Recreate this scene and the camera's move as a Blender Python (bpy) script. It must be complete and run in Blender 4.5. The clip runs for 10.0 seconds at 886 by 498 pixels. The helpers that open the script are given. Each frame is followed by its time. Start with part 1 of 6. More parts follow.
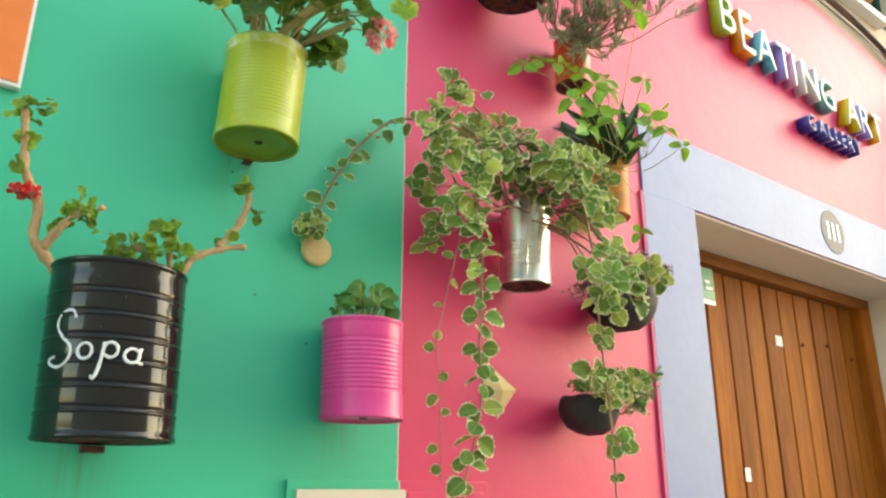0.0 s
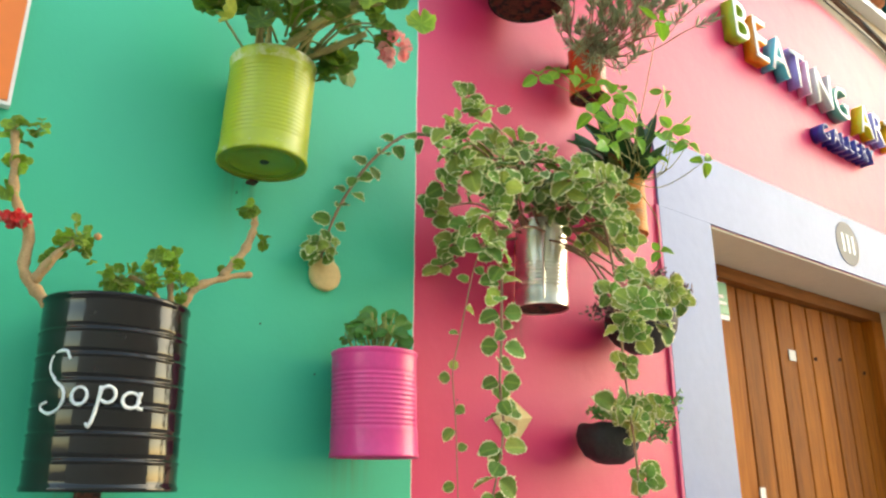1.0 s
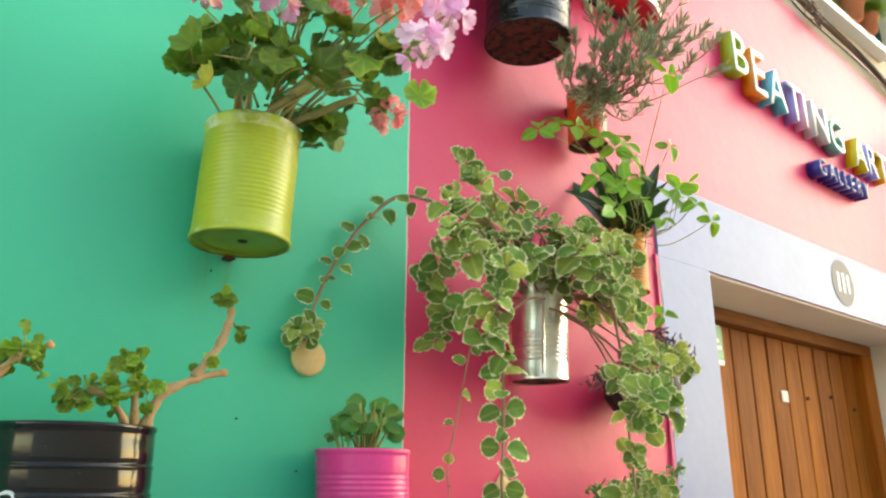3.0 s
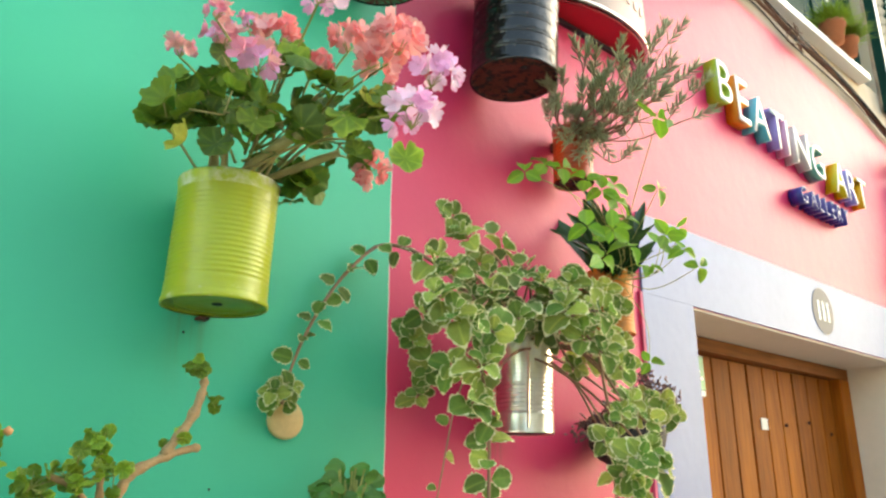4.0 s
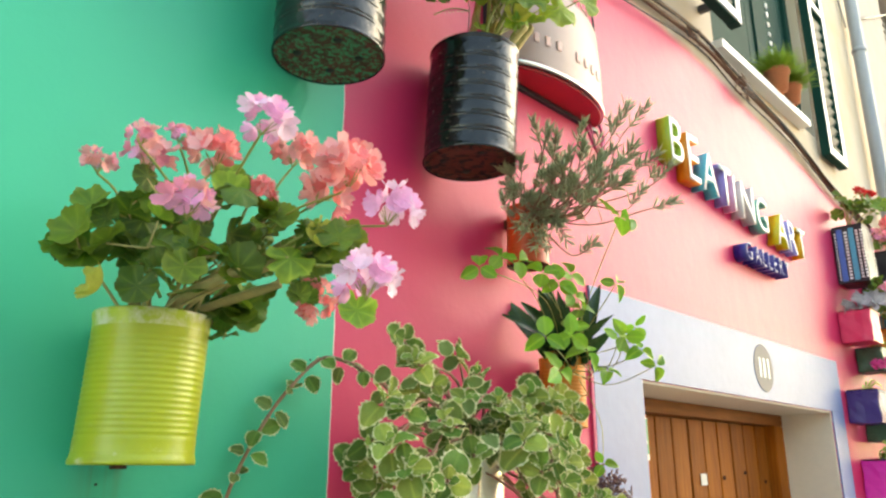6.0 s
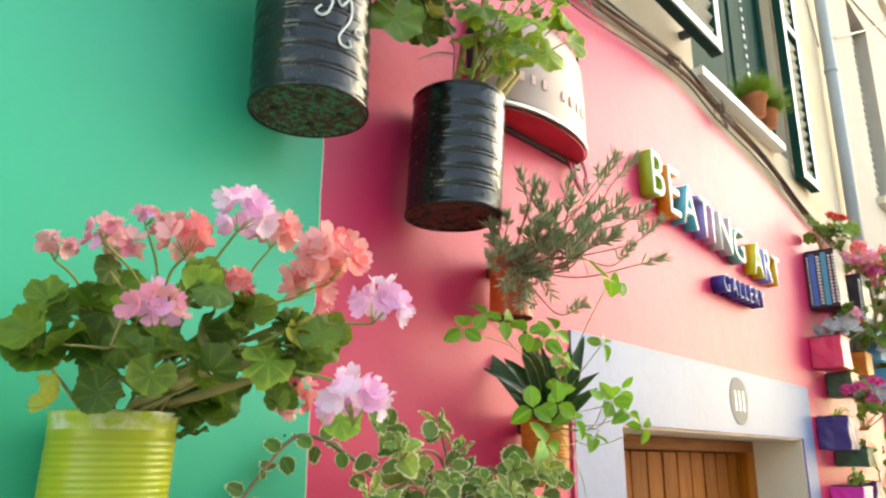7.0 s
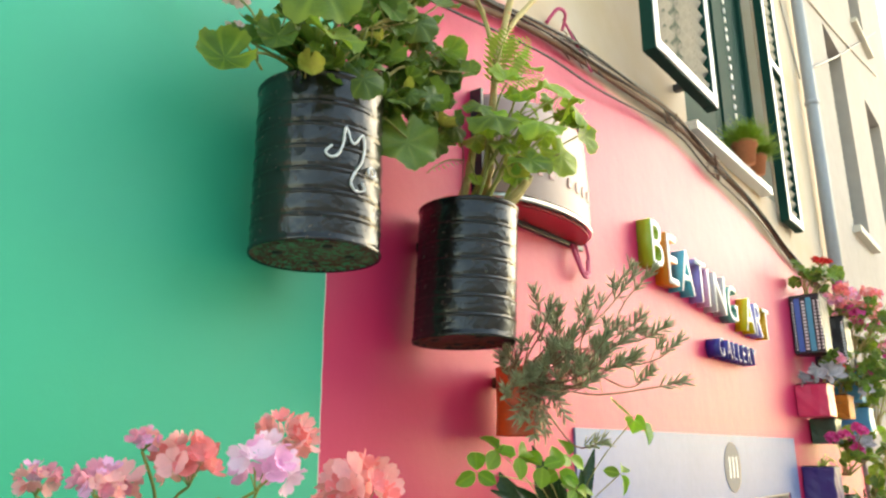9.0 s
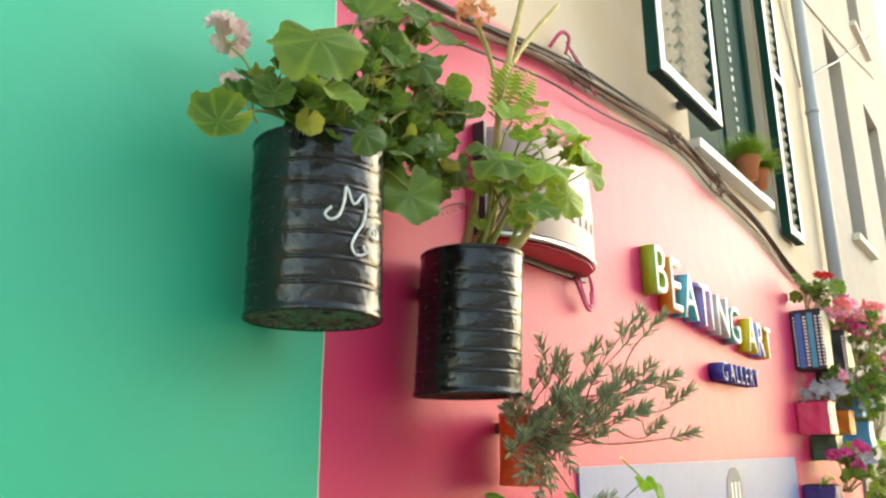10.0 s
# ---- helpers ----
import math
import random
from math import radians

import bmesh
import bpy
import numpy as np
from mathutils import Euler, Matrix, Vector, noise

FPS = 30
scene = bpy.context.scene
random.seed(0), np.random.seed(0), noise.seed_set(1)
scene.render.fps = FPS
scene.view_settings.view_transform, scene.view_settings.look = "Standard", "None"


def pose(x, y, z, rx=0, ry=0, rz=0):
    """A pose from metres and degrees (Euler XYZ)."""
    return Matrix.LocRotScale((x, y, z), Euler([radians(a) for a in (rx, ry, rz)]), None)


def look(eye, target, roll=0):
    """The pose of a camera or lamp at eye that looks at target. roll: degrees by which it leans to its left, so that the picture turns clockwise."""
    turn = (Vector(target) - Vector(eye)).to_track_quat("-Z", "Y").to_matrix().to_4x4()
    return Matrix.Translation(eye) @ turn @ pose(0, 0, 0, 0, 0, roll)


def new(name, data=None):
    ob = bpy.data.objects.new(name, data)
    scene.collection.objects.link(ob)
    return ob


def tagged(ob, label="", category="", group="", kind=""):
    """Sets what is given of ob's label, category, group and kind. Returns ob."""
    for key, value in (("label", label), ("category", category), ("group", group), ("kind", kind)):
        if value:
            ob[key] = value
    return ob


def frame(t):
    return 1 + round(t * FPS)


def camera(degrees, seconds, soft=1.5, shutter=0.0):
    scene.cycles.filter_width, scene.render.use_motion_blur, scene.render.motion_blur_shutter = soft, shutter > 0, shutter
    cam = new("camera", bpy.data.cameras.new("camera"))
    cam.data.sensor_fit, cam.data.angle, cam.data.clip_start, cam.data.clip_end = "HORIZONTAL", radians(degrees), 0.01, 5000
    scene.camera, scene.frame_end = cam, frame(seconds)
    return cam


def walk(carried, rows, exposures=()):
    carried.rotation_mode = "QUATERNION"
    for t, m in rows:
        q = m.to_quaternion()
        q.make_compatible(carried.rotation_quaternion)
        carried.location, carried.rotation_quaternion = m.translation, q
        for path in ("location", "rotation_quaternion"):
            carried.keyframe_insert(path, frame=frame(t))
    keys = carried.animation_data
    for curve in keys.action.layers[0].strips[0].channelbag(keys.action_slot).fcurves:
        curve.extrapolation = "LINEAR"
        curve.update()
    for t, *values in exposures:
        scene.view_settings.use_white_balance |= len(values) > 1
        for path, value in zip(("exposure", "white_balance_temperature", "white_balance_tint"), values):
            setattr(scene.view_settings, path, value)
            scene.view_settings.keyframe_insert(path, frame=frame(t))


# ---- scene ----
cam = camera(61.6, 10.0, soft=2.4)
PATH = [
    (0, (-0.922, -1.39, 1.292), (0.219, 0.135, 1.904), 0.3),
    (0.5, (-0.917, -1.351, 1.325), (0.227, 0.17, 1.94), 0.2),
    (1, (-0.916, -1.312, 1.364), (0.235, 0.205, 1.977), 0.2),
    (1.5, (-0.913, -1.284, 1.4), (0.244, 0.228, 2.012), 0.1),
    (2, (-0.909, -1.259, 1.457), (0.262, 0.244, 2.063), 0.1),
    (2.5, (-0.902, -1.244, 1.505), (0.284, 0.25, 2.106), 0.2),
    (4, (-0.903, -1.208, 1.677), (0.351, 0.233, 2.269), 0.2),
    (4.5, (-0.904, -1.198, 1.736), (0.379, 0.22, 2.321), 0.2),
    (5, (-0.898, -1.181, 1.802), (0.416, 0.21, 2.383), 0.1),
    (5.5, (-0.896, -1.17, 1.862), (0.452, 0.191, 2.438), 0.1),
    (7, (-0.894, -1.11, 2.085), (0.551, 0.158, 2.637), 0.2),
    (7.5, (-0.899, -1.085, 2.153), (0.568, 0.158, 2.701), 0.2),
    (8, (-0.913, -1.059, 2.229), (0.575, 0.16, 2.777), -0.1),
    (8.5, (-0.922, -1.041, 2.299), (0.577, 0.167, 2.84), -0.2),
    (9, (-0.924, -1.018, 2.38), (0.583, 0.185, 2.911), -0.2),
    (9.5, (-0.922, -1.002, 2.442), (0.591, 0.197, 2.964), -0.2),
    (10, (-0.912, -0.988, 2.501), (0.607, 0.206, 3.015), -0.2),
]
walk(cam, [(t, look(eye, target, roll)) for t, eye, target, roll in PATH], exposures=[(0, 2.66, 8900, 1), (5.5, 2.65, 8900, 1), (10, 2.46, 8900, 1)])

# ---- light ----
world = bpy.data.worlds.new("world")
scene.world = world
world.use_nodes = True
wn = world.node_tree.nodes
wl = world.node_tree.links
SUN_FROM = Vector((0.86, -0.26, 0.50)).normalized()
sky = wn.new("ShaderNodeTexSky")
sky.sky_type = "NISHITA"
sky.sun_disc = False
sky.sun_elevation = math.asin(SUN_FROM.z)
sky.sun_rotation = math.atan2(SUN_FROM.x, SUN_FROM.y)
sky.air_density, sky.dust_density, sky.ozone_density = 1.0, 0.8, 1.0
wn["Background"].inputs["Strength"].default_value = 0.15
wl.new(sky.outputs["Color"], wn["Background"].inputs["Color"])
sun = new("sun", bpy.data.lights.new("sun", "SUN"))
sun.data.energy = 0.21
sun.data.angle = radians(90)
sun.data.color = (0.96, 0.96, 1.0)
sun.rotation_mode = "QUATERNION"
sun.rotation_quaternion = SUN_FROM.to_track_quat("Z", "Y")


# ---- materials ----
def rgb(r, g, b):
    """Linear colour from 0..255 display values."""
    f = lambda c: (c / 255 / 12.92) if c / 255 <= 0.04045 else ((c / 255 + 0.055) / 1.055) ** 2.4
    return (f(r), f(g), f(b), 1.0)


def material(name, colour, rough=0.6, metal=0.0, vary=0.12, scale=8.0, bump=0.0, bump_scale=60.0, spots=None, spot_scale=12.0,
             spot_edge=(0.55, 0.62), spot_rough=None, island=0.0, leaf=0.0, spec=0.5):
    """A surface with a large and a small noise in its colour, optional worn spots, and relief."""
    m = bpy.data.materials.new(name)
    m.use_nodes = True
    n, l = m.node_tree.nodes, m.node_tree.links
    b = n["Principled BSDF"]
    tc = n.new("ShaderNodeTexCoord")
    big, fine = n.new("ShaderNodeTexNoise"), n.new("ShaderNodeTexNoise")
    big.inputs["Scale"].default_value, fine.inputs["Scale"].default_value = scale, scale * 9
    big.inputs["Detail"].default_value = fine.inputs["Detail"].default_value = 4
    l.new(tc.outputs["Object"], big.inputs["Vector"])
    l.new(tc.outputs["Object"], fine.inputs["Vector"])
    both = n.new("ShaderNodeMix")
    both.inputs["Factor"].default_value = 0.4
    l.new(big.outputs["Fac"], both.inputs["A"])
    l.new(fine.outputs["Fac"], both.inputs["B"])
    value = n.new("ShaderNodeMapRange")
    value.inputs["From Min"].default_value, value.inputs["From Max"].default_value = 0.3, 0.7
    value.inputs["To Min"].default_value, value.inputs["To Max"].default_value = 1 - vary, 1 + vary
    l.new(both.outputs["Result"], value.inputs["Value"])
    hsv = n.new("ShaderNodeHueSaturation")
    hsv.inputs["Color"].default_value = colour
    if island:
        info = n.new("ShaderNodeObjectInfo")
        span = n.new("ShaderNodeMapRange")
        span.inputs["To Min"].default_value, span.inputs["To Max"].default_value = 1 - island, 1 + island
        l.new(info.outputs["Random"], span.inputs["Value"])
        times = n.new("ShaderNodeMath")
        times.operation = "MULTIPLY"
        l.new(span.outputs["Result"], times.inputs[0])
        l.new(value.outputs["Result"], times.inputs[1])
        l.new(times.outputs[0], hsv.inputs["Value"])
        hue = n.new("ShaderNodeMapRange")
        hue.inputs["To Min"].default_value, hue.inputs["To Max"].default_value = 0.5 - 0.05 * island, 0.5 + 0.05 * island
        swap = n.new("ShaderNodeMath")
        swap.operation, swap.inputs[1].default_value = "PINGPONG", 0.13
        l.new(info.outputs["Random"], swap.inputs[0])
        hue.inputs["From Max"].default_value = 0.13
        l.new(swap.outputs[0], hue.inputs["Value"])
        l.new(hue.outputs["Result"], hsv.inputs["Hue"])
    else:
        l.new(value.outputs["Result"], hsv.inputs["Value"])
    out = hsv.outputs["Color"]
    b.inputs["Roughness"].default_value = rough
    if spots:
        sn = n.new("ShaderNodeTexNoise")
        sn.inputs["Scale"].default_value, sn.inputs["Detail"].default_value, sn.inputs["Roughness"].default_value = spot_scale, 8, 0.65
        l.new(tc.outputs["Object"], sn.inputs["Vector"])
        ramp = n.new("ShaderNodeMapRange")
        ramp.inputs["From Min"].default_value, ramp.inputs["From Max"].default_value = spot_edge
        l.new(sn.outputs["Fac"], ramp.inputs["Value"])
        mix = n.new("ShaderNodeMix")
        mix.data_type = "RGBA"
        l.new(ramp.outputs["Result"], mix.inputs["Factor"])
        l.new(out, mix.inputs["A"])
        mix.inputs["B"].default_value = spots
        out = mix.outputs["Result"]
        if spot_rough is not None:
            rr = n.new("ShaderNodeMapRange")
            rr.inputs["To Min"].default_value, rr.inputs["To Max"].default_value = rough, spot_rough
            l.new(ramp.outputs["Result"], rr.inputs["Value"])
            l.new(rr.outputs["Result"], b.inputs["Roughness"])
    l.new(out, b.inputs["Base Color"])
    b.inputs["Metallic"].default_value = metal
    b.inputs["Specular IOR Level"].default_value = spec
    if bump:
        bn = n.new("ShaderNodeTexNoise")
        bn.inputs["Scale"].default_value, bn.inputs["Detail"].default_value = bump_scale, 6
        l.new(tc.outputs["Object"], bn.inputs["Vector"])
        bp = n.new("ShaderNodeBump")
        bp.inputs["Strength"].default_value, bp.inputs["Distance"].default_value = bump, 0.004
        l.new(bn.outputs["Fac"], bp.inputs["Height"])
        l.new(bp.outputs["Normal"], b.inputs["Normal"])
    if leaf:
        tr = n.new("ShaderNodeBsdfTranslucent")
        l.new(out, tr.inputs["Color"])
        ms = n.new("ShaderNodeMixShader")
        ms.inputs["Fac"].default_value = leaf
        l.new(b.outputs["BSDF"], ms.inputs[1])
        l.new(tr.outputs["BSDF"], ms.inputs[2])
        l.new(ms.outputs["Shader"], n["Material Output"].inputs["Surface"])
    return m


def wall_paint():
    """Green, pink and cream paint on one plastered wall, parted by hand-cut lines, with glossy lower coats."""
    m = bpy.data.materials.new("painted_plaster")
    m.use_nodes = True
    n, l = m.node_tree.nodes, m.node_tree.links
    b = n["Principled BSDF"]
    geo = n.new("ShaderNodeNewGeometry")
    sep = n.new("ShaderNodeSeparateXYZ")
    l.new(geo.outputs["Position"], sep.inputs[0])

    def noise_at(scale, detail=4):
        t = n.new("ShaderNodeTexNoise")
        t.inputs["Scale"].default_value, t.inputs["Detail"].default_value = scale, detail
        l.new(geo.outputs["Position"], t.inputs["Vector"])
        return t.outputs["Fac"]

    def math_node(op, a, c):
        t = n.new("ShaderNodeMath")
        t.operation = op
        for i, v in enumerate((a, c)):
            if isinstance(v, (int, float)):
                t.inputs[i].default_value = v
            else:
                l.new(v, t.inputs[i])
        return t.outputs[0]

    def band(v, lo, hi, a=0.0, c=1.0):
        t = n.new("ShaderNodeMapRange")
        for key, x in (("From Min", lo), ("From Max", hi), ("To Min", a), ("To Max", c)):
            t.inputs[key].default_value = x
        l.new(v, t.inputs["Value"])
        return t.outputs["Result"]

    def blend(f, a, c):
        t = n.new("ShaderNodeMix")
        t.data_type = "RGBA"
        l.new(f, t.inputs["Factor"])
        for key, v in (("A", a), ("B", c)):
            if isinstance(v, tuple):
                t.inputs[key].default_value = v
            else:
                l.new(v, t.inputs[key])
        return t.outputs["Result"]

    wob = math_node("MULTIPLY", math_node("SUBTRACT", noise_at(14), 0.5), 0.006)
    x = math_node("ADD", sep.outputs["X"], wob)
    green = blend(band(noise_at(1.3), 0.3, 0.7), GREEN, GREEN2)
    pink = blend(band(noise_at(1.7), 0.3, 0.7), PINK, PINK2)
    low = blend(math_node("GREATER_THAN", x, 0.0), green, pink)
    line = math_node("LESS_THAN", math_node("ABSOLUTE", math_node("SUBTRACT", x, -0.001), 0.0), 0.0011)
    low = blend(line, low, rgb(225, 190, 190))
    # rust drips under the hung cans
    mp = n.new("ShaderNodeMapping")
    mp.inputs["Scale"].default_value = (70, 70, 3)
    l.new(geo.outputs["Position"], mp.inputs["Vector"])
    dn = n.new("ShaderNodeTexNoise")
    dn.inputs["Scale"].default_value, dn.inputs["Detail"].default_value = 1.0, 4
    l.new(mp.outputs["Vector"], dn.inputs["Vector"])
    drip = None
    for x0, z0, half, run in ((-0.42, 1.95, 0.05, 0.16), (-0.63, 1.36, 0.07, 0.14), (-0.15, 1.42, 0.06, 0.10), (0.30, 1.77, 0.05, 0.12)):
        side = band(math_node("ABSOLUTE", math_node("SUBTRACT", sep.outputs["X"], x0), 0.0), 0.0, half, 1.0, 0.0)
        fall = math_node("MULTIPLY", band(sep.outputs["Z"], z0 - run, z0), math_node("LESS_THAN", sep.outputs["Z"], z0))
        one = math_node("MULTIPLY", side, fall)
        drip = one if drip is None else math_node("MAXIMUM", drip, one)
    drip = math_node("MULTIPLY", drip, band(dn.outputs["Fac"], 0.42, 0.68, 0.0, 0.6))
    low = blend(drip, low, (0.10, 0.075, 0.035, 1))
    cream = blend(band(noise_at(2.2, 6), 0.42, 0.66), CREAM, CREAM2)
    # the cream begins where the cables run, and drops towards the far end
    top = math_node("ADD", math_node("SUBTRACT", sep.outputs["Z"], math_node("MULTIPLY", math_node("MAXIMUM", math_node("SUBTRACT", sep.outputs["X"], 1.9), 0.0), -0.12)),
                    math_node("MULTIPLY", math_node("SUBTRACT", noise_at(5), 0.5), 0.05))
    up = band(top, 3.585, 3.625)
    col = blend(up, low, cream)
    l.new(col, b.inputs["Base Color"])
    l.new(band(up, 0, 1, WALL_ROUGH, 0.85), b.inputs["Roughness"])
    b.inputs["Specular IOR Level"].default_value = 0.54
    b.inputs["IOR"].default_value = 1.5
    bp = n.new("ShaderNodeBump")
    bp.inputs["Strength"].default_value, bp.inputs["Distance"].default_value = 0.5, 0.005
    h = math_node("ADD", noise_at(9, 5), math_node("MULTIPLY", noise_at(120, 3), 0.05))
    l.new(h, bp.inputs["Height"])
    l.new(bp.outputs["Normal"], b.inputs["Normal"])
    return m


def grained(name, colour, dark, along="Z", rough=0.45):
    """Varnished wood with a grain that runs along one axis, each piece a little different."""
    m = bpy.data.materials.new(name)
    m.use_nodes = True
    n, l = m.node_tree.nodes, m.node_tree.links
    b = n["Principled BSDF"]
    tc, mp, info = n.new("ShaderNodeTexCoord"), n.new("ShaderNodeMapping"), n.new("ShaderNodeObjectInfo")
    mp.inputs["Scale"].default_value = (9, 9, 0.7) if along == "Z" else (0.7, 9, 9)
    l.new(tc.outputs["Object"], mp.inputs["Vector"])
    off = n.new("ShaderNodeVectorMath")
    off.operation = "ADD"
    sc = n.new("ShaderNodeVectorMath")
    sc.operation = "SCALE"
    sc.inputs[0].default_value = (31, 17, 23)
    l.new(info.outputs["Random"], sc.inputs["Scale"])
    l.new(mp.outputs["Vector"], off.inputs[0])
    l.new(sc.outputs["Vector"], off.inputs[1])
    a, c = n.new("ShaderNodeTexNoise"), n.new("ShaderNodeTexNoise")
    a.inputs["Scale"].default_value, c.inputs["Scale"].default_value = 1.2, 9
    a.inputs["Detail"].default_value, c.inputs["Detail"].default_value = 6, 5
    l.new(off.outputs["Vector"], a.inputs["Vector"])
    l.new(off.outputs["Vector"], c.inputs["Vector"])
    mx = n.new("ShaderNodeMix")
    mx.inputs["Factor"].default_value = 0.45
    l.new(a.outputs["Fac"], mx.inputs["A"])
    l.new(c.outputs["Fac"], mx.inputs["B"])
    mr = n.new("ShaderNodeMapRange")
    mr.inputs["From Min"].default_value, mr.inputs["From Max"].default_value = 0.35, 0.65
    l.new(mx.outputs["Result"], mr.inputs["Value"])
    cm = n.new("ShaderNodeMix")
    cm.data_type = "RGBA"
    cm.inputs["A"].default_value, cm.inputs["B"].default_value = dark, colour
    l.new(mr.outputs["Result"], cm.inputs["Factor"])
    hs = n.new("ShaderNodeHueSaturation")
    vr = n.new("ShaderNodeMapRange")
    vr.inputs["To Min"].default_value, vr.inputs["To Max"].default_value = 0.82, 1.12
    l.new(info.outputs["Random"], vr.inputs["Value"])
    l.new(vr.outputs["Result"], hs.inputs["Value"])
    l.new(cm.outputs["Result"], hs.inputs["Color"])
    l.new(hs.outputs["Color"], b.inputs["Base Color"])
    b.inputs["Roughness"].default_value = rough
    b.inputs["Specular IOR Level"].default_value = 0.10
    bp = n.new("ShaderNodeBump")
    bp.inputs["Strength"].default_value, bp.inputs["Distance"].default_value = 0.3, 0.002
    l.new(c.outputs["Fac"], bp.inputs["Height"])
    l.new(bp.outputs["Normal"], b.inputs["Normal"])
    return m


GREEN, GREEN2 = (0.008, 0.405, 0.228, 1), (0.010, 0.435, 0.250, 1)
PINK, PINK2 = (0.585, 0.015, 0.086, 1), (0.615, 0.020, 0.100, 1)
CREAM, CREAM2 = (0.54, 0.43, 0.325, 1), (0.50, 0.37, 0.235, 1)
WALL_ROUGH = 0.52
M_WALL = wall_paint()
M_BLUE = material("blue_paint", (0.15, 0.195, 0.36, 1), 0.50, spec=0.40, vary=0.08, scale=3, bump=0.2, bump_scale=30)
M_WHITE_PL = material("white_plaster", (0.62, 0.54, 0.44, 1), 0.8, vary=0.06, scale=3, bump=0.25)
M_CREAM = material("cream_plaster", (0.48, 0.40, 0.335, 1), 0.88, vary=0.10, scale=1.4, bump=0.3, bump_scale=25, spots=(0.60, 0.44, 0.27, 1), spot_scale=2.0, spot_edge=(0.55, 0.8))
M_FACADE = material("pale_facade", (0.37, 0.32, 0.285, 1), 0.9, vary=0.10, scale=1.2, bump=0.3, bump_scale=20)
# pale, so that the added wall across the lane throws light back
M_OPPOSITE = material("ochre_facade", (0.74, 0.68, 0.62, 1), 0.9, vary=0.12, scale=1.0, bump=0.3, bump_scale=20)
M_ASPHALT = material("street_stone", (0.30, 0.28, 0.26, 1), 0.85, vary=0.2, scale=3, bump=0.4)
M_WOOD = grained("varnished_pine", (0.42, 0.125, 0.014, 1), (0.20, 0.050, 0.006, 1), "Z", 0.6)
M_WOODX = grained("varnished_pine_rail", (0.36, 0.12, 0.03, 1), (0.18, 0.055, 0.012, 1), "X", 0.6)
M_BLACK = material("black_enamel", (0.009, 0.008, 0.0075, 1), 0.16, vary=0.35, scale=9, bump=0.6, bump_scale=52, spots=(0.085, 0.060, 0.042, 1), spot_scale=95, spot_edge=(0.62, 0.68), spot_rough=0.6, spec=0.45)
M_BLACKS = material("smooth_black_enamel", (0.007, 0.0062, 0.006, 1), 0.11, vary=0.3, scale=9, bump=0.12, bump_scale=22, spots=(0.03, 0.022, 0.018, 1), spot_scale=40, spot_edge=(0.64, 0.72), spot_rough=0.4, spec=0.32)
M_RUST = material("rusted_steel", (0.105, 0.030, 0.018, 1), 0.8, vary=0.45, scale=22, bump=0.6, bump_scale=90, spots=(0.012, 0.008, 0.007, 1), spot_scale=45, spot_edge=(0.50, 0.56))
M_RUSTG = material("rust_with_old_green_paint", (0.085, 0.028, 0.018, 1), 0.75, vary=0.4, scale=22, bump=0.6, bump_scale=90, spots=(0.05, 0.23, 0.12, 1), spot_scale=110, spot_edge=(0.50, 0.56))
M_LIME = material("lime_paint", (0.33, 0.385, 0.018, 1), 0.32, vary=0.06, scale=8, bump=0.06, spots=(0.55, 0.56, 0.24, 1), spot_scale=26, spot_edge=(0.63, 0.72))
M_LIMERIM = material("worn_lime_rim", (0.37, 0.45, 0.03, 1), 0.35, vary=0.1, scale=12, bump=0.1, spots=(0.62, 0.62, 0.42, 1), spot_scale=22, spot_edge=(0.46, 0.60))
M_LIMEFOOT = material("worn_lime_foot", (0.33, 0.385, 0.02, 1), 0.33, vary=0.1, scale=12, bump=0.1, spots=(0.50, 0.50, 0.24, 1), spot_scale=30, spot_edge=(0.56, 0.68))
# underside of the lime can: a dimmer lime, with its shade put into the colour
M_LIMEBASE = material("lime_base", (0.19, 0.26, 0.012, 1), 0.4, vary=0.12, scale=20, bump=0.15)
M_STEEL = material("bare_tinplate", (0.90, 0.85, 0.74, 1), 0.28, metal=1.0, vary=0.1, scale=12, bump=0.05)
M_PINKCAN = material("magenta_paint", (0.68, 0.038, 0.205, 1), 0.34, vary=0.10, scale=10, bump=0.12, spots=(0.60, 0.10, 0.26, 1), spot_scale=30, spot_edge=(0.62, 0.72))
M_RED = material("orange_red_paint", (0.55, 0.075, 0.015, 1), 0.4, vary=0.25, scale=14, spots=(0.22, 0.07, 0.03, 1), spot_scale=20, spot_edge=(0.58, 0.66), bump=0.15)
M_ORANGE = material("orange_paint", (0.56, 0.19, 0.025, 1), 0.55, spec=0.25, vary=0.2, scale=14, spots=(0.32, 0.15, 0.05, 1), spot_scale=18, spot_edge=(0.55, 0.66), bump=0.1)
M_STONE = material("black_coconut_shell", (0.018, 0.014, 0.012, 1), 0.75, vary=0.4, scale=20, bump=0.7, bump_scale=70)
M_SOIL = material("potting_soil", (0.035, 0.022, 0.014, 1), 0.95, vary=0.4, scale=30, bump=0.8, bump_scale=120)
M_CHALK = material("white_lettering_paint", (0.66, 0.66, 0.64, 1), 0.6, vary=0.06, scale=40)
M_PANEL = material("orange_panel", (0.75, 0.17, 0.02, 1), 0.5, vary=0.06, scale=4)
M_WHITE = material("white_paint", (0.78, 0.76, 0.72, 1), 0.45, vary=0.05, scale=6)
M_SHUTTER = material("dark_green_shutter_paint", (0.005, 0.040, 0.028, 1), 0.75, spec=0.15, vary=0.15, scale=6, bump=0.1)
# near-black stands for shade: behind door and window, in plank gaps and drain holes
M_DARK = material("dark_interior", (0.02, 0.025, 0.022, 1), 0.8)
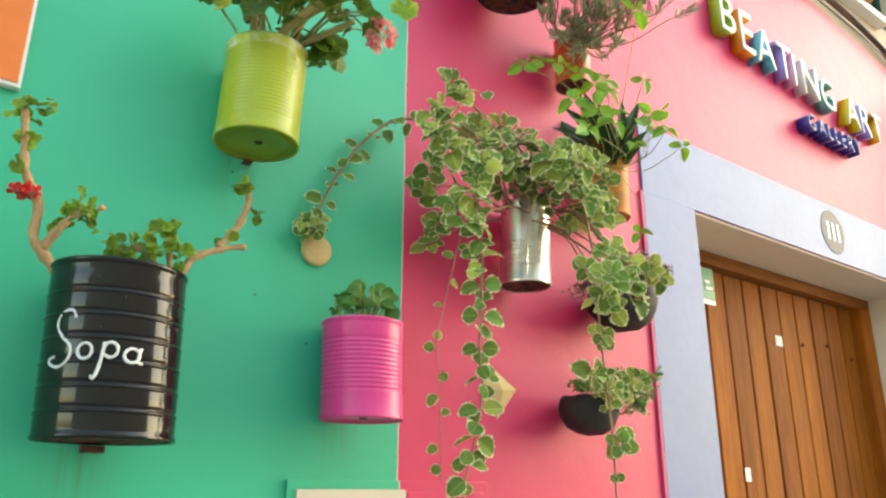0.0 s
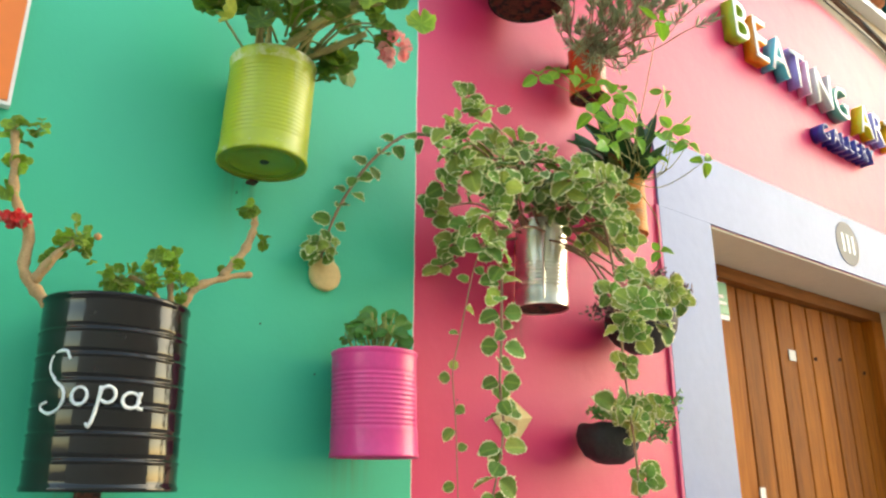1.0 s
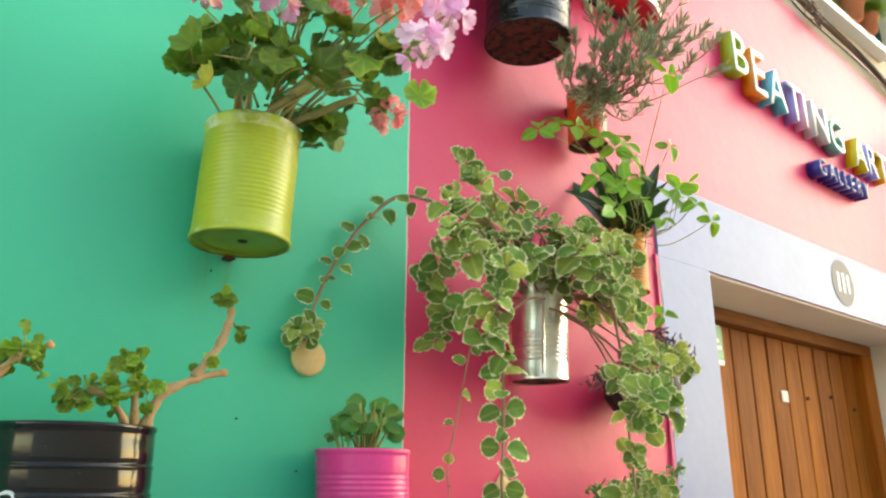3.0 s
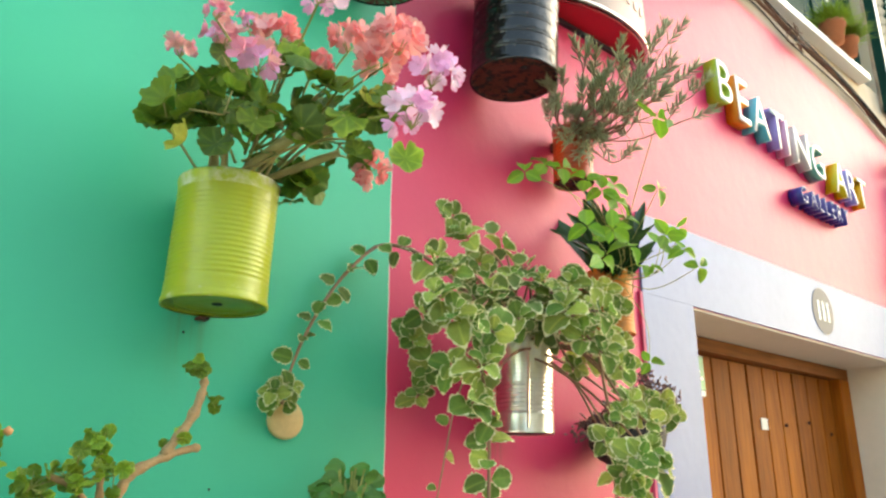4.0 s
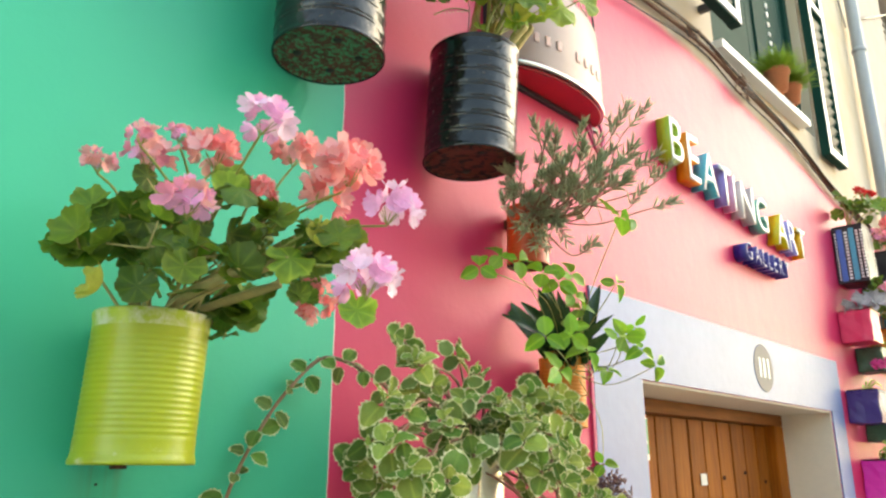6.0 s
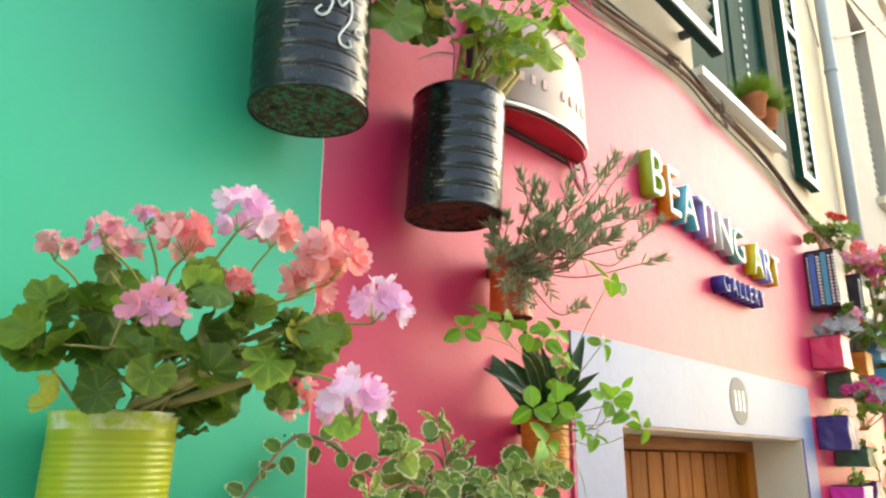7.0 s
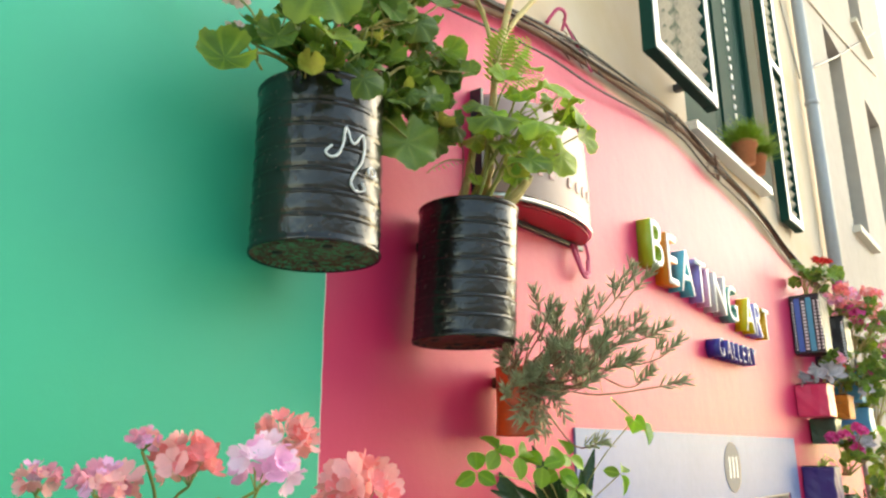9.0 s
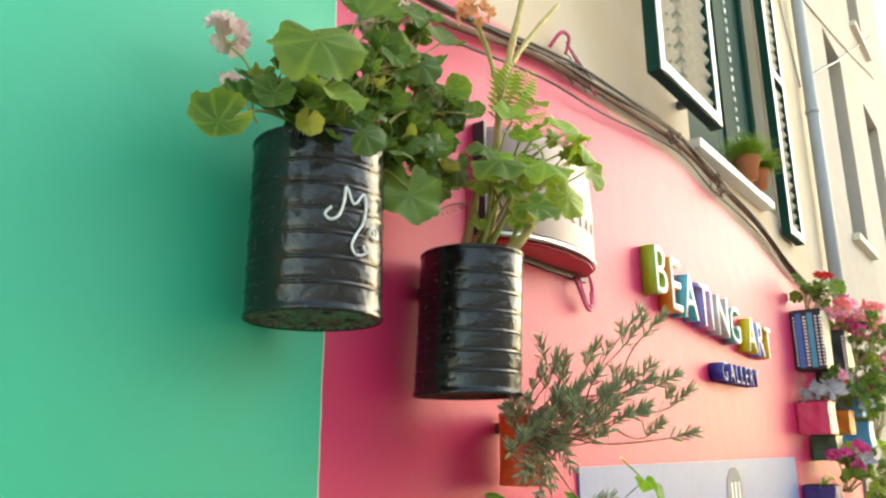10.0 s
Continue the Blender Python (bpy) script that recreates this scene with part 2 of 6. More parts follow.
M_ALARM = material("white_plastic", (0.34, 0.225, 0.195, 1), 0.45, vary=0.04, scale=8)
M_REDPL = material("red_plastic", (0.45, 0.008, 0.02, 1), 0.3, vary=0.1, scale=10)
M_BLACKPL = material("black_plastic", (0.015, 0.015, 0.018, 1), 0.4)
M_CABLE = material("weathered_cable", (0.15, 0.075, 0.045, 1), 0.75, vary=0.35, scale=12, bump=0.3)
M_CABLEB = material("black_cable", (0.02, 0.018, 0.018, 1), 0.6, vary=0.2)
M_CABLEW = material("grey_cable", (0.33, 0.29, 0.26, 1), 0.6, vary=0.1)
M_PINKCORD = material("pink_painted_cord", (0.55, 0.06, 0.16, 1), 0.6, vary=0.15)
M_PIPE = material("grey_pipe", (0.30, 0.31, 0.33, 1), 0.5, vary=0.08, scale=3)
M_TERRA = material("terracotta", (0.52, 0.17, 0.07, 1), 0.8, vary=0.15, scale=10, bump=0.2)
M_OCHRE = material("pale_wood_slice", (0.62, 0.44, 0.20, 1), 0.8, vary=0.12, scale=20, bump=0.2)
M_BADGE = material("taupe_plaque", (0.30, 0.265, 0.235, 1), 0.85, vary=0.06)
M_STICKER = material("paper_sticker", (0.75, 0.68, 0.62, 1), 0.7, vary=0.08, scale=40)
M_SIGNGREEN = material("green_sign", (0.02, 0.22, 0.07, 1), 0.4)
M_NAVY = material("navy_paint", (0.018, 0.018, 0.20, 1), 0.4, vary=0.08)
M_TEALSTRIPE = material("teal_paint", (0.05, 0.30, 0.42, 1), 0.4)
M_BLUESTRIPE = material("blue_stripe_paint", (0.05, 0.13, 0.42, 1), 0.4)
M_HOTPINK = material("hot_pink_tin", (0.62, 0.035, 0.11, 1), 0.4, vary=0.08)
M_VIOLET = material("violet_tin", (0.04, 0.02, 0.15, 1), 0.4, vary=0.1)
M_DKGREEN = material("dark_green_tin", (0.03, 0.09, 0.05, 1), 0.45, vary=0.15)
M_SKYTIN = material("sky_blue_tin", (0.06, 0.34, 0.58, 1), 0.45, vary=0.08)
M_MAGTIN = material("magenta_tin", (0.62, 0.02, 0.34, 1), 0.4, vary=0.08)


# ---- building helpers ----
def mesh_from(bm, name, mats, smooth=False):
    me = bpy.data.meshes.new(name)
    bmesh.ops.recalc_face_normals(bm, faces=bm.faces)
    bm.to_mesh(me)
    bm.free()
    for m in (mats if isinstance(mats, (list, tuple)) else [mats]):
        me.materials.append(m)
    if smooth:
        for p in me.polygons:
            p.use_smooth = True
    return me


def attach(ob, parent):
    """Makes ob, whose pose is in the world, a child of parent without moving it."""
    chain, m = parent, Matrix()
    while chain:
        m = chain.matrix_parent_inverse @ chain.matrix_basis @ m if chain.parent else chain.matrix_basis @ m
        chain = chain.parent
    ob.parent = parent
    ob.matrix_parent_inverse = m.inverted()
    return ob


def part(name, bm, material, parent, label="", smooth=False):
    ob = new(name, bm if isinstance(bm, bpy.types.Mesh) else mesh_from(bm, name, material, smooth))
    if parent:
        attach(ob, parent)
    return tagged(ob, label)


def thing(name, at, label, category, group="", kind=""):
    e = new(name)
    e.empty_display_size = 0.05
    e.location = at
    return tagged(e, label, category, group, kind)


def box(bm, lo, hi, bevel=0.0):
    v = bmesh.ops.create_cube(bm, size=1.0)["verts"]
    for p in v:
        for i in range(3):
            p.co[i] = (lo[i] + hi[i]) / 2 + p.co[i] * (hi[i] - lo[i])
    if bevel:
        edges = list({e for p in v for e in p.link_edges})
        bmesh.ops.bevel(bm, geom=edges, offset=bevel, segments=2, affect="EDGES", profile=0.7)
    return bm


def lathe(bm, profile, seg=48, mat=0, skew=(0, 0), centre=(0, 0, 0)):
    """Turns (r, z) pairs round the z axis; skew leans the body by dx, dy for each metre of height."""
    rings = []
    for r, z in profile:
        if r < 1e-6:
            rings.append([bm.verts.new((centre[0] + skew[0] * z, centre[1] + skew[1] * z, centre[2] + z))])
        else:
            rings.append([bm.verts.new((centre[0] + skew[0] * z + r * math.cos(2 * math.pi * i / seg),
                                        centre[1] + skew[1] * z + r * math.sin(2 * math.pi * i / seg), centre[2] + z)) for i in range(seg)])
    for a, c in zip(rings, rings[1:]):
        for i in range(seg):
            j = (i + 1) % seg
            if len(a) == 1:
                f = bm.faces.new((a[0], c[i], c[j]))
            elif len(c) == 1:
                f = bm.faces.new((a[i], a[j], c[0]))
            else:
                f = bm.faces.new((a[i], a[j], c[j], c[i]))
            f.material_index = mat
            f.smooth = True
    return bm


def tube(bm, pts, radii, seg=7, wob=0.0, mat=0):
    """A tapered, closed stem through the points, rounded by a spline."""
    pts = [Vector(p) for p in pts]
    if len(pts) > 2:
        fine, rad = [], []
        for i in range(len(pts) - 1):
            p0, p1, p2, p3 = pts[max(i - 1, 0)], pts[i], pts[i + 1], pts[min(i + 2, len(pts) - 1)]
            for k in range(5):
                t = k / 5
                fine.append(0.5 * ((2 * p1) + (p2 - p0) * t + (2 * p0 - 5 * p1 + 4 * p2 - p3) * t * t + (3 * p1 - p0 - 3 * p2 + p3) * t ** 3))
                rad.append((i + t) / (len(pts) - 1))
        fine.append(pts[-1])
        rad.append(1.0)
    else:
        fine, rad = [pts[0].lerp(pts[1], k / 4) for k in range(5)], [k / 4 for k in range(5)]
    rings = []
    up = Vector((0.31, 0.17, 0.94))
    for i, p in enumerate(fine):
        d = (fine[min(i + 1, len(fine) - 1)] - fine[max(i - 1, 0)])
        d = d.normalized() if d.length > 1e-9 else Vector((0, 0, 1))
        side = d.cross(up)
        if side.length < 1e-3:
            side = d.cross(Vector((1, 0, 0)))
        side.normalize()
        other = side.cross(d)
        r = radii[0] + (radii[1] - radii[0]) * rad[i]
        r *= 1 + wob * math.sin(i * 2.4) * 0.5 + wob * (random.random() - 0.5)
        rings.append([bm.verts.new(p + side * (r * math.cos(2 * math.pi * k / seg)) + other * (r * math.sin(2 * math.pi * k / seg))) for k in range(seg)])
    for a, c in zip(rings, rings[1:]):
        for k in range(seg):
            f = bm.faces.new((a[k], a[(k + 1) % seg], c[(k + 1) % seg], c[k]))
            f.smooth, f.material_index = True, mat
    for r in (rings[0], rings[-1]):
        bm.faces.new(r).material_index = mat
    return bm


# ---- setting ----
def slabs(name, cells, y0, y1, mat, label):
    ob_bm = bmesh.new()
    for x0, x1, z0, z1 in cells:
        box(ob_bm, (x0, y0, z0), (x1, y1, z1))
    return tagged(new(name, mesh_from(ob_bm, name, mat)), label, "wall", kind="structure")


NX0, NX1, NZ = 1.183, 2.945, 2.197          # the door's recess
WX0, WX1, WZ0, WZ1 = 2.05, 3.36, 3.74, 5.60  # the upper window
wall = slabs("wall_front", [(-4, NX0, 0, NZ), (NX1, 4.75, 0, NZ), (-4, 4.75, NZ, WZ0), (-4, WX0, WZ0, WZ1), (WX1, 4.75, WZ0, WZ1), (-4, 4.75, WZ1, 9.5)],
             0.0, 0.55, M_WALL, "plastered house wall painted green, pink and cream above")
# this slab and the one behind the window carry shade in their near-black colour
slabs("wall_recess_back", [(NX0 - 0.1, NX1 + 0.1, 0, NZ + 0.1)], 0.56, 0.66, M_DARK, "near-black slab behind the wooden door, its colour standing for shade")
# unseen wall added opposite: bounces fill onto the front and cuts off low sky
slabs("wall_opposite", [(-16, 9.5, 0, 5.2)], -7.4, -7.0, M_OPPOSITE, "unseen pale plain wall added across the lane to bounce and block light")
slabs("wall_behind_window", [(WX0 - 0.1, WX1 + 0.1, WZ0 - 0.1, WZ1 + 0.1)], 0.57, 0.6, M_DARK, "near-black slab standing for the unlit room behind the upper window")
g = bmesh.new()
box(g, (-60, -60, -0.3), (60, 60, 0.0))
tagged(new("ground", mesh_from(g, "ground", M_ASPHALT)), "worn grey stone paving of a narrow lane", "ground", kind="structure")

# painted surround of the door, a little proud of the wall
SX0, SX1, SZ = 0.912, 3.11, 2.447
g = bmesh.new()
for lo, hi in (((SX0, -0.007, 0), (NX0 - 0.001, 0.0, NZ + 0.001)), ((NX1 + 0.001, -0.007, 0), (SX1, 0.0, NZ + 0.001)), ((SX0, -0.007, NZ + 0.0015), (SX1, 0.0, SZ))):
    box(g, lo, hi)
tagged(new("trim_door_surround", mesh_from(g, "trim_door_surround", M_BLUE)), "pale blue painted plaster surround of the doorway", "door surround", kind="structure")
g = bmesh.new()
box(g, (SX0 - 0.016, -0.008, 0), (SX0 - 0.003, 0.0, 2.2), 0.003)
tagged(new("trim_edge_strip", mesh_from(g, "trim_edge_strip", M_PINKCORD)), "narrow raised pink strip beside the doorway", "trim", kind="structure")
# recess lining
g = bmesh.new()
box(g, (NX1 - 0.012, 0.002, 0), (NX1 + 0.02, 0.30, NZ - 0.001))
box(g, (NX0 - 0.02, 0.002, 0), (NX0 + 0.004, 0.30, NZ - 0.001))
box(g, (NX0 + 0.004, 0.002, NZ - 0.008), (NX1 - 0.012, 0.30, NZ + 0.02))
tagged(new("trim_recess_lining", mesh_from(g, "trim_recess_lining", M_WHITE_PL)), "cream plastered reveals and soffit of the doorway", "plaster reveal", kind="structure")


def door():
    y = 0.255
    d = thing("door_1", (2.07, y, 0), "closed varnished brown door of upright pine boards", "door", kind="structure")
    x0, x1, top = NX0 + 0.006, NX1 - 0.014, NZ - 0.010
    bm = bmesh.new()
    box(bm, (x0, y - 0.03, top - 0.052), (x1, y + 0.05, top), 0.004)
    part("door_head", bm, M_WOODX, d)
    for a, wide in ((x0, 0.016), (x1 - 0.108, 0.108)):
        bm = bmesh.new()
        box(bm, (a, y - 0.03, 0), (a + wide, y + 0.05, top - 0.053), 0.004)
        part("door_jamb", bm, M_WOOD, d)
    n, w = 12, 0.1345
    bm = bmesh.new()
    box(bm, (-w / 2 + 0.006, 0, 0), (w / 2 - 0.006, 0.03, top - 0.058), 0.006)
    plank = mesh_from(bm, "plank", M_WOOD)
    for i in range(n):
        p = part("plank", plank, None, d)
        p.location = (x0 + 0.017 + (i + 0.5) * w, y + 0.012 + 0.001 * ((i * 7) % 3 - 1), 0.002)
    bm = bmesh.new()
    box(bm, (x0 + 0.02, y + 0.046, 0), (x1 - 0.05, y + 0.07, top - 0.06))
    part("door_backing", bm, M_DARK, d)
    for x, z, s, t in ((2.105, 1.895, 0.052, 0.045), (1.755, 1.345, 0.034, 0.05)):
        bm = bmesh.new()
        box(bm, (x - s / 2, y + 0.004, z - t / 2), (x + s / 2, y + 0.0075, z + t / 2))
        part("paper_sticker", bm, M_STICKER, d, "torn pale paper sticker")
    random.seed(5)
    for x, z in ((2.30, 1.90), (2.52, 1.92), (2.74, 1.88), (2.30, 1.2), (2.52, 1.25)):
        bm = bmesh.new()
        lathe(bm, [(0, -0.004), (0.006, -0.003), (0.008, 0.0), (0.008, 0.004)], 10)
        k = part("nail_head", bm, M_RUST, d)
        k.matrix_basis = pose(x, y + 0.008, z, 90)
    return d


door()
# green sign fixed to the door's near jamb
sg = thing("exit_sign", (1.575, 0.215, 2.04), "small green sign with a pale border by the door", "sign")
bm = bmesh.new()
box(bm, (1.505, 0.216, 1.965), (1.597, 0.222, 2.112), 0.002)
part("sign_plate", bm, M_WHITE, sg)
bm = bmesh.new()
box(bm, (1.511, 0.212, 1.985), (1.591, 0.2155, 2.108))
part("sign_field", bm, M_SIGNGREEN, sg)
bm = bmesh.new()
box(bm, (1.53, 0.209, 2.02), (1.575, 0.2116, 2.032))
box(bm, (1.53, 0.209, 2.045), (1.56, 0.2116, 2.057))
part("sign_lines", bm, M_WHITE, sg)

# round plaque over the door
pl = thing("number_plaque", (2.16, -0.010, 2.325), "taupe painted oval plaque with pale marks over the doorway", "plaque")
bm = bmesh.new()
lathe(bm, [(0, 0.002), (0.094, 0.002), (0.095, 0.0), (0.0, 0.0)], 40)
for f in bm.faces:
    f.smooth = False
k = part("plaque_disc", bm, M_BADGE, pl)
k.matrix_basis = pose(2.16, -0.0075, 2.325, 90)
for dx in (-0.042, 0.0, 0.042):
    bm = bmesh.new()
    box(bm, (2.16 + dx - 0.008, -0.0115, 2.285), (2.16 + dx + 0.008, -0.0098, 2.365))
    part("plaque_bar", bm, M_WHITE, pl)

# orange panel at the edge of the green wall
op = thing("orange_panel", (-1.2, -0.01, 1.96), "orange painted board with a white edge on the wall", "panel")
bm = bmesh.new()
box(bm, (-1.6, -0.018, 1.957), (-0.824, -0.0005, 3.0), 0.002)
part("board", bm, M_WHITE, op)
bm = bmesh.new()
box(bm, (-1.59, -0.021, 1.964), (-0.830, -0.0185, 2.99))
part("board_face", bm, M_PANEL, op)

# meter cabinet set in the wall, painted over
mt = thing("meter_cabinet", (0, -0.012, 0.9), "flush meter cabinet half painted over green and pink", "cabinet")
bm = bmesh.new()
box(bm, (-0.262, -0.010, 0.78), (0.243, -0.0005, 1.306), 0.003)
part("cabinet_frame", bm, M_WALL, mt)
bm = bmesh.new()
box(bm, (-0.243, -0.016, 0.80), (0.012, -0.0105, 1.288), 0.003)
part("cabinet_door", bm, M_WHITE_PL, mt, "pale unpainted metal cabinet door")
bm = bmesh.new()
box(bm, (0.014, -0.016, 0.80), (0.225, -0.0105, 1.283), 0.003)
part("cabinet_door", bm, M_WALL, mt)
bm = bmesh.new()
box(bm, (-0.235, -0.0185, 1.262), (0.005, -0.0165, 1.268))
part("door_groove", bm, M_BLACKPL, mt)


# ---- letters ----
def letters(chars, xs, zs, heights, sides, face, depth, label, category, group, squeeze=1.0, y=0.0, inlay=None):
    for ch, x, z, h, side in zip(chars, xs, zs, heights, sides):
        cu = bpy.data.curves.new("letter", "FONT")
        cu.body, cu.size, cu.extrude, cu.resolution_u, cu.offset = ch, 1.0, 0.0, 3, -0.004
        ob = bpy.data.objects.new("letter_source", cu)
        scene.collection.objects.link(ob)
        dg = bpy.context.evaluated_depsgraph_get()
        me = bpy.data.meshes.new_from_object(ob.evaluated_get(dg))
        bpy.data.objects.remove(ob)
        bm = bmesh.new()
        bm.from_mesh(me)
        bmesh.ops.remove_doubles(bm, verts=bm.verts, dist=1e-5)
        x0, x1 = min(v.co.x for v in bm.verts), max(v.co.x for v in bm.verts)
        y0, y1 = min(v.co.y for v in bm.verts), max(v.co.y for v in bm.verts)
        s = h / (y1 - y0)
        for v in bm.verts:
            v.co = Vector(((v.co.x - x0) * s * squeeze, -depth, (v.co.y - y0) * s))
        front = list(bm.faces)
        made = bmesh.ops.extrude_face_region(bm, geom=front)
        moved = [e for e in made["geom"] if isinstance(e, bmesh.types.BMVert)]
        for v in moved:
            v.co.y = 0.0
        for f in bm.faces:
            f.material_index = 1
        bm.faces.ensure_lookup_table()
        bm.normal_update()
        for f in bm.faces:
            if all(abs(v.co.y + depth) < 1e-6 for v in f.verts):
                f.material_index = 0
        for v in bm.verts:
            v.co += Vector((x, y - 0.002, z))
        t = thing(f"wall_letter", (x, y, z), label(ch, side), category, group)
        part("letter_body", mesh_from(bm, "letter_body", [face, side]), None, t)
        if inlay:
            cu = bpy.data.curves.new("letter", "FONT")
            cu.body, cu.size, cu.resolution_u, cu.offset = ch, 1.0, 3, -0.040
            ob = bpy.data.objects.new("letter_source", cu)
            scene.collection.objects.link(ob)
            me = bpy.data.meshes.new_from_object(ob.evaluated_get(bpy.context.evaluated_depsgraph_get()))
            bpy.data.objects.remove(ob)
            bm = bmesh.new()
            bm.from_mesh(me)
            for v in bm.verts:
                v.co = Vector(((v.co.x - x0) * s * squeeze + x, y - 0.002 - depth - 0.0015, (v.co.y - y0) * s + z))
            part("letter_line", mesh_from(bm, "letter_line", inlay), None, t)


def tint(name, c):
    return material(name, c, 0.4, vary=0.06, scale=8)


SIDES = [tint("lime_side", (0.30, 0.42, 0.02, 1)), tint("orange_side", (0.70, 0.22, 0.01, 1)), tint("turquoise_side", (0.06, 0.42, 0.50, 1)),
         tint("purple_side", (0.30, 0.20, 0.50, 1)), tint("rose_side", (0.66, 0.32, 0.46, 1)), tint("grey_side", (0.50, 0.47, 0.45, 1)),
         tint("teal_side", (0.12, 0.36, 0.28, 1)), tint("yellow_side", (0.62, 0.50, 0.01, 1)), tint("lavender_side", (0.25, 0.25, 0.62, 1)), tint("amber_side", (0.75, 0.38, 0.01, 1))]
M_LILACLINE = material("pale_lilac_line_paint", (0.36, 0.36, 0.52, 1), 0.5, vary=0.05)
WORD = "BEATINGART"
LX = [1.425, 1.555, 1.665, 1.82, 1.945, 2.02, 2.17, 2.39, 2.53, 2.645]
LZ = [2.995, 2.955, 2.945, 2.935, 2.93, 2.92, 2.905, 2.89, 2.885, 2.885]
LH = [0.165, 0.185, 0.165, 0.16, 0.15, 0.16, 0.155, 0.15, 0.145, 0.14]
letters(WORD, LX, LZ, LH, SIDES, M_WHITE, 0.052, lambda c, s: f"white-faced sign letter {c} with {s.name.split('_')[0]} sides on the wall", "letter", "letters of the shop sign", 0.86)
GX = [2.00, 2.085, 2.165, 2.225, 2.285, 2.345, 2.41]
letters("GALLERY", GX, [2.742] * 7, [0.074] * 7, [M_NAVY] * 7, M_NAVY, 0.055, lambda c, s: f"small navy sign letter {c} with a pale line", "letter", "small letters of the shop sign", 0.86, 0.0, M_LILACLINE)


# ---- cans ----
def can_profile(r, h, kind):
    """Outer wall of a tin from the base up, with its rims and beads."""
    pts = [(r * 0.985, 0.002), (r * 1.012, 0.0), (r * 1.022, 0.002), (r * 1.022, 0.006), (r * 1.005, 0.009)]
    if kind == "big":       # broad bands parted by deep beads
        n = 7
        for i in range(n):
            a, c = 0.010 + (h - 0.022) * i / n, 0.010 + (h - 0.022) * (i + 1) / n
            s = (c - a)
            pts += [(r, a + 0.10 * s), (r * 1.001, a + 0.15 * s), (r * 1.001, a + 0.70 * s), (r, a + 0.75 * s)]
            if i < n - 1:
                pts += [(r * 1.011, a + 0.80 * s), (r * 1.014, a + 0.835 * s), (r * 1.011, a + 0.87 * s), (r * 0.990, a + 0.92 * s), (r * 0.987, a + 0.955 * s), (r * 0.990, a + 0.99 * s)]
    else:
        lo, hi, n, amp = kind if len(kind) == 4 else (*kind, 0.011)
        pts.append((r, h * lo - 0.004))
        for i in range(n):
            for k in range(4):
                t = (i + k / 4) / n
                pts.append((r * (1 + amp * (math.sin(2 * math.pi * k / 4 + math.pi / 2) - 1)), h * (lo + (hi - lo) * t)))
        pts.append((r, h * hi + 0.003))
    pts += [(r, h - 0.012), (r * 1.004, h - 0.008), (r * 1.022, h - 0.006), (r * 1.024, h - 0.002), (r * 1.012, h), (r * 0.985, h - 0.002)]
    return pts


def can(x, r, z0, z1, kind, mat, base, label, skew=(0, 0), gap=0.012, holes=1, name="can_planter", inner=None):
    h = z1 - z0
    c = Vector((x, -(r * 1.024 + gap), z0))
    t = thing(name, c, label, "can planter", "can planters on the wall")
    bm = lathe(bmesh.new(), can_profile(r, h, kind), 56, 0, skew, c)
    body = part("can_body", bm, mat, t, smooth=True)
    bm = lathe(bmesh.new(), [(r * 0.984, h - 0.002), (r * 0.98, h * 0.5)], 40, 0, skew, c)
    part("can_lining", bm, inner or mat, body, smooth=True)
    bm = lathe(bmesh.new(), [(r * 0.984, 0.0025), (r * 0.965, 0.0055), (r * 0.80, 0.006), (r * 0.785, 0.004), (r * 0.75, 0.004), (r * 0.735, 0.006), (r * 0.30, 0.0065), (0, 0.0068)], 40, 0, skew, c)
    floor = part("can_base", bm, base, t, smooth=True)
    spots = [(0.05, 0.0)] if holes == 1 else [(0.45, -0.3), (-0.45, 0.35), (-0.2, -0.5), (0.35, 0.42)]
    for hx, hy in spots:
        bm = lathe(bmesh.new(), [(0.0, 0.0035), (0.007, 0.0032), (0.009, 0.0055)], 12, 0, (0, 0), c + Vector((hx * r, hy * r, 0)))
        part("drain_hole", bm, M_DARK, floor)
    bm = lathe(bmesh.new(), [(0, h - 0.022), (r * 0.5, h - 0.024), (r * 0.975, h - 0.03)], 28, 0, skew, c)
    for v in bm.verts:
        v.co.z += random.uniform(-0.004, 0.004)
    part("soil", bm, M_SOIL, t)
    bm = bmesh.new()
    box(bm, (x - 0.012, -gap - 0.006, z0 + h * 0.72), (x + 0.012, -0.0005, z0 + h * 0.72 + 0.024), 0.002)
    part("wall_bracket", bm, M_RUST, t)
    return t, c


CAN_SOPA = can(-0.628, 0.1035, 1.357, 1.628, "big", M_BLACKS, M_RUST, "large glossy black food can with a white hand-painted word", (-0.035, 0), holes=4)
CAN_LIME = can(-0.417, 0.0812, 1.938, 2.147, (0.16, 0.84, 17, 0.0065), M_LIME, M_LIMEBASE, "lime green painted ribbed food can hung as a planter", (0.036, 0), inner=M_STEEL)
CAN_PINK = can(-0.152, 0.0815, 1.417, 1.611, (0.26, 0.80, 12), M_PINKCAN, M_PINKCAN, "magenta painted ribbed food can hung on the green wall", (-0.03, 0))
CAN_TIN = can(0.316, 0.0635, 1.770, 1.985, (0.20, 0.85, 15, 0.028), M_STEEL, M_RUST, "bare shiny ribbed food tin under trailing foliage", (0.05, 0))
CAN_RUST = can(0.546, 0.0525, 2.418, 2.572, (0.2, 0.8, 9), M_RED, M_RUST, "orange-red painted tin with woody trailing plant", (0.02, 0))
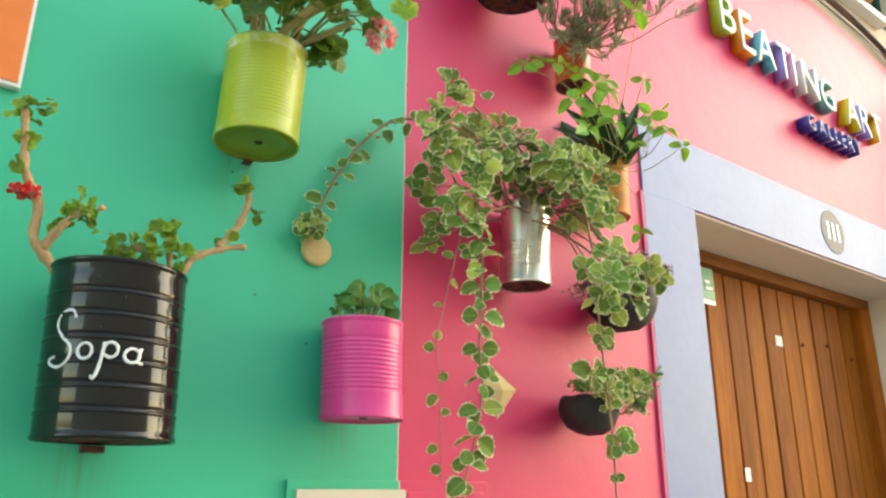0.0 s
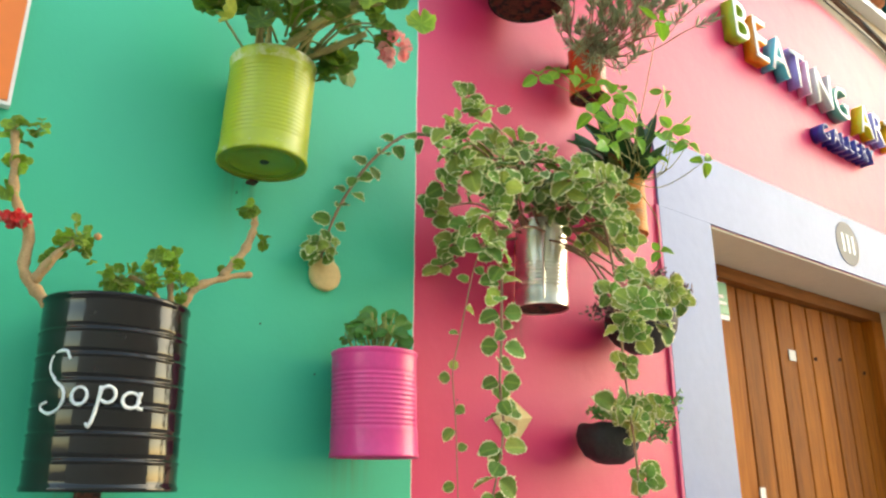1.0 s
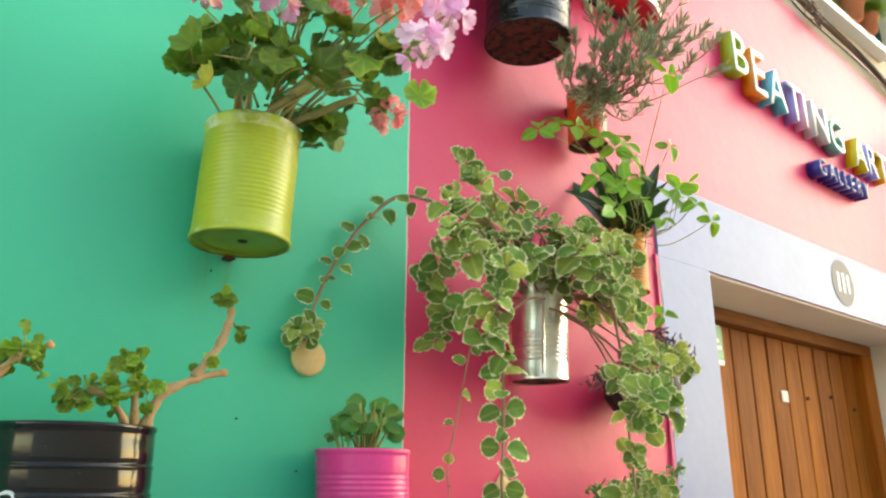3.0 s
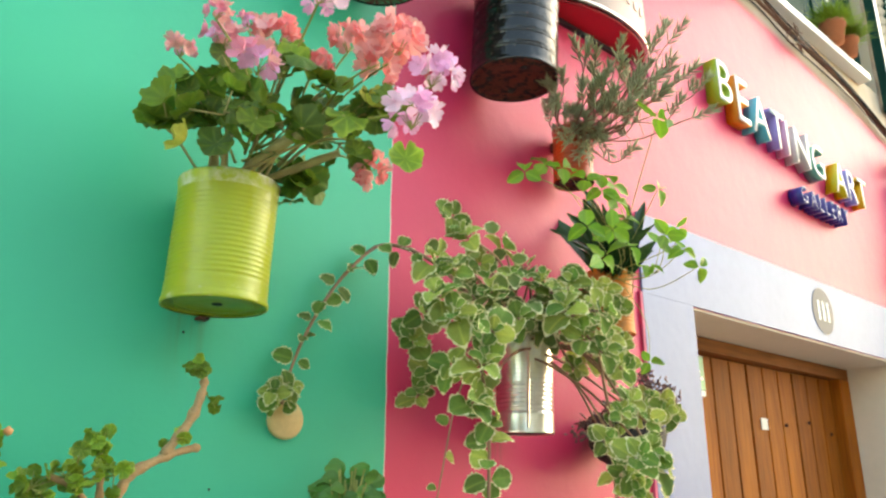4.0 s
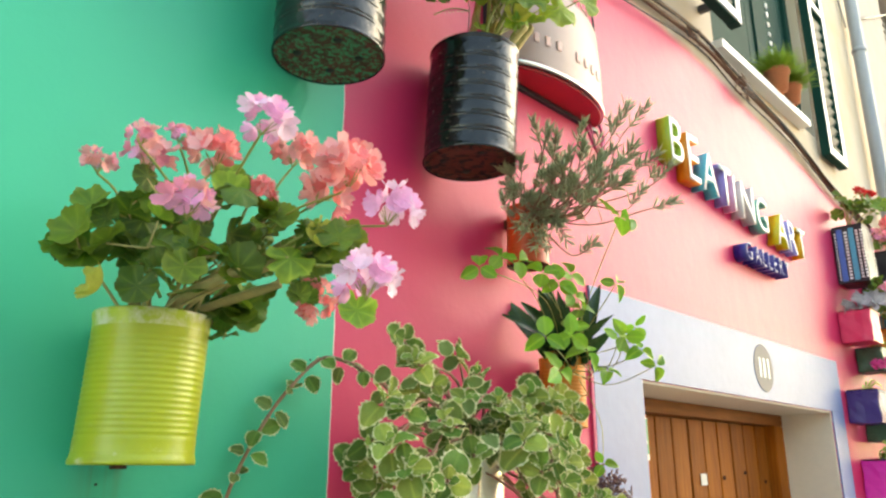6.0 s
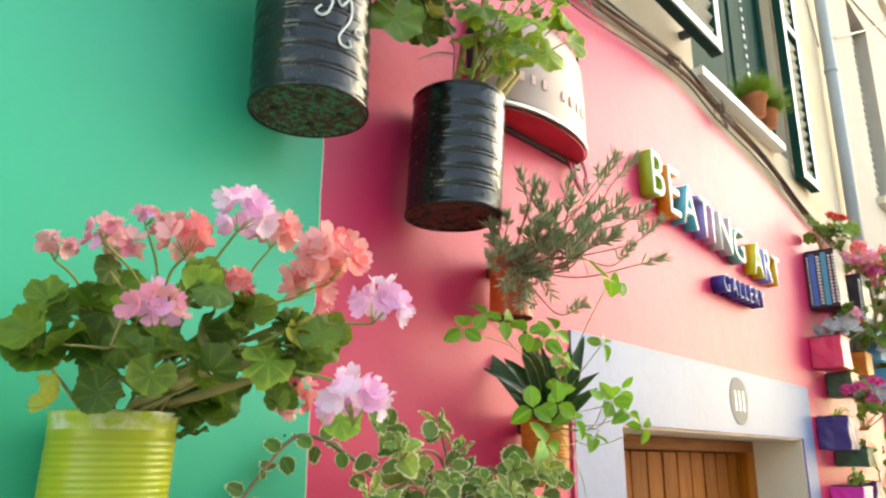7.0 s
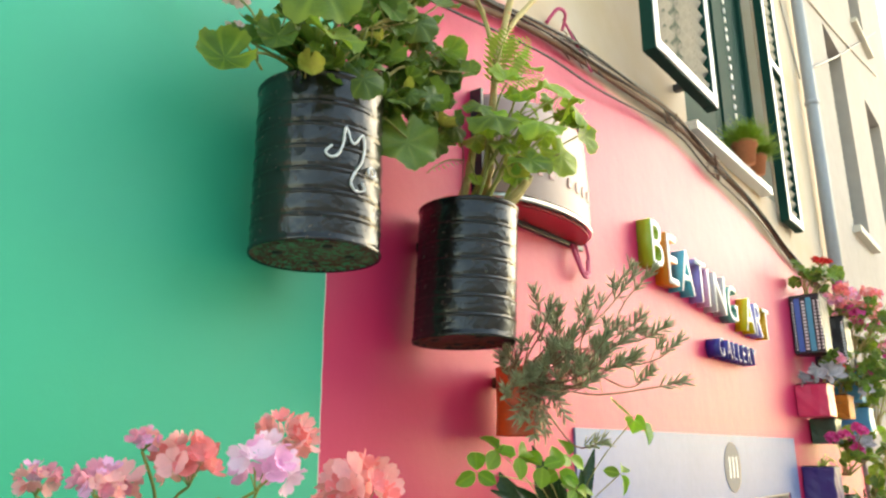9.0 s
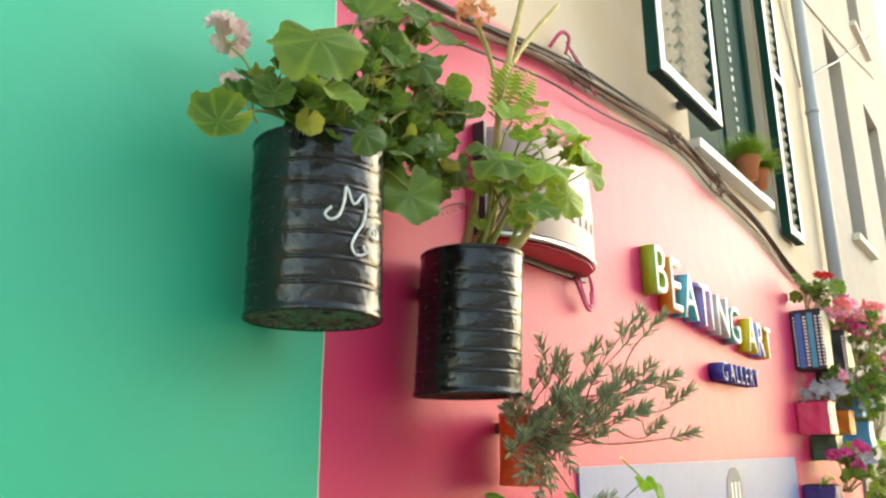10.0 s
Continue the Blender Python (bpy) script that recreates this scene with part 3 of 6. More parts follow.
CAN_IVY = can(0.664, 0.0575, 2.030, 2.200, (0.15, 0.85, 14), M_ORANGE, M_ORANGE, "orange brown ribbed tin with dark strap leaves", (0.02, 0))
CAN_MO = can(-0.136, 0.1060, 2.690, 2.975, "big", M_BLACK, M_RUSTG, "large black food can with white lettering and a peeling base", (0, 0), holes=4)
CAN_TWO = can(0.269, 0.1045, 2.594, 2.879, "big", M_BLACK, M_RUST, "large glossy black food can with a rusty base", (0.075, 0), holes=4)
bm = lathe(bmesh.new(), [(0.0812 * 1.0005, 0.186), (0.0812 * 1.006, 0.197), (0.0812 * 1.026, 0.2025), (0.0812 * 1.028, 0.2075), (0.0812 * 1.015, 0.2098), (0.0812 * 0.982, 0.2075)], 56, 0, (0.036, 0), CAN_LIME[1])
part("worn_rim", bm, M_LIMERIM, CAN_LIME[0], "paint worn pale along the rim", smooth=True)
bm = lathe(bmesh.new(), [(0.0812 * 0.99, -0.001), (0.0812 * 1.026, -0.0008), (0.0812 * 1.032, 0.002), (0.0812 * 1.032, 0.006), (0.0812 * 1.012, 0.0095), (0.0812 * 1.004, 0.015), (0.0812 * 1.0005, 0.020)], 56, 0, (0.036, 0), CAN_LIME[1])
part("worn_foot_rim", bm, M_LIMEFOOT, CAN_LIME[0], "paint worn pale along the foot", smooth=True)
bm = bmesh.new()
box(bm, (0.2735, -0.1285, 1.782), (0.2785, -0.1235, 1.973), 0.001)
for v in bm.verts:
    v.co.x += 0.05 * (v.co.z - 1.77)
part("soldered_seam", bm, M_STEEL, CAN_TIN[0])
# rusty stubs that carry the black and lime cans from below
for x, z, nm in ((-0.62, 1.357, "sopa"), (-0.40, 1.938, "lime")):
    bm = bmesh.new()
    w = 0.018 if nm == "sopa" else 0.009
    box(bm, (x - w, -0.022, z - w * 0.7), (x + w, -0.0005, z - 0.001), 0.002)
    attach(tagged(new("support_stub", mesh_from(bm, "support_stub", M_RUST))), CAN_SOPA[0] if nm == "sopa" else CAN_LIME[0])


def strokes(parent, can_at, r, lines, cx, half, y_top, z_top, z_per, face, width=0.0042):
    """Brush strokes laid on a can: each a short run of points, in units of the lettering."""
    for line in lines:
        pts = []
        for u, v in line:
            a = face + math.asin(max(-0.97, min(0.97, (u - cx) / half)))
            pts.append((can_at.x + (r + 0.0018) * math.cos(a), can_at.y + (r + 0.0018) * math.sin(a), z_top - (v - y_top) * z_per))
        bm = tube(bmesh.new(), pts, (width / 2, width / 2.4), 6, 0.25)
        part("brush_stroke", bm, M_CHALK, parent, smooth=True)


def ring(cx, cy, rx, ry, n=11, a0=0.0, a1=360.0):
    return [(cx + rx * math.cos(radians(a0 + (a1 - a0) * i / (n - 1))), cy + ry * math.sin(radians(a0 + (a1 - a0) * i / (n - 1)))) for i in range(n)]


strokes(CAN_SOPA[0], CAN_SOPA[1], 0.1056, [
    [(190, 178), (180, 160), (160, 158), (143, 175), (142, 202), (160, 228), (182, 248), (186, 272), (176, 292), (155, 303), (134, 295), (130, 282), (143, 276)],
    ring(225, 263, 19, 20), [(276, 240), (270, 290), (258, 331), (249, 324)], ring(293, 259, 19, 19, 9, 180, 500), ring(350, 270, 20, 18), [(372, 250), (367, 284), (380, 289)]],
    287, 205, 40, 1.612, 0.000585, radians(-109), 0.0054)
strokes(CAN_MO[0], CAN_MO[1], 0.1082, [
    [(588, 372), (578, 385), (586, 394), (598, 388), (606, 365), (610, 333), (622, 362), (636, 340), (640, 362), (636, 392), (626, 415), (620, 435), (627, 450), (641, 444), (637, 431)],
    ring(652, 404, 5, 9)], 550, 119, 262, 2.941, 0.00088, radians(-140), 0.0046)

# two dark half-shell pots
for x, z, r in ((0.663, 1.775, 0.090), (0.528, 1.478, 0.072)):
    t = thing("shell_pot", (x, -r - 0.004, z - r * 0.5), "rough black half-shell pot fixed to the pink wall", "plant pot", "dark shell pots")
    bm = lathe(bmesh.new(), [(0.0, -r * 0.84), (r * 0.42, -r * 0.78), (r * 0.76, -r * 0.55), (r * 0.95, -r * 0.20), (r, r * 0.10), (r * 0.94, r * 0.40), (r * 0.84, r * 0.52), (r * 0.78, r * 0.46), (0.0, r * 0.40)], 32, 0, (0, 0), (x, -r - 0.004, z))
    for v in bm.verts:
        v.co += noise.noise_vector(v.co * 26) * 0.006
        v.co.x = x + (v.co.x - x) * 1.10
        v.co.y = min(v.co.y, -0.0006)
    part("shell", bm, M_STONE, t, smooth=True)


# ---- foliage ----
def greenery(name, c, rough=0.45, leaf=0.28, vary=0.22, island=0.28, scale=2.4, spec=0.4, veins=0, rim=None):
    """Leaf surface in the leaf's own unit: blotches, fine grain, and either fanned or feathered veins."""
    m = material(name, c, rough, vary=vary, scale=scale, bump=0.3, bump_scale=14, island=island, leaf=leaf, spec=spec)
    if not veins:
        return m
    n, l = m.node_tree.nodes, m.node_tree.links
    b = n["Principled BSDF"]
    src = b.inputs["Base Color"].links[0].from_socket
    tc, sep = n.new("ShaderNodeTexCoord"), n.new("ShaderNodeSeparateXYZ")
    l.new(tc.outputs["Object"], sep.inputs[0])

    def mth(op, a, c2=0.0):
        t = n.new("ShaderNodeMath")
        t.operation = op
        for i, v in enumerate((a, c2)):
            if isinstance(v, (int, float)):
                t.inputs[i].default_value = v
            else:
                l.new(v, t.inputs[i])
        return t.outputs[0]

    if veins > 1:
        ang = mth("ARCTAN2", sep.outputs["Y"], sep.outputs["X"])
        wave = mth("ABSOLUTE", mth("COSINE", mth("MULTIPLY", ang, veins / 2)))
        line = mth("POWER", wave, 14.0)
    else:
        line = mth("POWER", mth("SUBTRACT", 1.0, mth("MINIMUM", mth("MULTIPLY", mth("ABSOLUTE", sep.outputs["X"]), 9.0), 1.0)), 2.0)
    mix = n.new("ShaderNodeMix")
    mix.data_type = "RGBA"
    l.new(mth("MULTIPLY", line, 0.45), mix.inputs["Factor"])
    l.new(src, mix.inputs["A"])
    mix.inputs["B"].default_value = (min(1, c[0] * 1.9 + 0.03), min(1, c[1] * 1.6 + 0.03), c[2] * 1.7, 1)
    out = mix.outputs["Result"]
    if rim:
        rad = mth("SQRT", mth("ADD", mth("POWER", mth("ABSOLUTE", sep.outputs["X"]), 2.0), mth("POWER", mth("ABSOLUTE", sep.outputs["Y"]), 2.0)))
        edge = n.new("ShaderNodeMapRange")
        edge.inputs["From Min"].default_value, edge.inputs["From Max"].default_value, edge.inputs["To Max"].default_value = 0.72, 1.0, 0.6
        l.new(rad, edge.inputs["Value"])
        mix2 = n.new("ShaderNodeMix")
        mix2.data_type = "RGBA"
        l.new(edge.outputs["Result"], mix2.inputs["Factor"])
        l.new(out, mix2.inputs["A"])
        mix2.inputs["B"].default_value = rim
        out = mix2.outputs["Result"]
    l.new(out, b.inputs["Base Color"])
    for node in n:
        if node.bl_idname == "ShaderNodeBsdfTranslucent":
            l.new(out, node.inputs["Color"])
    return m


M_GER = greenery("geranium_leaf", (0.135, 0.225, 0.024, 1), 0.5, 0.40, veins=7, rim=(0.22, 0.30, 0.045, 1))
M_GERD = greenery("dark_geranium_leaf", (0.095, 0.165, 0.024, 1), 0.48, 0.34, veins=7, rim=(0.10, 0.17, 0.03, 1))
M_GERY = greenery("yellow_green_leaf", (0.21, 0.34, 0.035, 1), 0.5, 0.38, veins=7, rim=(0.36, 0.50, 0.07, 1))
M_YEL = greenery("yellowing_leaf", (0.36, 0.35, 0.06, 1), 0.6, 0.3)
M_PLEC = greenery("scalloped_leaf_green", (0.135, 0.235, 0.052, 1), 0.75, 0.35, veins=1, spec=0.2)
M_PLECY = greenery("light_scalloped_leaf_green", (0.28, 0.36, 0.085, 1), 0.75, 0.4, veins=1, spec=0.2)
M_PLECD = greenery("deep_scalloped_leaf_green", (0.14, 0.20, 0.06, 1), 0.75, 0.3, veins=1, spec=0.2)
M_PLECM = greenery("pale_leaf_margin", (0.68, 0.66, 0.38, 1), 0.75, 0.3, 0.12, 0.12)
M_BRIGHT = greenery("bright_green_leaf", (0.165, 0.36, 0.032, 1), 0.38, 0.45, 0.15, veins=1)
M_STRAP = greenery("dark_strap_leaf", (0.030, 0.072, 0.024, 1), 0.24, 0.12, 0.3, 0.3)
M_NEEDLE = greenery("grey_green_needle", (0.41, 0.45, 0.27, 1), 0.55, 0.42, 0.3, 0.0, 40)
M_SEDUM = greenery("purple_brown_leaflet", (0.13, 0.065, 0.06, 1), 0.5, 0.15, 0.35, 0.0, 40)
M_SUCC = greenery("fleshy_green_leaf", (0.07, 0.20, 0.03, 1), 0.35, 0.1)
M_GREY = greenery("grey_rosette_leaf", (0.36, 0.32, 0.33, 1), 0.6, 0.1)
M_STEM = material("green_brown_stem", (0.36, 0.30, 0.11, 1), 0.7, vary=0.25, scale=40, bump=0.4, bump_scale=120)
M_STEMG = material("green_stem", (0.25, 0.27, 0.06, 1), 0.6, vary=0.2, scale=40, bump=0.2)
M_STEMT = material("tan_green_stem", (0.42, 0.33, 0.12, 1), 0.7, vary=0.3, scale=30, bump=0.6, bump_scale=120, spots=(0.45, 0.20, 0.06, 1), spot_scale=26, spot_edge=(0.6, 0.68))
M_FERN = greenery("yellow_green_fern", (0.36, 0.50, 0.06, 1), 0.55, 0.45)
M_BARK = material("tan_bark", (0.40, 0.245, 0.115, 1), 0.85, vary=0.3, scale=40, bump=0.7, bump_scale=150)
M_TWIG = material("red_brown_twig", (0.28, 0.15, 0.09, 1), 0.7, vary=0.25, scale=40, bump=0.3)
M_LILACP = material("white_lilac_petal", (0.86, 0.62, 0.76, 1), 0.6, vary=0.1, scale=60, leaf=0.3)
M_CORALP = material("light_coral_petal", (0.90, 0.44, 0.43, 1), 0.6, vary=0.12, scale=60, leaf=0.3)
M_CORAL = material("coral_petal", (0.88, 0.25, 0.26, 1), 0.6, vary=0.14, scale=60, leaf=0.3)
M_LILAC = material("lilac_petal", (0.84, 0.42, 0.66, 1), 0.6, vary=0.16, scale=60, leaf=0.3)
M_ROSE = material("rose_petal", (0.84, 0.30, 0.42, 1), 0.6, vary=0.16, scale=60, leaf=0.3)
M_PALE = material("pale_pink_petal", (0.88, 0.64, 0.60, 1), 0.6, vary=0.14, scale=60, leaf=0.3)
M_SCARLET = material("scarlet_petal", (0.62, 0.02, 0.02, 1), 0.55, vary=0.12, scale=60, leaf=0.2)
M_FUCHSIA = material("fuchsia_petal", (0.66, 0.06, 0.28, 1), 0.55, vary=0.12, scale=60, leaf=0.2)
M_PEACH = material("dry_peach_petal", (0.70, 0.33, 0.15, 1), 0.8, vary=0.2, scale=60, leaf=0.2)


def lobed_leaf(rng, name, mat, cup=0.25, lobes=7):
    """A round pelargonium leaf of radius 1: shallow scallops, a wavy rim, and a notch at the stalk."""
    bm = bmesh.new()
    seg, rings = 63, (0.28, 0.56, 0.80, 0.93, 1.0)
    ph = rng.uniform(0, 6)
    bend, wave = rng.uniform(0.02, 0.18), rng.uniform(0.07, 0.17)
    c = bm.verts.new((0, 0, 0))
    rows = []
    for k in rings:
        row = []
        for i in range(seg):
            a = 2 * math.pi * i / seg - math.pi / 2 + 0.06
            off = ((a + math.pi / 2) + math.pi) % (2 * math.pi) - math.pi
            notch = 1 - 0.55 * math.exp(-(off / 0.13) ** 2) * k
            lob = 1 - 0.040 * math.cos(lobes * off) * k ** 4 + 0.034 * math.cos(lobes * 3 * off) * k ** 8 + 0.03 * math.sin(2 * a + ph)
            r = k * notch * lob
            z = cup * r * r - 0.030 * k * math.cos(lobes * off) + bend * math.sin(a * 2 + ph * 2) * r * r + wave * math.sin(5 * a + ph) * k ** 4
            row.append(bm.verts.new((r * math.cos(a), r * math.sin(a), z)))
        rows.append(row)
    for i in range(seg):
        j = (i + 1) % seg
        bm.faces.new((c, rows[0][i], rows[0][j]))
        for a, b in zip(rows, rows[1:]):
            bm.faces.new((a[i], b[i], b[j], a[j]))
    return mesh_from(bm, name, mat, True)


def blade(name, mats, width, rows=8, tooth=0.0, fold=0.15, droop=0.25, point=0.75, seed=0, thick=0.0, margin=0.0):
    """A leaf of length 1 along +y. With a margin, its rim takes the second material."""
    rng = random.Random(seed)
    bm = bmesh.new()
    cols = (-1.0, -0.85, -0.4, 0.0, 0.4, 0.85, 1.0) if margin else (-1.0, -0.5, 0.0, 0.5, 1.0)
    grid = []
    for i in range(rows + 1):
        t = i / rows
        w = width * 0.5 * (math.sin(math.pi * t ** point) ** 0.62 if 0 < t < 1 else 0.06)
        row = []
        for u in cols:
            edge = 1 + (tooth * (1 if i % 2 else -1) if abs(u) == 1.0 else 0)
            x = w * u * edge
            z = fold * abs(x) - droop * t * t + (0.035 * math.sin(9 * t + seed) * u if margin else 0) + 0.055 * width * rng.uniform(-1, 1) * (abs(u) > 0.5)
            row.append(bm.verts.new((x, t + (0.02 * width * rng.uniform(-1, 1) if 0 < i < rows else 0), z)))
        grid.append(row)
    n = len(cols) - 1
    for i in range(rows):
        for j in range(n):
            f = bm.faces.new((grid[i][j], grid[i][j + 1], grid[i + 1][j + 1], grid[i + 1][j]))
            if margin and (j in (0, n - 1) or i == rows - 1):
                f.material_index = 1
    if thick:
        bmesh.ops.solidify(bm, geom=list(bm.faces), thickness=thick)
    return mesh_from(bm, name, mats, True)


RNG = random.Random(11)
GER_LEAVES = [lobed_leaf(RNG, "geranium_leaf", M_GER, c) for c in (0.2, 0.4, -0.25, 0.55, 0.1, -0.1)]
GERD_LEAVES = [lobed_leaf(RNG, "geranium_leaf", M_GERD, c) for c in (0.3, 0.5, -0.25, 0.1)]
GERY_LEAVES = [lobed_leaf(RNG, "geranium_leaf", M_GERY, c) for c in (0.3, 0.45, -0.25, 0.15)]
YEL_LEAVES = [lobed_leaf(RNG, "geranium_leaf", M_YEL, 0.7)]
PLEC_LEAVES = [blade("scalloped_leaf", [m, M_PLECM], 0.92 + 0.04 * s, 11, 0.10, 0.38, d, 0.88, s, margin=1) for s, (d, m) in enumerate(((0.15, M_PLEC), (0.35, M_PLEC), (0.05, M_PLECY), (0.5, M_PLECY), (-0.1, M_PLEC)))]
PLECD_LEAVES = [blade("scalloped_leaf", [M_PLECD, M_PLECM], 0.82, 8, 0.10, 0.25, d, 0.8, 5 + s, margin=1) for s, d in enumerate((0.1, 0.4))]
BRIGHT_LEAVES = [blade("bright_leaf", M_BRIGHT, 0.70, 9, 0.0, f, d, 0.85, 9 + s) for s, (d, f) in enumerate(((0.1, 0.3), (0.35, 0.5), (-0.1, 0.15), (0.5, 0.7)))]
STRAP_LEAVES = [blade("strap_leaf", M_STRAP, 0.24, 12, 0.0, 0.5, d, 0.7, 19 + s) for s, d in enumerate((0.25, 0.45, -0.25, 0.65))]
SUCC_LEAVES = [blade("fleshy_leaf", M_SUCC, 0.9, 8, 0.0, 0.25, d, 0.85, 29 + s) for s, d in enumerate((0.0, 0.2))]
GREY_LEAVES = [blade("rosette_leaf", M_GREY, 0.5, 6, 0.0, 0.4, d, 0.8, 39 + s) for s, d in enumerate((-0.2, 0.1))]


def posed(at, normal, tip, size):
    """A leaf's pose: its face along normal, its length along tip."""
    z = Vector(normal).normalized()
    y = Vector(tip) - z * Vector(tip).dot(z)
    if y.length < 1e-4:
        y = z.orthogonal()
    y.normalize()
    m = Matrix((y.cross(z), y, z)).transposed().to_4x4()
    return Matrix.Translation(at) @ m @ Matrix.Diagonal((size, size, size, 1))


def leaf(plant, mesh, m, name=None):
    ob = new(name or mesh.name.split(".")[0], mesh)
    ob.matrix_basis = m
    return attach(ob, plant)


def rand_dir(rng, spread):
    return Vector((rng.gauss(0, spread), rng.gauss(0, spread), rng.gauss(0, spread)))


OUT = Vector((-0.50, -0.75, 0.40))       # foliage turns to the open side of the lane


def umbel(rng, name, mats, n=16, size=0.030, floret=0.0165, loose=0.35):
    """A geranium's flower head: florets of five rounded, overlapping petals on a loose dome, joined as one head."""
    bm = bmesh.new()
    for k in range(n):
        u = (k + 0.5) / n
        zc = 1 - 1.15 * u
        a = k * 2.399 + rng.uniform(-0.35, 0.35)
        flat = math.sqrt(max(0, 1 - zc * zc))
        d = Vector((flat * math.cos(a), flat * math.sin(a), zc * 0.8))
        c = d * size * rng.uniform(1 - loose, 1 + loose * 0.5)
        nrm = (d + rand_dir(rng, 0.35)).normalized()
        side = nrm.orthogonal().normalized()
        other = nrm.cross(side)
        mi = rng.choice(range(len(mats)))
        tw = rng.uniform(0, 6)
        f0 = floret * rng.uniform(0.75, 1.15)
        cone = rng.uniform(0.25, 0.75)
        for p in range(5):
            q = tw + p * 2 * math.pi / 5 + rng.uniform(-0.1, 0.1)
            lp = f0 * rng.uniform(0.85, 1.1)
            e1 = side * math.cos(q) + other * math.sin(q)
            e2 = nrm.cross(e1)
            hub = bm.verts.new(c - nrm * 0.003)
            rows = []
            for t, w in ((0.30, 0.20), (0.62, 0.46), (0.86, 0.44), (1.0, 0.24)):
                rows.append([bm.verts.new(c + e1 * lp * t + e2 * lp * w * v + nrm * lp * (cone * t * t + 0.16 * abs(v) * t + rng.uniform(-0.05, 0.09) * t)) for v in (-1, 0, 1)])
            made = [bm.faces.new((hub, rows[0][0], rows[0][1])), bm.faces.new((hub, rows[0][1], rows[0][2]))]
            for ra, rb in zip(rows, rows[1:]):
                made += [bm.faces.new((ra[v], rb[v], rb[v + 1], ra[v + 1])) for v in (0, 1)]
            for f in made:
                f.material_index, f.smooth = mi, True
    return mesh_from(bm, name, mats)


HEADS = {"coral": [umbel(RNG, "flower_head", [M_CORAL, M_CORALP]) for k in range(3)],
         "lilac": [umbel(RNG, "flower_head", [M_LILAC, M_LILAC, M_LILACP], 15) for k in range(2)],
         "rose": [umbel(RNG, "flower_head", [M_ROSE, M_LILAC, M_CORALP], 12) for k in range(2)],
         "pale": [umbel(RNG, "flower_head", [M_PALE], 18, 0.022, 0.013)],
         "scarlet": [umbel(RNG, "flower_head", [M_SCARLET], 10, 0.03, 0.02)],
         "fuchsia": [umbel(RNG, "flower_head", [M_FUCHSIA], 12, 0.03, 0.02)],
         "peach": [umbel(RNG, "flower_head", [M_PEACH], 18, 0.03, 0.010)]}


def flower(plant, rng, bm, at, kind, size, root, facing=None):
    """A flower head on its stalk, with the small stalks of its florets."""
    at, root = Vector(at), Vector(root)
    d = (facing or (Vector((0, -0.25, 1)) + rand_dir(rng, 0.25))).normalized()
    hub = at - d * 0.022 * size
    mid = root.lerp(hub, 0.55) + Vector((0, 0, 0.02)) + rand_dir(rng, 0.008)
    tube(bm, [root, mid, hub], (0.0022, 0.0016), 6)
    for k in range(7):
        a = k * 2.4
        tube(bm, [hub, at + Vector((math.cos(a), math.sin(a), 0.1 * k - 0.3)) * 0.014 * size], (0.0008, 0.0007), 4)
    z = d
    ob = new("flower_head", rng.choice(HEADS[kind]))
    ob.matrix_basis = posed(at, z, rand_dir(rng, 1), size)
    return attach(ob, plant)


def geranium(name, base, spread, targets, flowers, meshes, size, extra, label, seed, stem=(0.007, 0.004), yellow=0.05, dark=GERD_LEAVES, fill=20, stem_mat=None):
    rng = random.Random(seed)
    base = Vector(base)
    t = thing(name, base, label, "plant", "plants in the can planters")
    tips = []
    for p in targets:
        bm = bmesh.new()
        p = Vector(p)
        foot = base + Vector((rng.uniform(-1, 1), rng.uniform(-1, 1), 0)) * spread - Vector((0, 0, 0.02))
        mid = foot.lerp(p, 0.5) + Vector((0, 0, 0.03)) + rand_dir(rng, 0.012)
        tube(bm, [foot, mid, p], (stem[0] * rng.uniform(0.5, 1.0), stem[1] * rng.uniform(0.4, 0.8)), 7, 0.2)
        tips.append((foot, mid, p))
        mine = []
        for k in range(extra + 1):
            q = p + (rand_dir(rng, size * 0.75) if k else rand_dir(rng, size * 0.15))
            s = size * rng.uniform(0.55, 1.15)
            src = rng.choice((meshes, dark) if name == "geranium_plant" else (meshes, meshes, dark))
            if rng.random() < yellow:
                src = YEL_LEAVES
            n = (OUT * 0.75 + Vector((0, 0, 0.35)) + rand_dir(rng, 0.55))
            tip = (q - mid) + rand_dir(rng, 0.05) + Vector((0, 0, -0.02))
            mine.append(leaf(t, rng.choice(src), posed(q, n, tip, s)))
            tube(bm, [mid.lerp(p, rng.uniform(0.4, 1.0)), q - Vector((0, 0, 0.004))], (0.0018, 0.0014), 5)
        stalk = part("stem", bm, stem_mat or M_STEM, t)
        for ob in mine:
            attach(ob, stalk)
    for k in range(fill):
        foot, mid, p = rng.choice(tips)
        q = mid.lerp(p, rng.uniform(0.0, 0.9)) + rand_dir(rng, size * 0.7)
        q.y = min(q.y, -0.03)
        leaf(t, rng.choice(dark), posed(q, OUT * 0.6 + rand_dir(rng, 0.7), rand_dir(rng, 1), size * rng.uniform(0.5, 0.95)))
    for at, kind, s, root in flowers:
        bm = bmesh.new()
        head = flower(t, rng, bm, at, kind, s, root if root else min((q for q in tips), key=lambda q: (q[2] - Vector(at)).length)[1])
        attach(head, part("flower_stalk", bm, M_STEMG, t))
    return t


KINDS = {"GER": GER_LEAVES, "GERD": GERD_LEAVES, "GERY": GERY_LEAVES, "YEL": YEL_LEAVES}


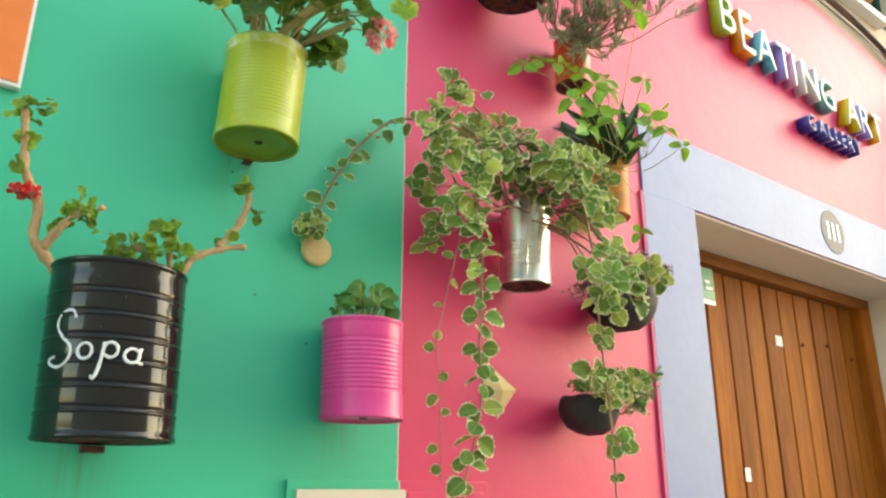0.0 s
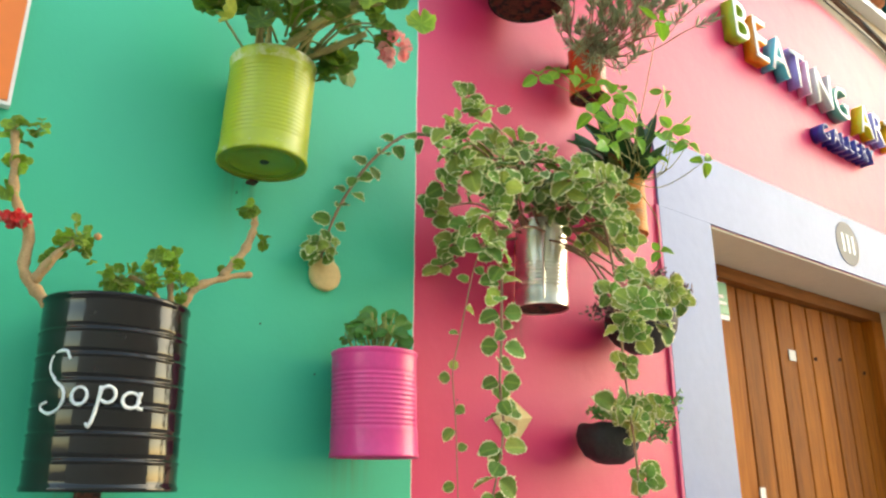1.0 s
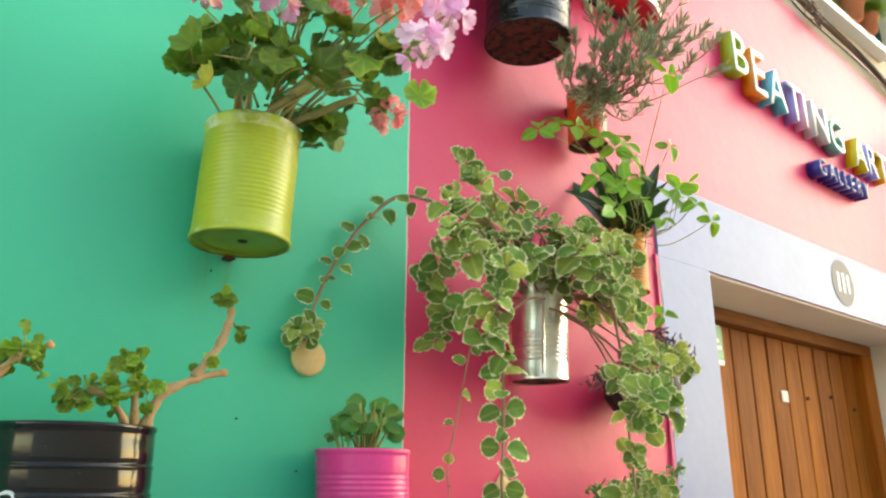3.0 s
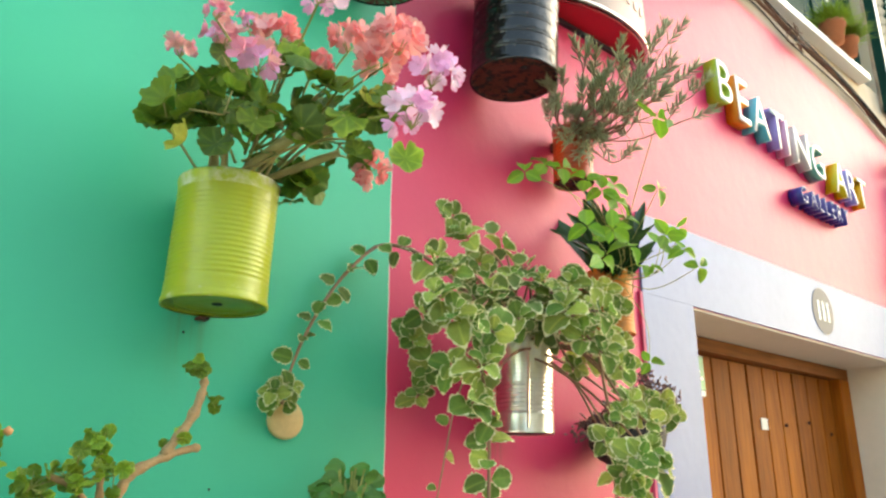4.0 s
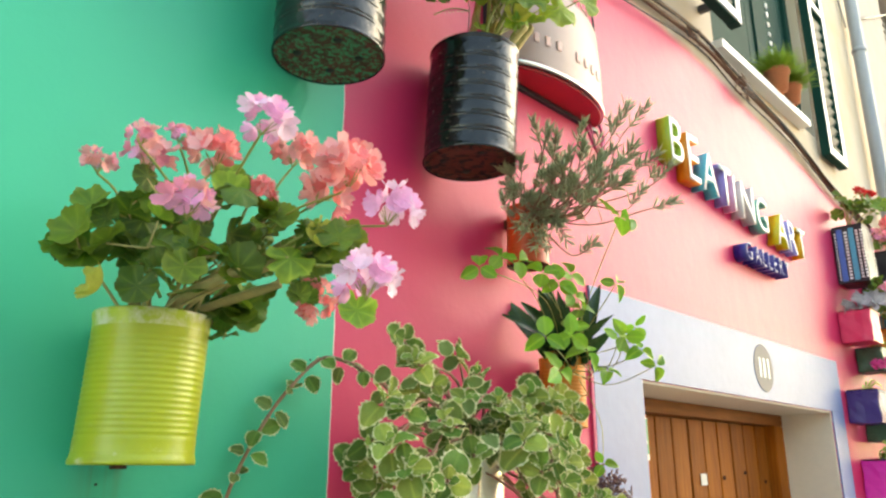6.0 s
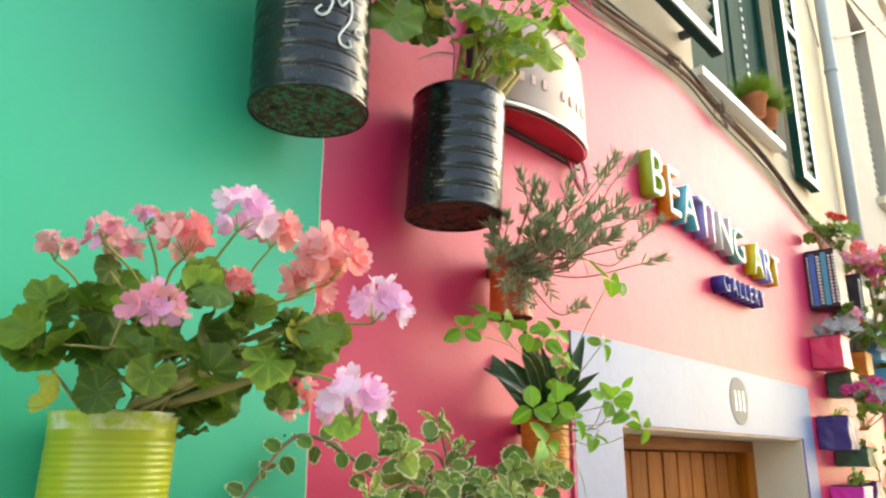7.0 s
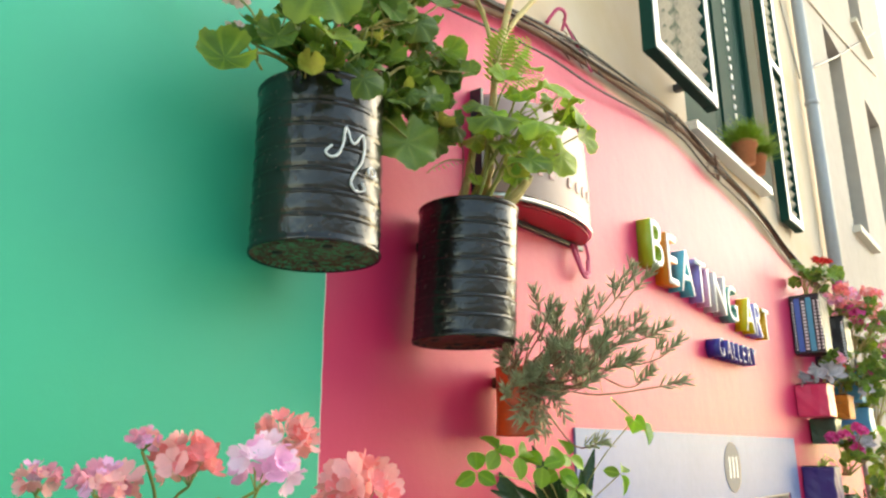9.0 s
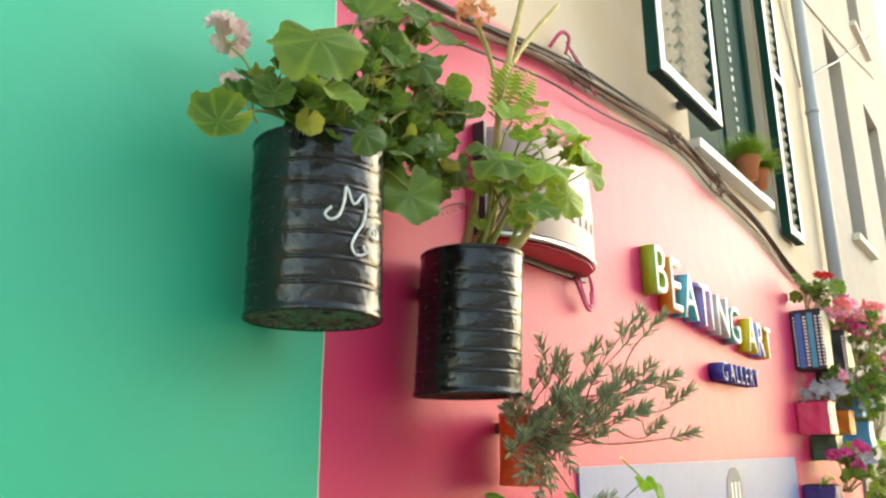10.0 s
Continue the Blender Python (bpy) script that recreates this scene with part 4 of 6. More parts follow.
def stalked_leaves(plant, rows, rng, root, mat):
    """Large leaves that stand out one by one, each on its own stalk from the plant's stems."""
    for at, size, kind, normal, tip in rows:
        at = Vector(at)
        foot = Vector(root) + rand_dir(rng, 0.02)
        d = Vector(tip).normalized()
        stalk = part("leaf_stalk", tube(bmesh.new(), [foot, foot.lerp(at, 0.6) + Vector((0, 0.01, 0.02)) + rand_dir(rng, 0.008), at - d * size * 0.15], (0.0026, 0.0018), 6, 0.1), mat, plant)
        leaf(stalk, rng.choice(KINDS[kind]), posed(at, Vector(normal) + rand_dir(rng, 0.08), d, size))


LIME_TOP = (-0.41, -0.092, 2.14)
GER = [(-0.536, -0.11, 2.219), (-0.486, -0.15, 2.279), (-0.509, -0.12, 2.299), (-0.478, -0.2, 2.224), (-0.447, -0.2, 2.258), (-0.434, -0.3, 2.284), (-0.381, -0.25, 2.219),
       (-0.351, -0.3, 2.275), (-0.328, -0.3, 2.22), (-0.29, -0.3, 2.265), (-0.294, -0.35, 2.224), (-0.273, -0.35, 2.228), (-0.303, -0.15, 2.177), (-0.286, -0.15, 2.162),
       (-0.389, -0.2, 2.212), (-0.261, -0.25, 2.222), (-0.471, -0.2, 2.30), (-0.487, -0.15, 2.217), (-0.436, -0.25, 2.231)]
GER_F = [((-0.419, -0.38, 2.363), "lilac", 0.95, None), ((-0.291, -0.26, 2.396), "coral", 0.95, None), ((-0.287, -0.387, 2.335), "coral", 1.2, None),
         ((-0.245, -0.43, 2.277), "lilac", 1.05, None), ((-0.343, -0.5, 2.144), "lilac", 1.0, (-0.33, -0.38, 2.19)), 
         ((-0.411, -0.23, 2.367), "coral", 1.05, None), ((-0.49, -0.33, 2.247), "rose", 0.95, None), ((-0.528, -0.12, 2.35), "rose", 0.65, None), ((-0.528, -0.26, 2.346), "rose", 0.55, None),
         ((-0.374, -0.3, 2.303), "coral", 0.6, None), ((-0.491, -0.2, 2.346), "rose", 0.85, None), ((-0.448, -0.2, 2.394), "rose", 0.5, None), ((-0.306, -0.36, 2.300), "coral", 0.95, None)]
g1 = geranium("geranium_plant", LIME_TOP, 0.04, GER, GER_F, GER_LEAVES, 0.027, 3, "flowering geranium with coral and lilac heads in the lime can", 3, (0.0045, 0.003), 0.02, fill=26)
rng = random.Random(8)
for line, rr in (([(-0.42, -0.10, 2.13), (-0.40, -0.2, 2.175), (-0.36, -0.27, 2.20), (-0.30, -0.33, 2.215)], (0.010, 0.007)),
                 ([(-0.40, -0.09, 2.13), (-0.35, -0.16, 2.165), (-0.29, -0.24, 2.195)], (0.009, 0.006)),
                 ([(-0.44, -0.10, 2.13), (-0.46, -0.13, 2.20), (-0.48, -0.14, 2.25)], (0.009, 0.006))):
    part("woody_stem", tube(bmesh.new(), line, rr, 8, 0.25), M_STEM, g1)
bm = bmesh.new()
head = flower(g1, rng, bm, (-0.232, -0.25, 2.178), "coral", 0.85, (-0.30, -0.2, 2.19), Vector((-0.35, -0.8, -0.1)))
attach(head, part("flower_stalk", bm, M_STEMG, g1))
leaf(g1, GERY_LEAVES[0], posed((-0.275, -0.4, 2.135), (-0.45, -0.85, 0.1), (0.1, 0, -1), 0.026))
LIME_LEAVES = [
    ((-0.529, -0.120, 2.220), 0.039, "GER", (-0.5, -0.8, 0.15), (-0.3, 0, -1)),
    ((-0.420, -0.300, 2.292), 0.027, "GERY", (-0.5, -0.8, 0.2), (0.1, 0, 1)),
    ((-0.344, -0.300, 2.270), 0.030, "GER", (-0.3, -0.8, 0.5), (0.3, 0, 0.5)),
    ((-0.343, -0.340, 2.204), 0.032, "GERY", (-0.3, -0.7, 0.6), (0.8, 0, -0.2)),
    ((-0.303, -0.160, 2.171), 0.039, "GERD", (-0.4, -0.9, 0.1), (0.1, 0, -1)),
    ((-0.536, -0.140, 2.282), 0.026, "GER", (-0.4, -0.7, 0.5), (-1, 0, 0.2)),
    ((-0.308, -0.360, 2.227), 0.027, "YEL", (-0.3, -0.7, 0.5), (0.8, 0, 0.2)),
    ((-0.463, -0.280, 2.181), 0.028, "GER", (-0.3, -0.8, 0.4), (-0.3, 0, -0.6)),
    ((-0.485, -0.200, 2.164), 0.028, "GERD", (-0.4, -0.8, 0.3), (-0.4, 0, -0.8)),
]
stalked_leaves(g1, LIME_LEAVES, rng, (-0.41, -0.16, 2.19), M_STEMG)
leaf(g1, YEL_LEAVES[0], posed((-0.532, -0.2, 2.156), (-0.92, 0.12, 0.35), (0, 0, 1), 0.027))

MO_TOP = (-0.136, -0.118, 2.965)
MO = [(-0.042, -0.2, 3.152), (0.148, -0.15, 3.056), (0.047, -0.15, 3.102), (0.160, -0.15, 3.147), (0.113, -0.15, 3.212), (0.02, -0.18, 3.034), (-0.151, -0.18, 3.115), (-0.069, -0.18, 3.076),
      (0.10, -0.16, 2.99), (0.03, -0.12, 3.22), (0.226, -0.12, 3.23), (0.21, -0.12, 3.149), (0.186, -0.12, 3.015), (0.066, -0.16, 3.274), (-0.276, -0.15, 3.02), (-0.23, -0.15, 3.03), (-0.073, -0.2, 3.237), (-0.25, -0.2, 3.0), (-0.19, -0.2, 2.99), (-0.10, -0.2, 3.0), (-0.04, -0.18, 2.99), (0.05, -0.18, 3.02)]
MO_F = [((-0.313, -0.1, 3.112), "pale", 1.15, (-0.26, -0.1, 3.0)), ((-0.288, -0.08, 3.048), "pale", 0.65, (-0.25, -0.1, 2.99)), ((-0.078, -0.15, 3.232), "pale", 0.9, None), ((0.02, -0.15, 3.293), "pale", 1.0, None)]
g2 = geranium("geranium_plant", MO_TOP, 0.05, MO, MO_F, GERD_LEAVES, 0.027, 5, "leafy geranium with pale pink flowers in the black can", 21, (0.005, 0.0035), 0.02, fill=130)
MO_LEAVES = [
    ((-0.272, -0.260, 3.067), 0.070, "GER", (-0.65, -0.55, 0.35), (0.3, 0, -1)),
    ((-0.247, -0.270, 2.989), 0.047, "GER", (-0.3, -0.6, 0.6), (0, -0.3, -1)),
    ((-0.387, -0.200, 2.915), 0.039, "GER", (-0.5, -0.8, 0.3), (-1, 0, -0.2)),
    ((-0.322, -0.160, 2.987), 0.033, "GERD", (-0.2, -0.6, 0.7), (-1, 0, 0.1)),
    ((-0.299, -0.200, 2.990), 0.031, "GERD", (-0.5, -0.7, 0.4), (-0.4, 0, -1)),
    ((-0.249, -0.180, 3.054), 0.033, "GERD", (-0.4, -0.8, 0.3), (0, 0, 1)),
    ((-0.150, -0.235, 2.968), 0.036, "GERD", (-0.5, -0.8, 0.2), (0.2, 0, -1)),
    ((-0.043, -0.200, 3.193), 0.051, "GER", (-0.4, -0.8, 0.3), (0.4, 0, 1)),
    ((0.051, -0.180, 3.193), 0.042, "GERD", (-0.6, -0.6, 0.3), (0.5, 0, -1)),
    ((0.146, -0.160, 3.291), 0.041, "GERD", (-0.2, -0.8, 0.5), (0.7, 0, 0.5)),
    ((-0.001, -0.200, 2.917), 0.057, "GERD", (-0.5, -0.8, 0.1), (0.1, 0, -1)),
    ((0.097, -0.170, 3.043), 0.042, "GERD", (-0.6, -0.7, 0.2), (0.3, 0, -1)),
    ((0.186, -0.150, 3.203), 0.041, "GER", (-0.7, -0.5, 0.3), (0.5, 0, -0.6)),
    ((0.212, -0.140, 3.042), 0.037, "GERD", (-0.3, -0.8, 0.4), (0.6, 0, -1)),
    ((-0.033, -0.180, 3.085), 0.035, "GERD", (-0.5, -0.7, 0.4), (0, 0, -1)),
    ((0.059, -0.160, 3.104), 0.039, "GERD", (-0.3, -0.8, 0.4), (0.5, 0, -0.4)),
    ((-0.148, -0.220, 3.185), 0.046, "GERD", (-0.4, -0.7, 0.5), (0, 0, 1)),
    ((0.010, -0.180, 3.285), 0.043, "GERD", (-0.3, -0.8, 0.4), (0.4, 0, 1)),
    ((-0.264, -0.235, 2.945), 0.020, "YEL", (-0.5, -0.7, -0.1), (0, 0, -1)),
]
stalked_leaves(g2, MO_LEAVES, rng, (-0.12, -0.14, 2.99), M_STEMG)

TWO_TOP = (0.29, -0.117, 2.865)
TWO = [(0.40, -0.2, 3.06), (0.31, -0.2, 3.02), (0.47, -0.24, 3.12), (0.25, -0.2, 3.06), (0.37, -0.22, 3.10), (0.45, -0.2, 3.20)]
g3 = geranium("broad_leaved_plant", TWO_TOP, 0.045, TWO, [((0.27, -0.15, 3.415), "peach", 1.2, (0.36, -0.15, 3.25))], GERY_LEAVES, 0.036, 1,
              "yellow-green broad-leaved plant with thick stems in the black can", 33, (0.0065, 0.0045), 0.0, GERY_LEAVES, 0, M_STEMG)
TWO_LEAVES = [
    ((0.466, -0.260, 3.176), 0.053, (-0.3, -0.6, 0.7), (0.8, 0, 0.4)),
    ((0.544, -0.260, 3.165), 0.049, (0.1, -0.7, 0.6), (1, 0, -0.3)),
    ((0.342, -0.270, 3.062), 0.059, (-0.3, -0.5, 0.8), (0.3, -0.6, 0)),
    ((0.586, -0.250, 3.120), 0.047, (-0.1, -0.9, 0.2), (0.4, 0, -1)),
    ((0.451, -0.260, 3.020), 0.051, (-0.5, -0.8, 0.2), (0.5, 0, -1)),
    ((0.285, -0.280, 2.953), 0.048, (-0.4, -0.5, 0.7), (-0.2, -0.7, -0.2)),
    ((0.220, -0.240, 3.038), 0.058, (-0.4, -0.45, 0.8), (-0.6, -0.5, 0)),
    ((0.227, -0.200, 3.077), 0.039, (-0.3, -0.6, 0.6), (-0.8, 0, 0.3)),
    ((0.329, -0.200, 3.181), 0.043, (-0.3, -0.6, 0.7), (-0.4, 0, 0.4)),
    ((0.446, -0.180, 3.266), 0.040, (-0.2, -0.5, 0.8), (0.6, 0, 0.4)),
    ((0.524, -0.240, 3.132), 0.043, (-0.4, -0.7, 0.5), (0.6, 0, -0.6)),
    ((0.339, -0.220, 3.124), 0.039, (-0.5, -0.4, 0.7), (0.3, -0.5, 0.2)),
    ((0.278, -0.150, 2.936), 0.022, (-0.4, -0.7, 0.5), (-0.5, 0, 0.3)),
]
stalked_leaves(g3, [(p, s, "GER" if i in (5, 6, 7) else "GERY", n, d) for i, (p, s, n, d) in enumerate(TWO_LEAVES)], rng, (0.34, -0.16, 2.98), M_STEMG)
leaf(g3, YEL_LEAVES[0], posed((0.33, -0.21, 2.96), (-0.5, -0.8, 0.2), (0.5, 0, -1), 0.032))
for line, rr in (([(0.32, -0.12, 2.85), (0.35, -0.13, 2.97), (0.353, -0.14, 3.085), (0.363, -0.15, 3.25), (0.39, -0.16, 3.366), (0.459, -0.16, 3.56)], (0.011, 0.007)),
                 ([(0.363, -0.15, 3.24), (0.415, -0.15, 3.36), (0.56, -0.13, 3.52), (0.71, -0.12, 3.68)], (0.008, 0.006)),
                 ([(0.365, -0.15, 3.25), (0.322, -0.15, 3.348), (0.28, -0.15, 3.40)], (0.006, 0.004)),
                 ([(0.33, -0.14, 2.86), (0.37, -0.18, 2.91), (0.40, -0.21, 2.97)], (0.010, 0.008)),
                 ([(0.30, -0.15, 2.86), (0.33, -0.20, 2.90), (0.35, -0.23, 2.94)], (0.010, 0.008)),
                 ([(0.27, -0.1, 2.86), (0.29, -0.12, 2.96), (0.30, -0.13, 3.05)], (0.010, 0.008))):
    stalk = part("thick_stem", tube(bmesh.new(), line, rr, 8, 0.25), M_STEMT, g3)
    if line[-1][2] < 3.1:
        for k in range(1):
            leaf(stalk, rng.choice(GERY_LEAVES), posed(Vector(line[-1]) + rand_dir(rng, 0.014), OUT + rand_dir(rng, 0.4), rand_dir(rng, 1), rng.uniform(0.026, 0.04)))


def frond(parent, root, tip, sag, n, size, mats, seed, flat=Vector((-0.3, -0.8, 0.5))):
    """A feather leaf: a rib with paired leaflets, joined as one leaf."""
    rng = random.Random(seed)
    root, tip = Vector(root), Vector(tip)
    bm = tube(bmesh.new(), [root, root.lerp(tip, 0.5) + Vector((0, 0, sag)), tip], (0.0016, 0.0008), 5)
    along = (tip - root).normalized()
    side = along.cross(flat).normalized()
    for i in range(n):
        t = (i + 0.6) / n
        p = root.lerp(tip, t) + Vector((0, 0, sag * 4 * t * (1 - t) * 0.5))
        l = size * math.sin(math.pi * (0.18 + 0.78 * t)) * rng.uniform(0.85, 1.1)
        for s in (-1, 1):
            d = (side * s + along * 0.45).normalized()
            w = along * l * 0.13
            drop = flat.normalized() * -0.12 * l
            v = [bm.verts.new(q) for q in (p, p + d * l * 0.5 + w + drop * 0.3, p + d * l + drop, p + d * l * 0.5 - w + drop * 0.3)]
            bm.faces.new(v)
    return part("fern_frond", bm, mats, parent)


frond(g3, (0.345, -0.15, 3.20), (0.43, -0.20, 3.33), 0.015, 15, 0.055, M_FERN, 2)
frond(g3, (0.34, -0.15, 3.19), (0.335, -0.21, 3.31), 0.015, 13, 0.05, M_FERN, 4)
frond(g3, (0.35, -0.15, 3.19), (0.49, -0.20, 3.26), 0.015, 13, 0.05, M_FERN, 7)
frond(g3, (0.262, -0.13, 2.985), (0.15, -0.12, 2.925), 0.012, 9, 0.024, M_GERD, 6, Vector((-0.2, -0.5, 0.9)))
bm = tube(bmesh.new(), [(0.262, -0.12, 2.86), (0.268, -0.12, 2.93), (0.266, -0.125, 3.0), (0.235, -0.14, 3.03), (0.215, -0.15, 3.08)], (0.0017, 0.001), 5)
part("thin_stem", bm, M_TWIG, g3)
for p, s in (((0.222, -0.14, 3.005), 0.045), ((0.243, -0.14, 3.03), 0.03)):
    leaf(g3, BRIGHT_LEAVES[0], posed(p, (-0.3, -0.7, 0.6), (-0.8, 0, 0.1), s))

# ---- woody geranium in the black can with the word ----
ST = thing("woody_geranium", (-0.64, -0.115, 1.615), "old woody geranium with tan stems and few leaves", "plant", "plants in the can planters")
rng = random.Random(4)
bm = bmesh.new()
for line, r in (([(-0.72, -0.11, 1.61), (-0.746, -0.1, 1.635), (-0.772, -0.1, 1.669), (-0.774, -0.1, 1.726), (-0.801, -0.1, 1.778), (-0.812, -0.1, 1.847), (-0.817, -0.1, 1.88)], (0.0095, 0.0065)),
                ([(-0.757, -0.1, 1.653), (-0.738, -0.12, 1.69), (-0.713, -0.12, 1.72)], (0.008, 0.005)),
                ([(-0.552, -0.1, 1.61), (-0.557, -0.1, 1.666), (-0.563, -0.1, 1.712)], (0.006, 0.005)),
                ([(-0.552, -0.1, 1.61), (-0.59, -0.12, 1.66), (-0.63, -0.12, 1.68)], (0.006, 0.004)),
                ([(-0.545, -0.1, 1.61), (-0.531, -0.1, 1.655), (-0.514, -0.1, 1.685), (-0.459, -0.1, 1.712), (-0.421, -0.1, 1.722)], (0.009, 0.005)),
                ([(-0.475, -0.1, 1.708), (-0.44, -0.1, 1.76), (-0.424, -0.1, 1.81), (-0.428, -0.1, 1.838)], (0.008, 0.006))):
    part("woody_stem", tube(bmesh.new(), line, r, 8, 0.35), M_BARK, ST)
TUFTS = [((-0.817, -0.1, 1.885), 7, 0.03), ((-0.785, -0.1, 1.893), 5, 0.025), ((-0.808, -0.1, 1.83), 4, 0.02), ((-0.713, -0.12, 1.725), 11, 0.032), ((-0.70, -0.12, 1.71), 5, 0.028), ((-0.745, -0.11, 1.69), 4, 0.02),
         ((-0.60, -0.12, 1.675), 16, 0.045), ((-0.65, -0.13, 1.665), 8, 0.035), ((-0.564, -0.1, 1.72), 9, 0.03), ((-0.54, -0.1, 1.68), 5, 0.03), ((-0.43, -0.1, 1.842), 7, 0.022), ((-0.405, -0.1, 1.785), 2, 0.012), ((-0.46, -0.1, 1.735), 3, 0.02), ((-0.812, -0.1, 1.785), 3, 0.016)]
bm = bmesh.new()
for c, n, s in TUFTS:
    for k in range(int(n * 1.5)):
        d = rand_dir(rng, 1).normalized()
        q = Vector(c) + d * s * rng.uniform(0.3, 1.0)
        leaf(ST, rng.choice(GER_LEAVES + GERY_LEAVES), posed(q, OUT + rand_dir(rng, 0.7), d, rng.uniform(0.007, 0.0125)))
        tube(bm, [Vector(c), q], (0.001, 0.0008), 4)
tagged(part("stalk_mass", bm, M_STEMG, ST), kind="stuff")
flower(ST, rng, bmesh.new(), (-0.797, -0.11, 1.735), "scarlet", 0.48, (-0.774, -0.1, 1.72))
bm = lathe(bmesh.new(), [(0, -0.006), (0.005, -0.003), (0.006, 0.002), (0, 0.007)], 10, 0, (0, 0), (-0.683, -0.12, 1.733))
part("bud", bm, M_PEACH, ST, smooth=True)

# ---- fleshy plant in the magenta can ----
SU = thing("fleshy_plant", (-0.155, -0.093, 1.60), "small round-leaved green plant in the magenta can", "plant", "plants in the can planters")
rng = random.Random(6)
bm = bmesh.new()
for k in range(26):
    a = k * 2.4
    r = 0.012 + 0.034 * math.sqrt(k / 26)
    c = Vector((-0.145 + r * math.cos(a), -0.095 + r * math.sin(a) * 0.8, 1.655 + 0.035 * (1 - k / 26) + rng.uniform(-0.018, 0.012)))
    tube(bm, [(-0.15 + 0.2 * r * math.cos(a), -0.093, 1.59), c], (0.0022, 0.0016), 5)
    leaf(SU, rng.choice(SUCC_LEAVES), posed(c - Vector((0, 0, 0.012)), Vector((-0.35, -0.8, 0.35)) + rand_dir(rng, 0.3), (math.cos(a), 0.2, math.sin(a) * 0.6 + 0.35), rng.uniform(0.026, 0.038)))
for c in ((-0.212, -0.09, 1.635), (-0.222, -0.09, 1.645), (-0.20, -0.09, 1.64), (-0.19, -0.1, 1.63)):
    tube(bm, [(-0.19, -0.093, 1.59), c], (0.0018, 0.0014), 5)
    for k in range(4):
        leaf(SU, SUCC_LEAVES[1], posed(Vector(c) + rand_dir(rng, 0.005), OUT + rand_dir(rng, 0.6), rand_dir(rng, 1), rng.uniform(0.010, 0.018)))
tagged(part("stalk_mass", bm, M_STEMG, SU), kind="stuff")

# ---- trailing variegated plant in the bare tin ----
PL = thing("trailing_plant", (0.325, -0.07, 1.97), "trailing plant with scalloped cream-edged leaves over the tin", "plant", "plants in the can planters")
rng = random.Random(14)
PLEC = [(-0.049, -0.25, 2.137), (-0.032, -0.27, 2.098), (-0.091, -0.3, 2.019), (-0.113, -0.28, 2.032), (-0.13, -0.31, 1.963), (-0.11, -0.33, 1.932), (-0.089, -0.34, 1.922), (-0.031, -0.15, 1.978), (-0.016, -0.1, 1.933),
        (0.048, -0.04, 1.837), (0.059, -0.06, 1.884), (-0.003, -0.2, 1.871), (0.099, -0.25, 2.049), (0.192, -0.15, 2.15), (0.071, -0.3, 1.948), (-0.026, -0.33, 1.914), (-0.051, -0.33, 1.855), (-0.048, -0.3, 1.797)]
PLEC_FRONT = [(0.156, -0.34, 1.975), (0.16, -0.28, 2.041), (0.176, -0.36, 1.928), (0.237, -0.36, 1.985), (0.258, -0.34, 1.909), (0.316, -0.34, 1.884), (0.34, -0.2, 1.90), (0.40, -0.28, 1.952), (0.068, -0.2, 2.076), (0.203, -0.2, 2.10),
        (0.02, -0.28, 2.0), (0.24, -0.27, 2.03), (0.262, -0.3, 1.996), (0.334, -0.3, 1.943), (0.42, -0.27, 1.915), (0.383, -0.3, 1.827), (0.361, -0.36, 1.728), (0.298, -0.33, 1.686),
        (0.43, -0.31, 1.79), (0.35, -0.25, 2.06), (0.192, -0.28, 2.026), (0.307, -0.36, 1.663), (0.38, -0.36, 1.703)]
PLEC_BACK = [(0.317, -0.22, 2.017), (0.39, -0.2, 2.051), (0.38, -0.24, 1.986), (0.437, -0.24, 1.963), (0.395, -0.2, 1.963), (0.296, -0.24, 2.068), (0.411, -0.24, 2.07), (0.473, -0.22, 2.051), (0.404, -0.2, 1.935), (0.216, -0.25, 1.994), (0.256, -0.2, 2.054)]
PLEC += PLEC_FRONT + PLEC_BACK
HANG = [(0.261, -0.40, 1.715), (0.332, -0.32, 1.796), (0.331, -0.3, 1.613), (0.298, -0.3, 1.526), (0.282, -0.36, 1.69), (0.50, -0.19, 1.535), (0.57, -0.2, 1.55), (0.46, -0.17, 1.53), (0.64, -0.22, 1.84), (0.70, -0.2, 1.83), (0.342, -0.3, 1.496), (0.368, -0.3, 1.384), (0.259, -0.33, 1.745)]


def rosette(plant, rng, at, axis, n, size, meshes, tight=0.5):
    """Crossed pairs of leaves that shrink towards the tip of a shoot."""
    axis = Vector(axis).normalized()
    a = axis.orthogonal().normalized()
    b = axis.cross(a)
    w = rng.uniform(0, 3)
    for k in range(n):
        q = w + k * math.pi + (k // 2) * (math.pi / 2) + rng.uniform(-0.25, 0.25)
        d = a * math.cos(q) + b * math.sin(q)
        lev = k // 2
        s = size * (1 - 0.17 * lev) * rng.uniform(0.8, 1.15)
        p = Vector(at) + axis * (0.009 * lev - 0.008) + d * 0.004
        tip = d + axis * (0.15 + tight * lev * 0.5)
        leaf(plant, rng.choice(meshes), posed(p, axis - d * (0.1 + 0.3 * lev) + rand_dir(rng, 0.2), tip, s))


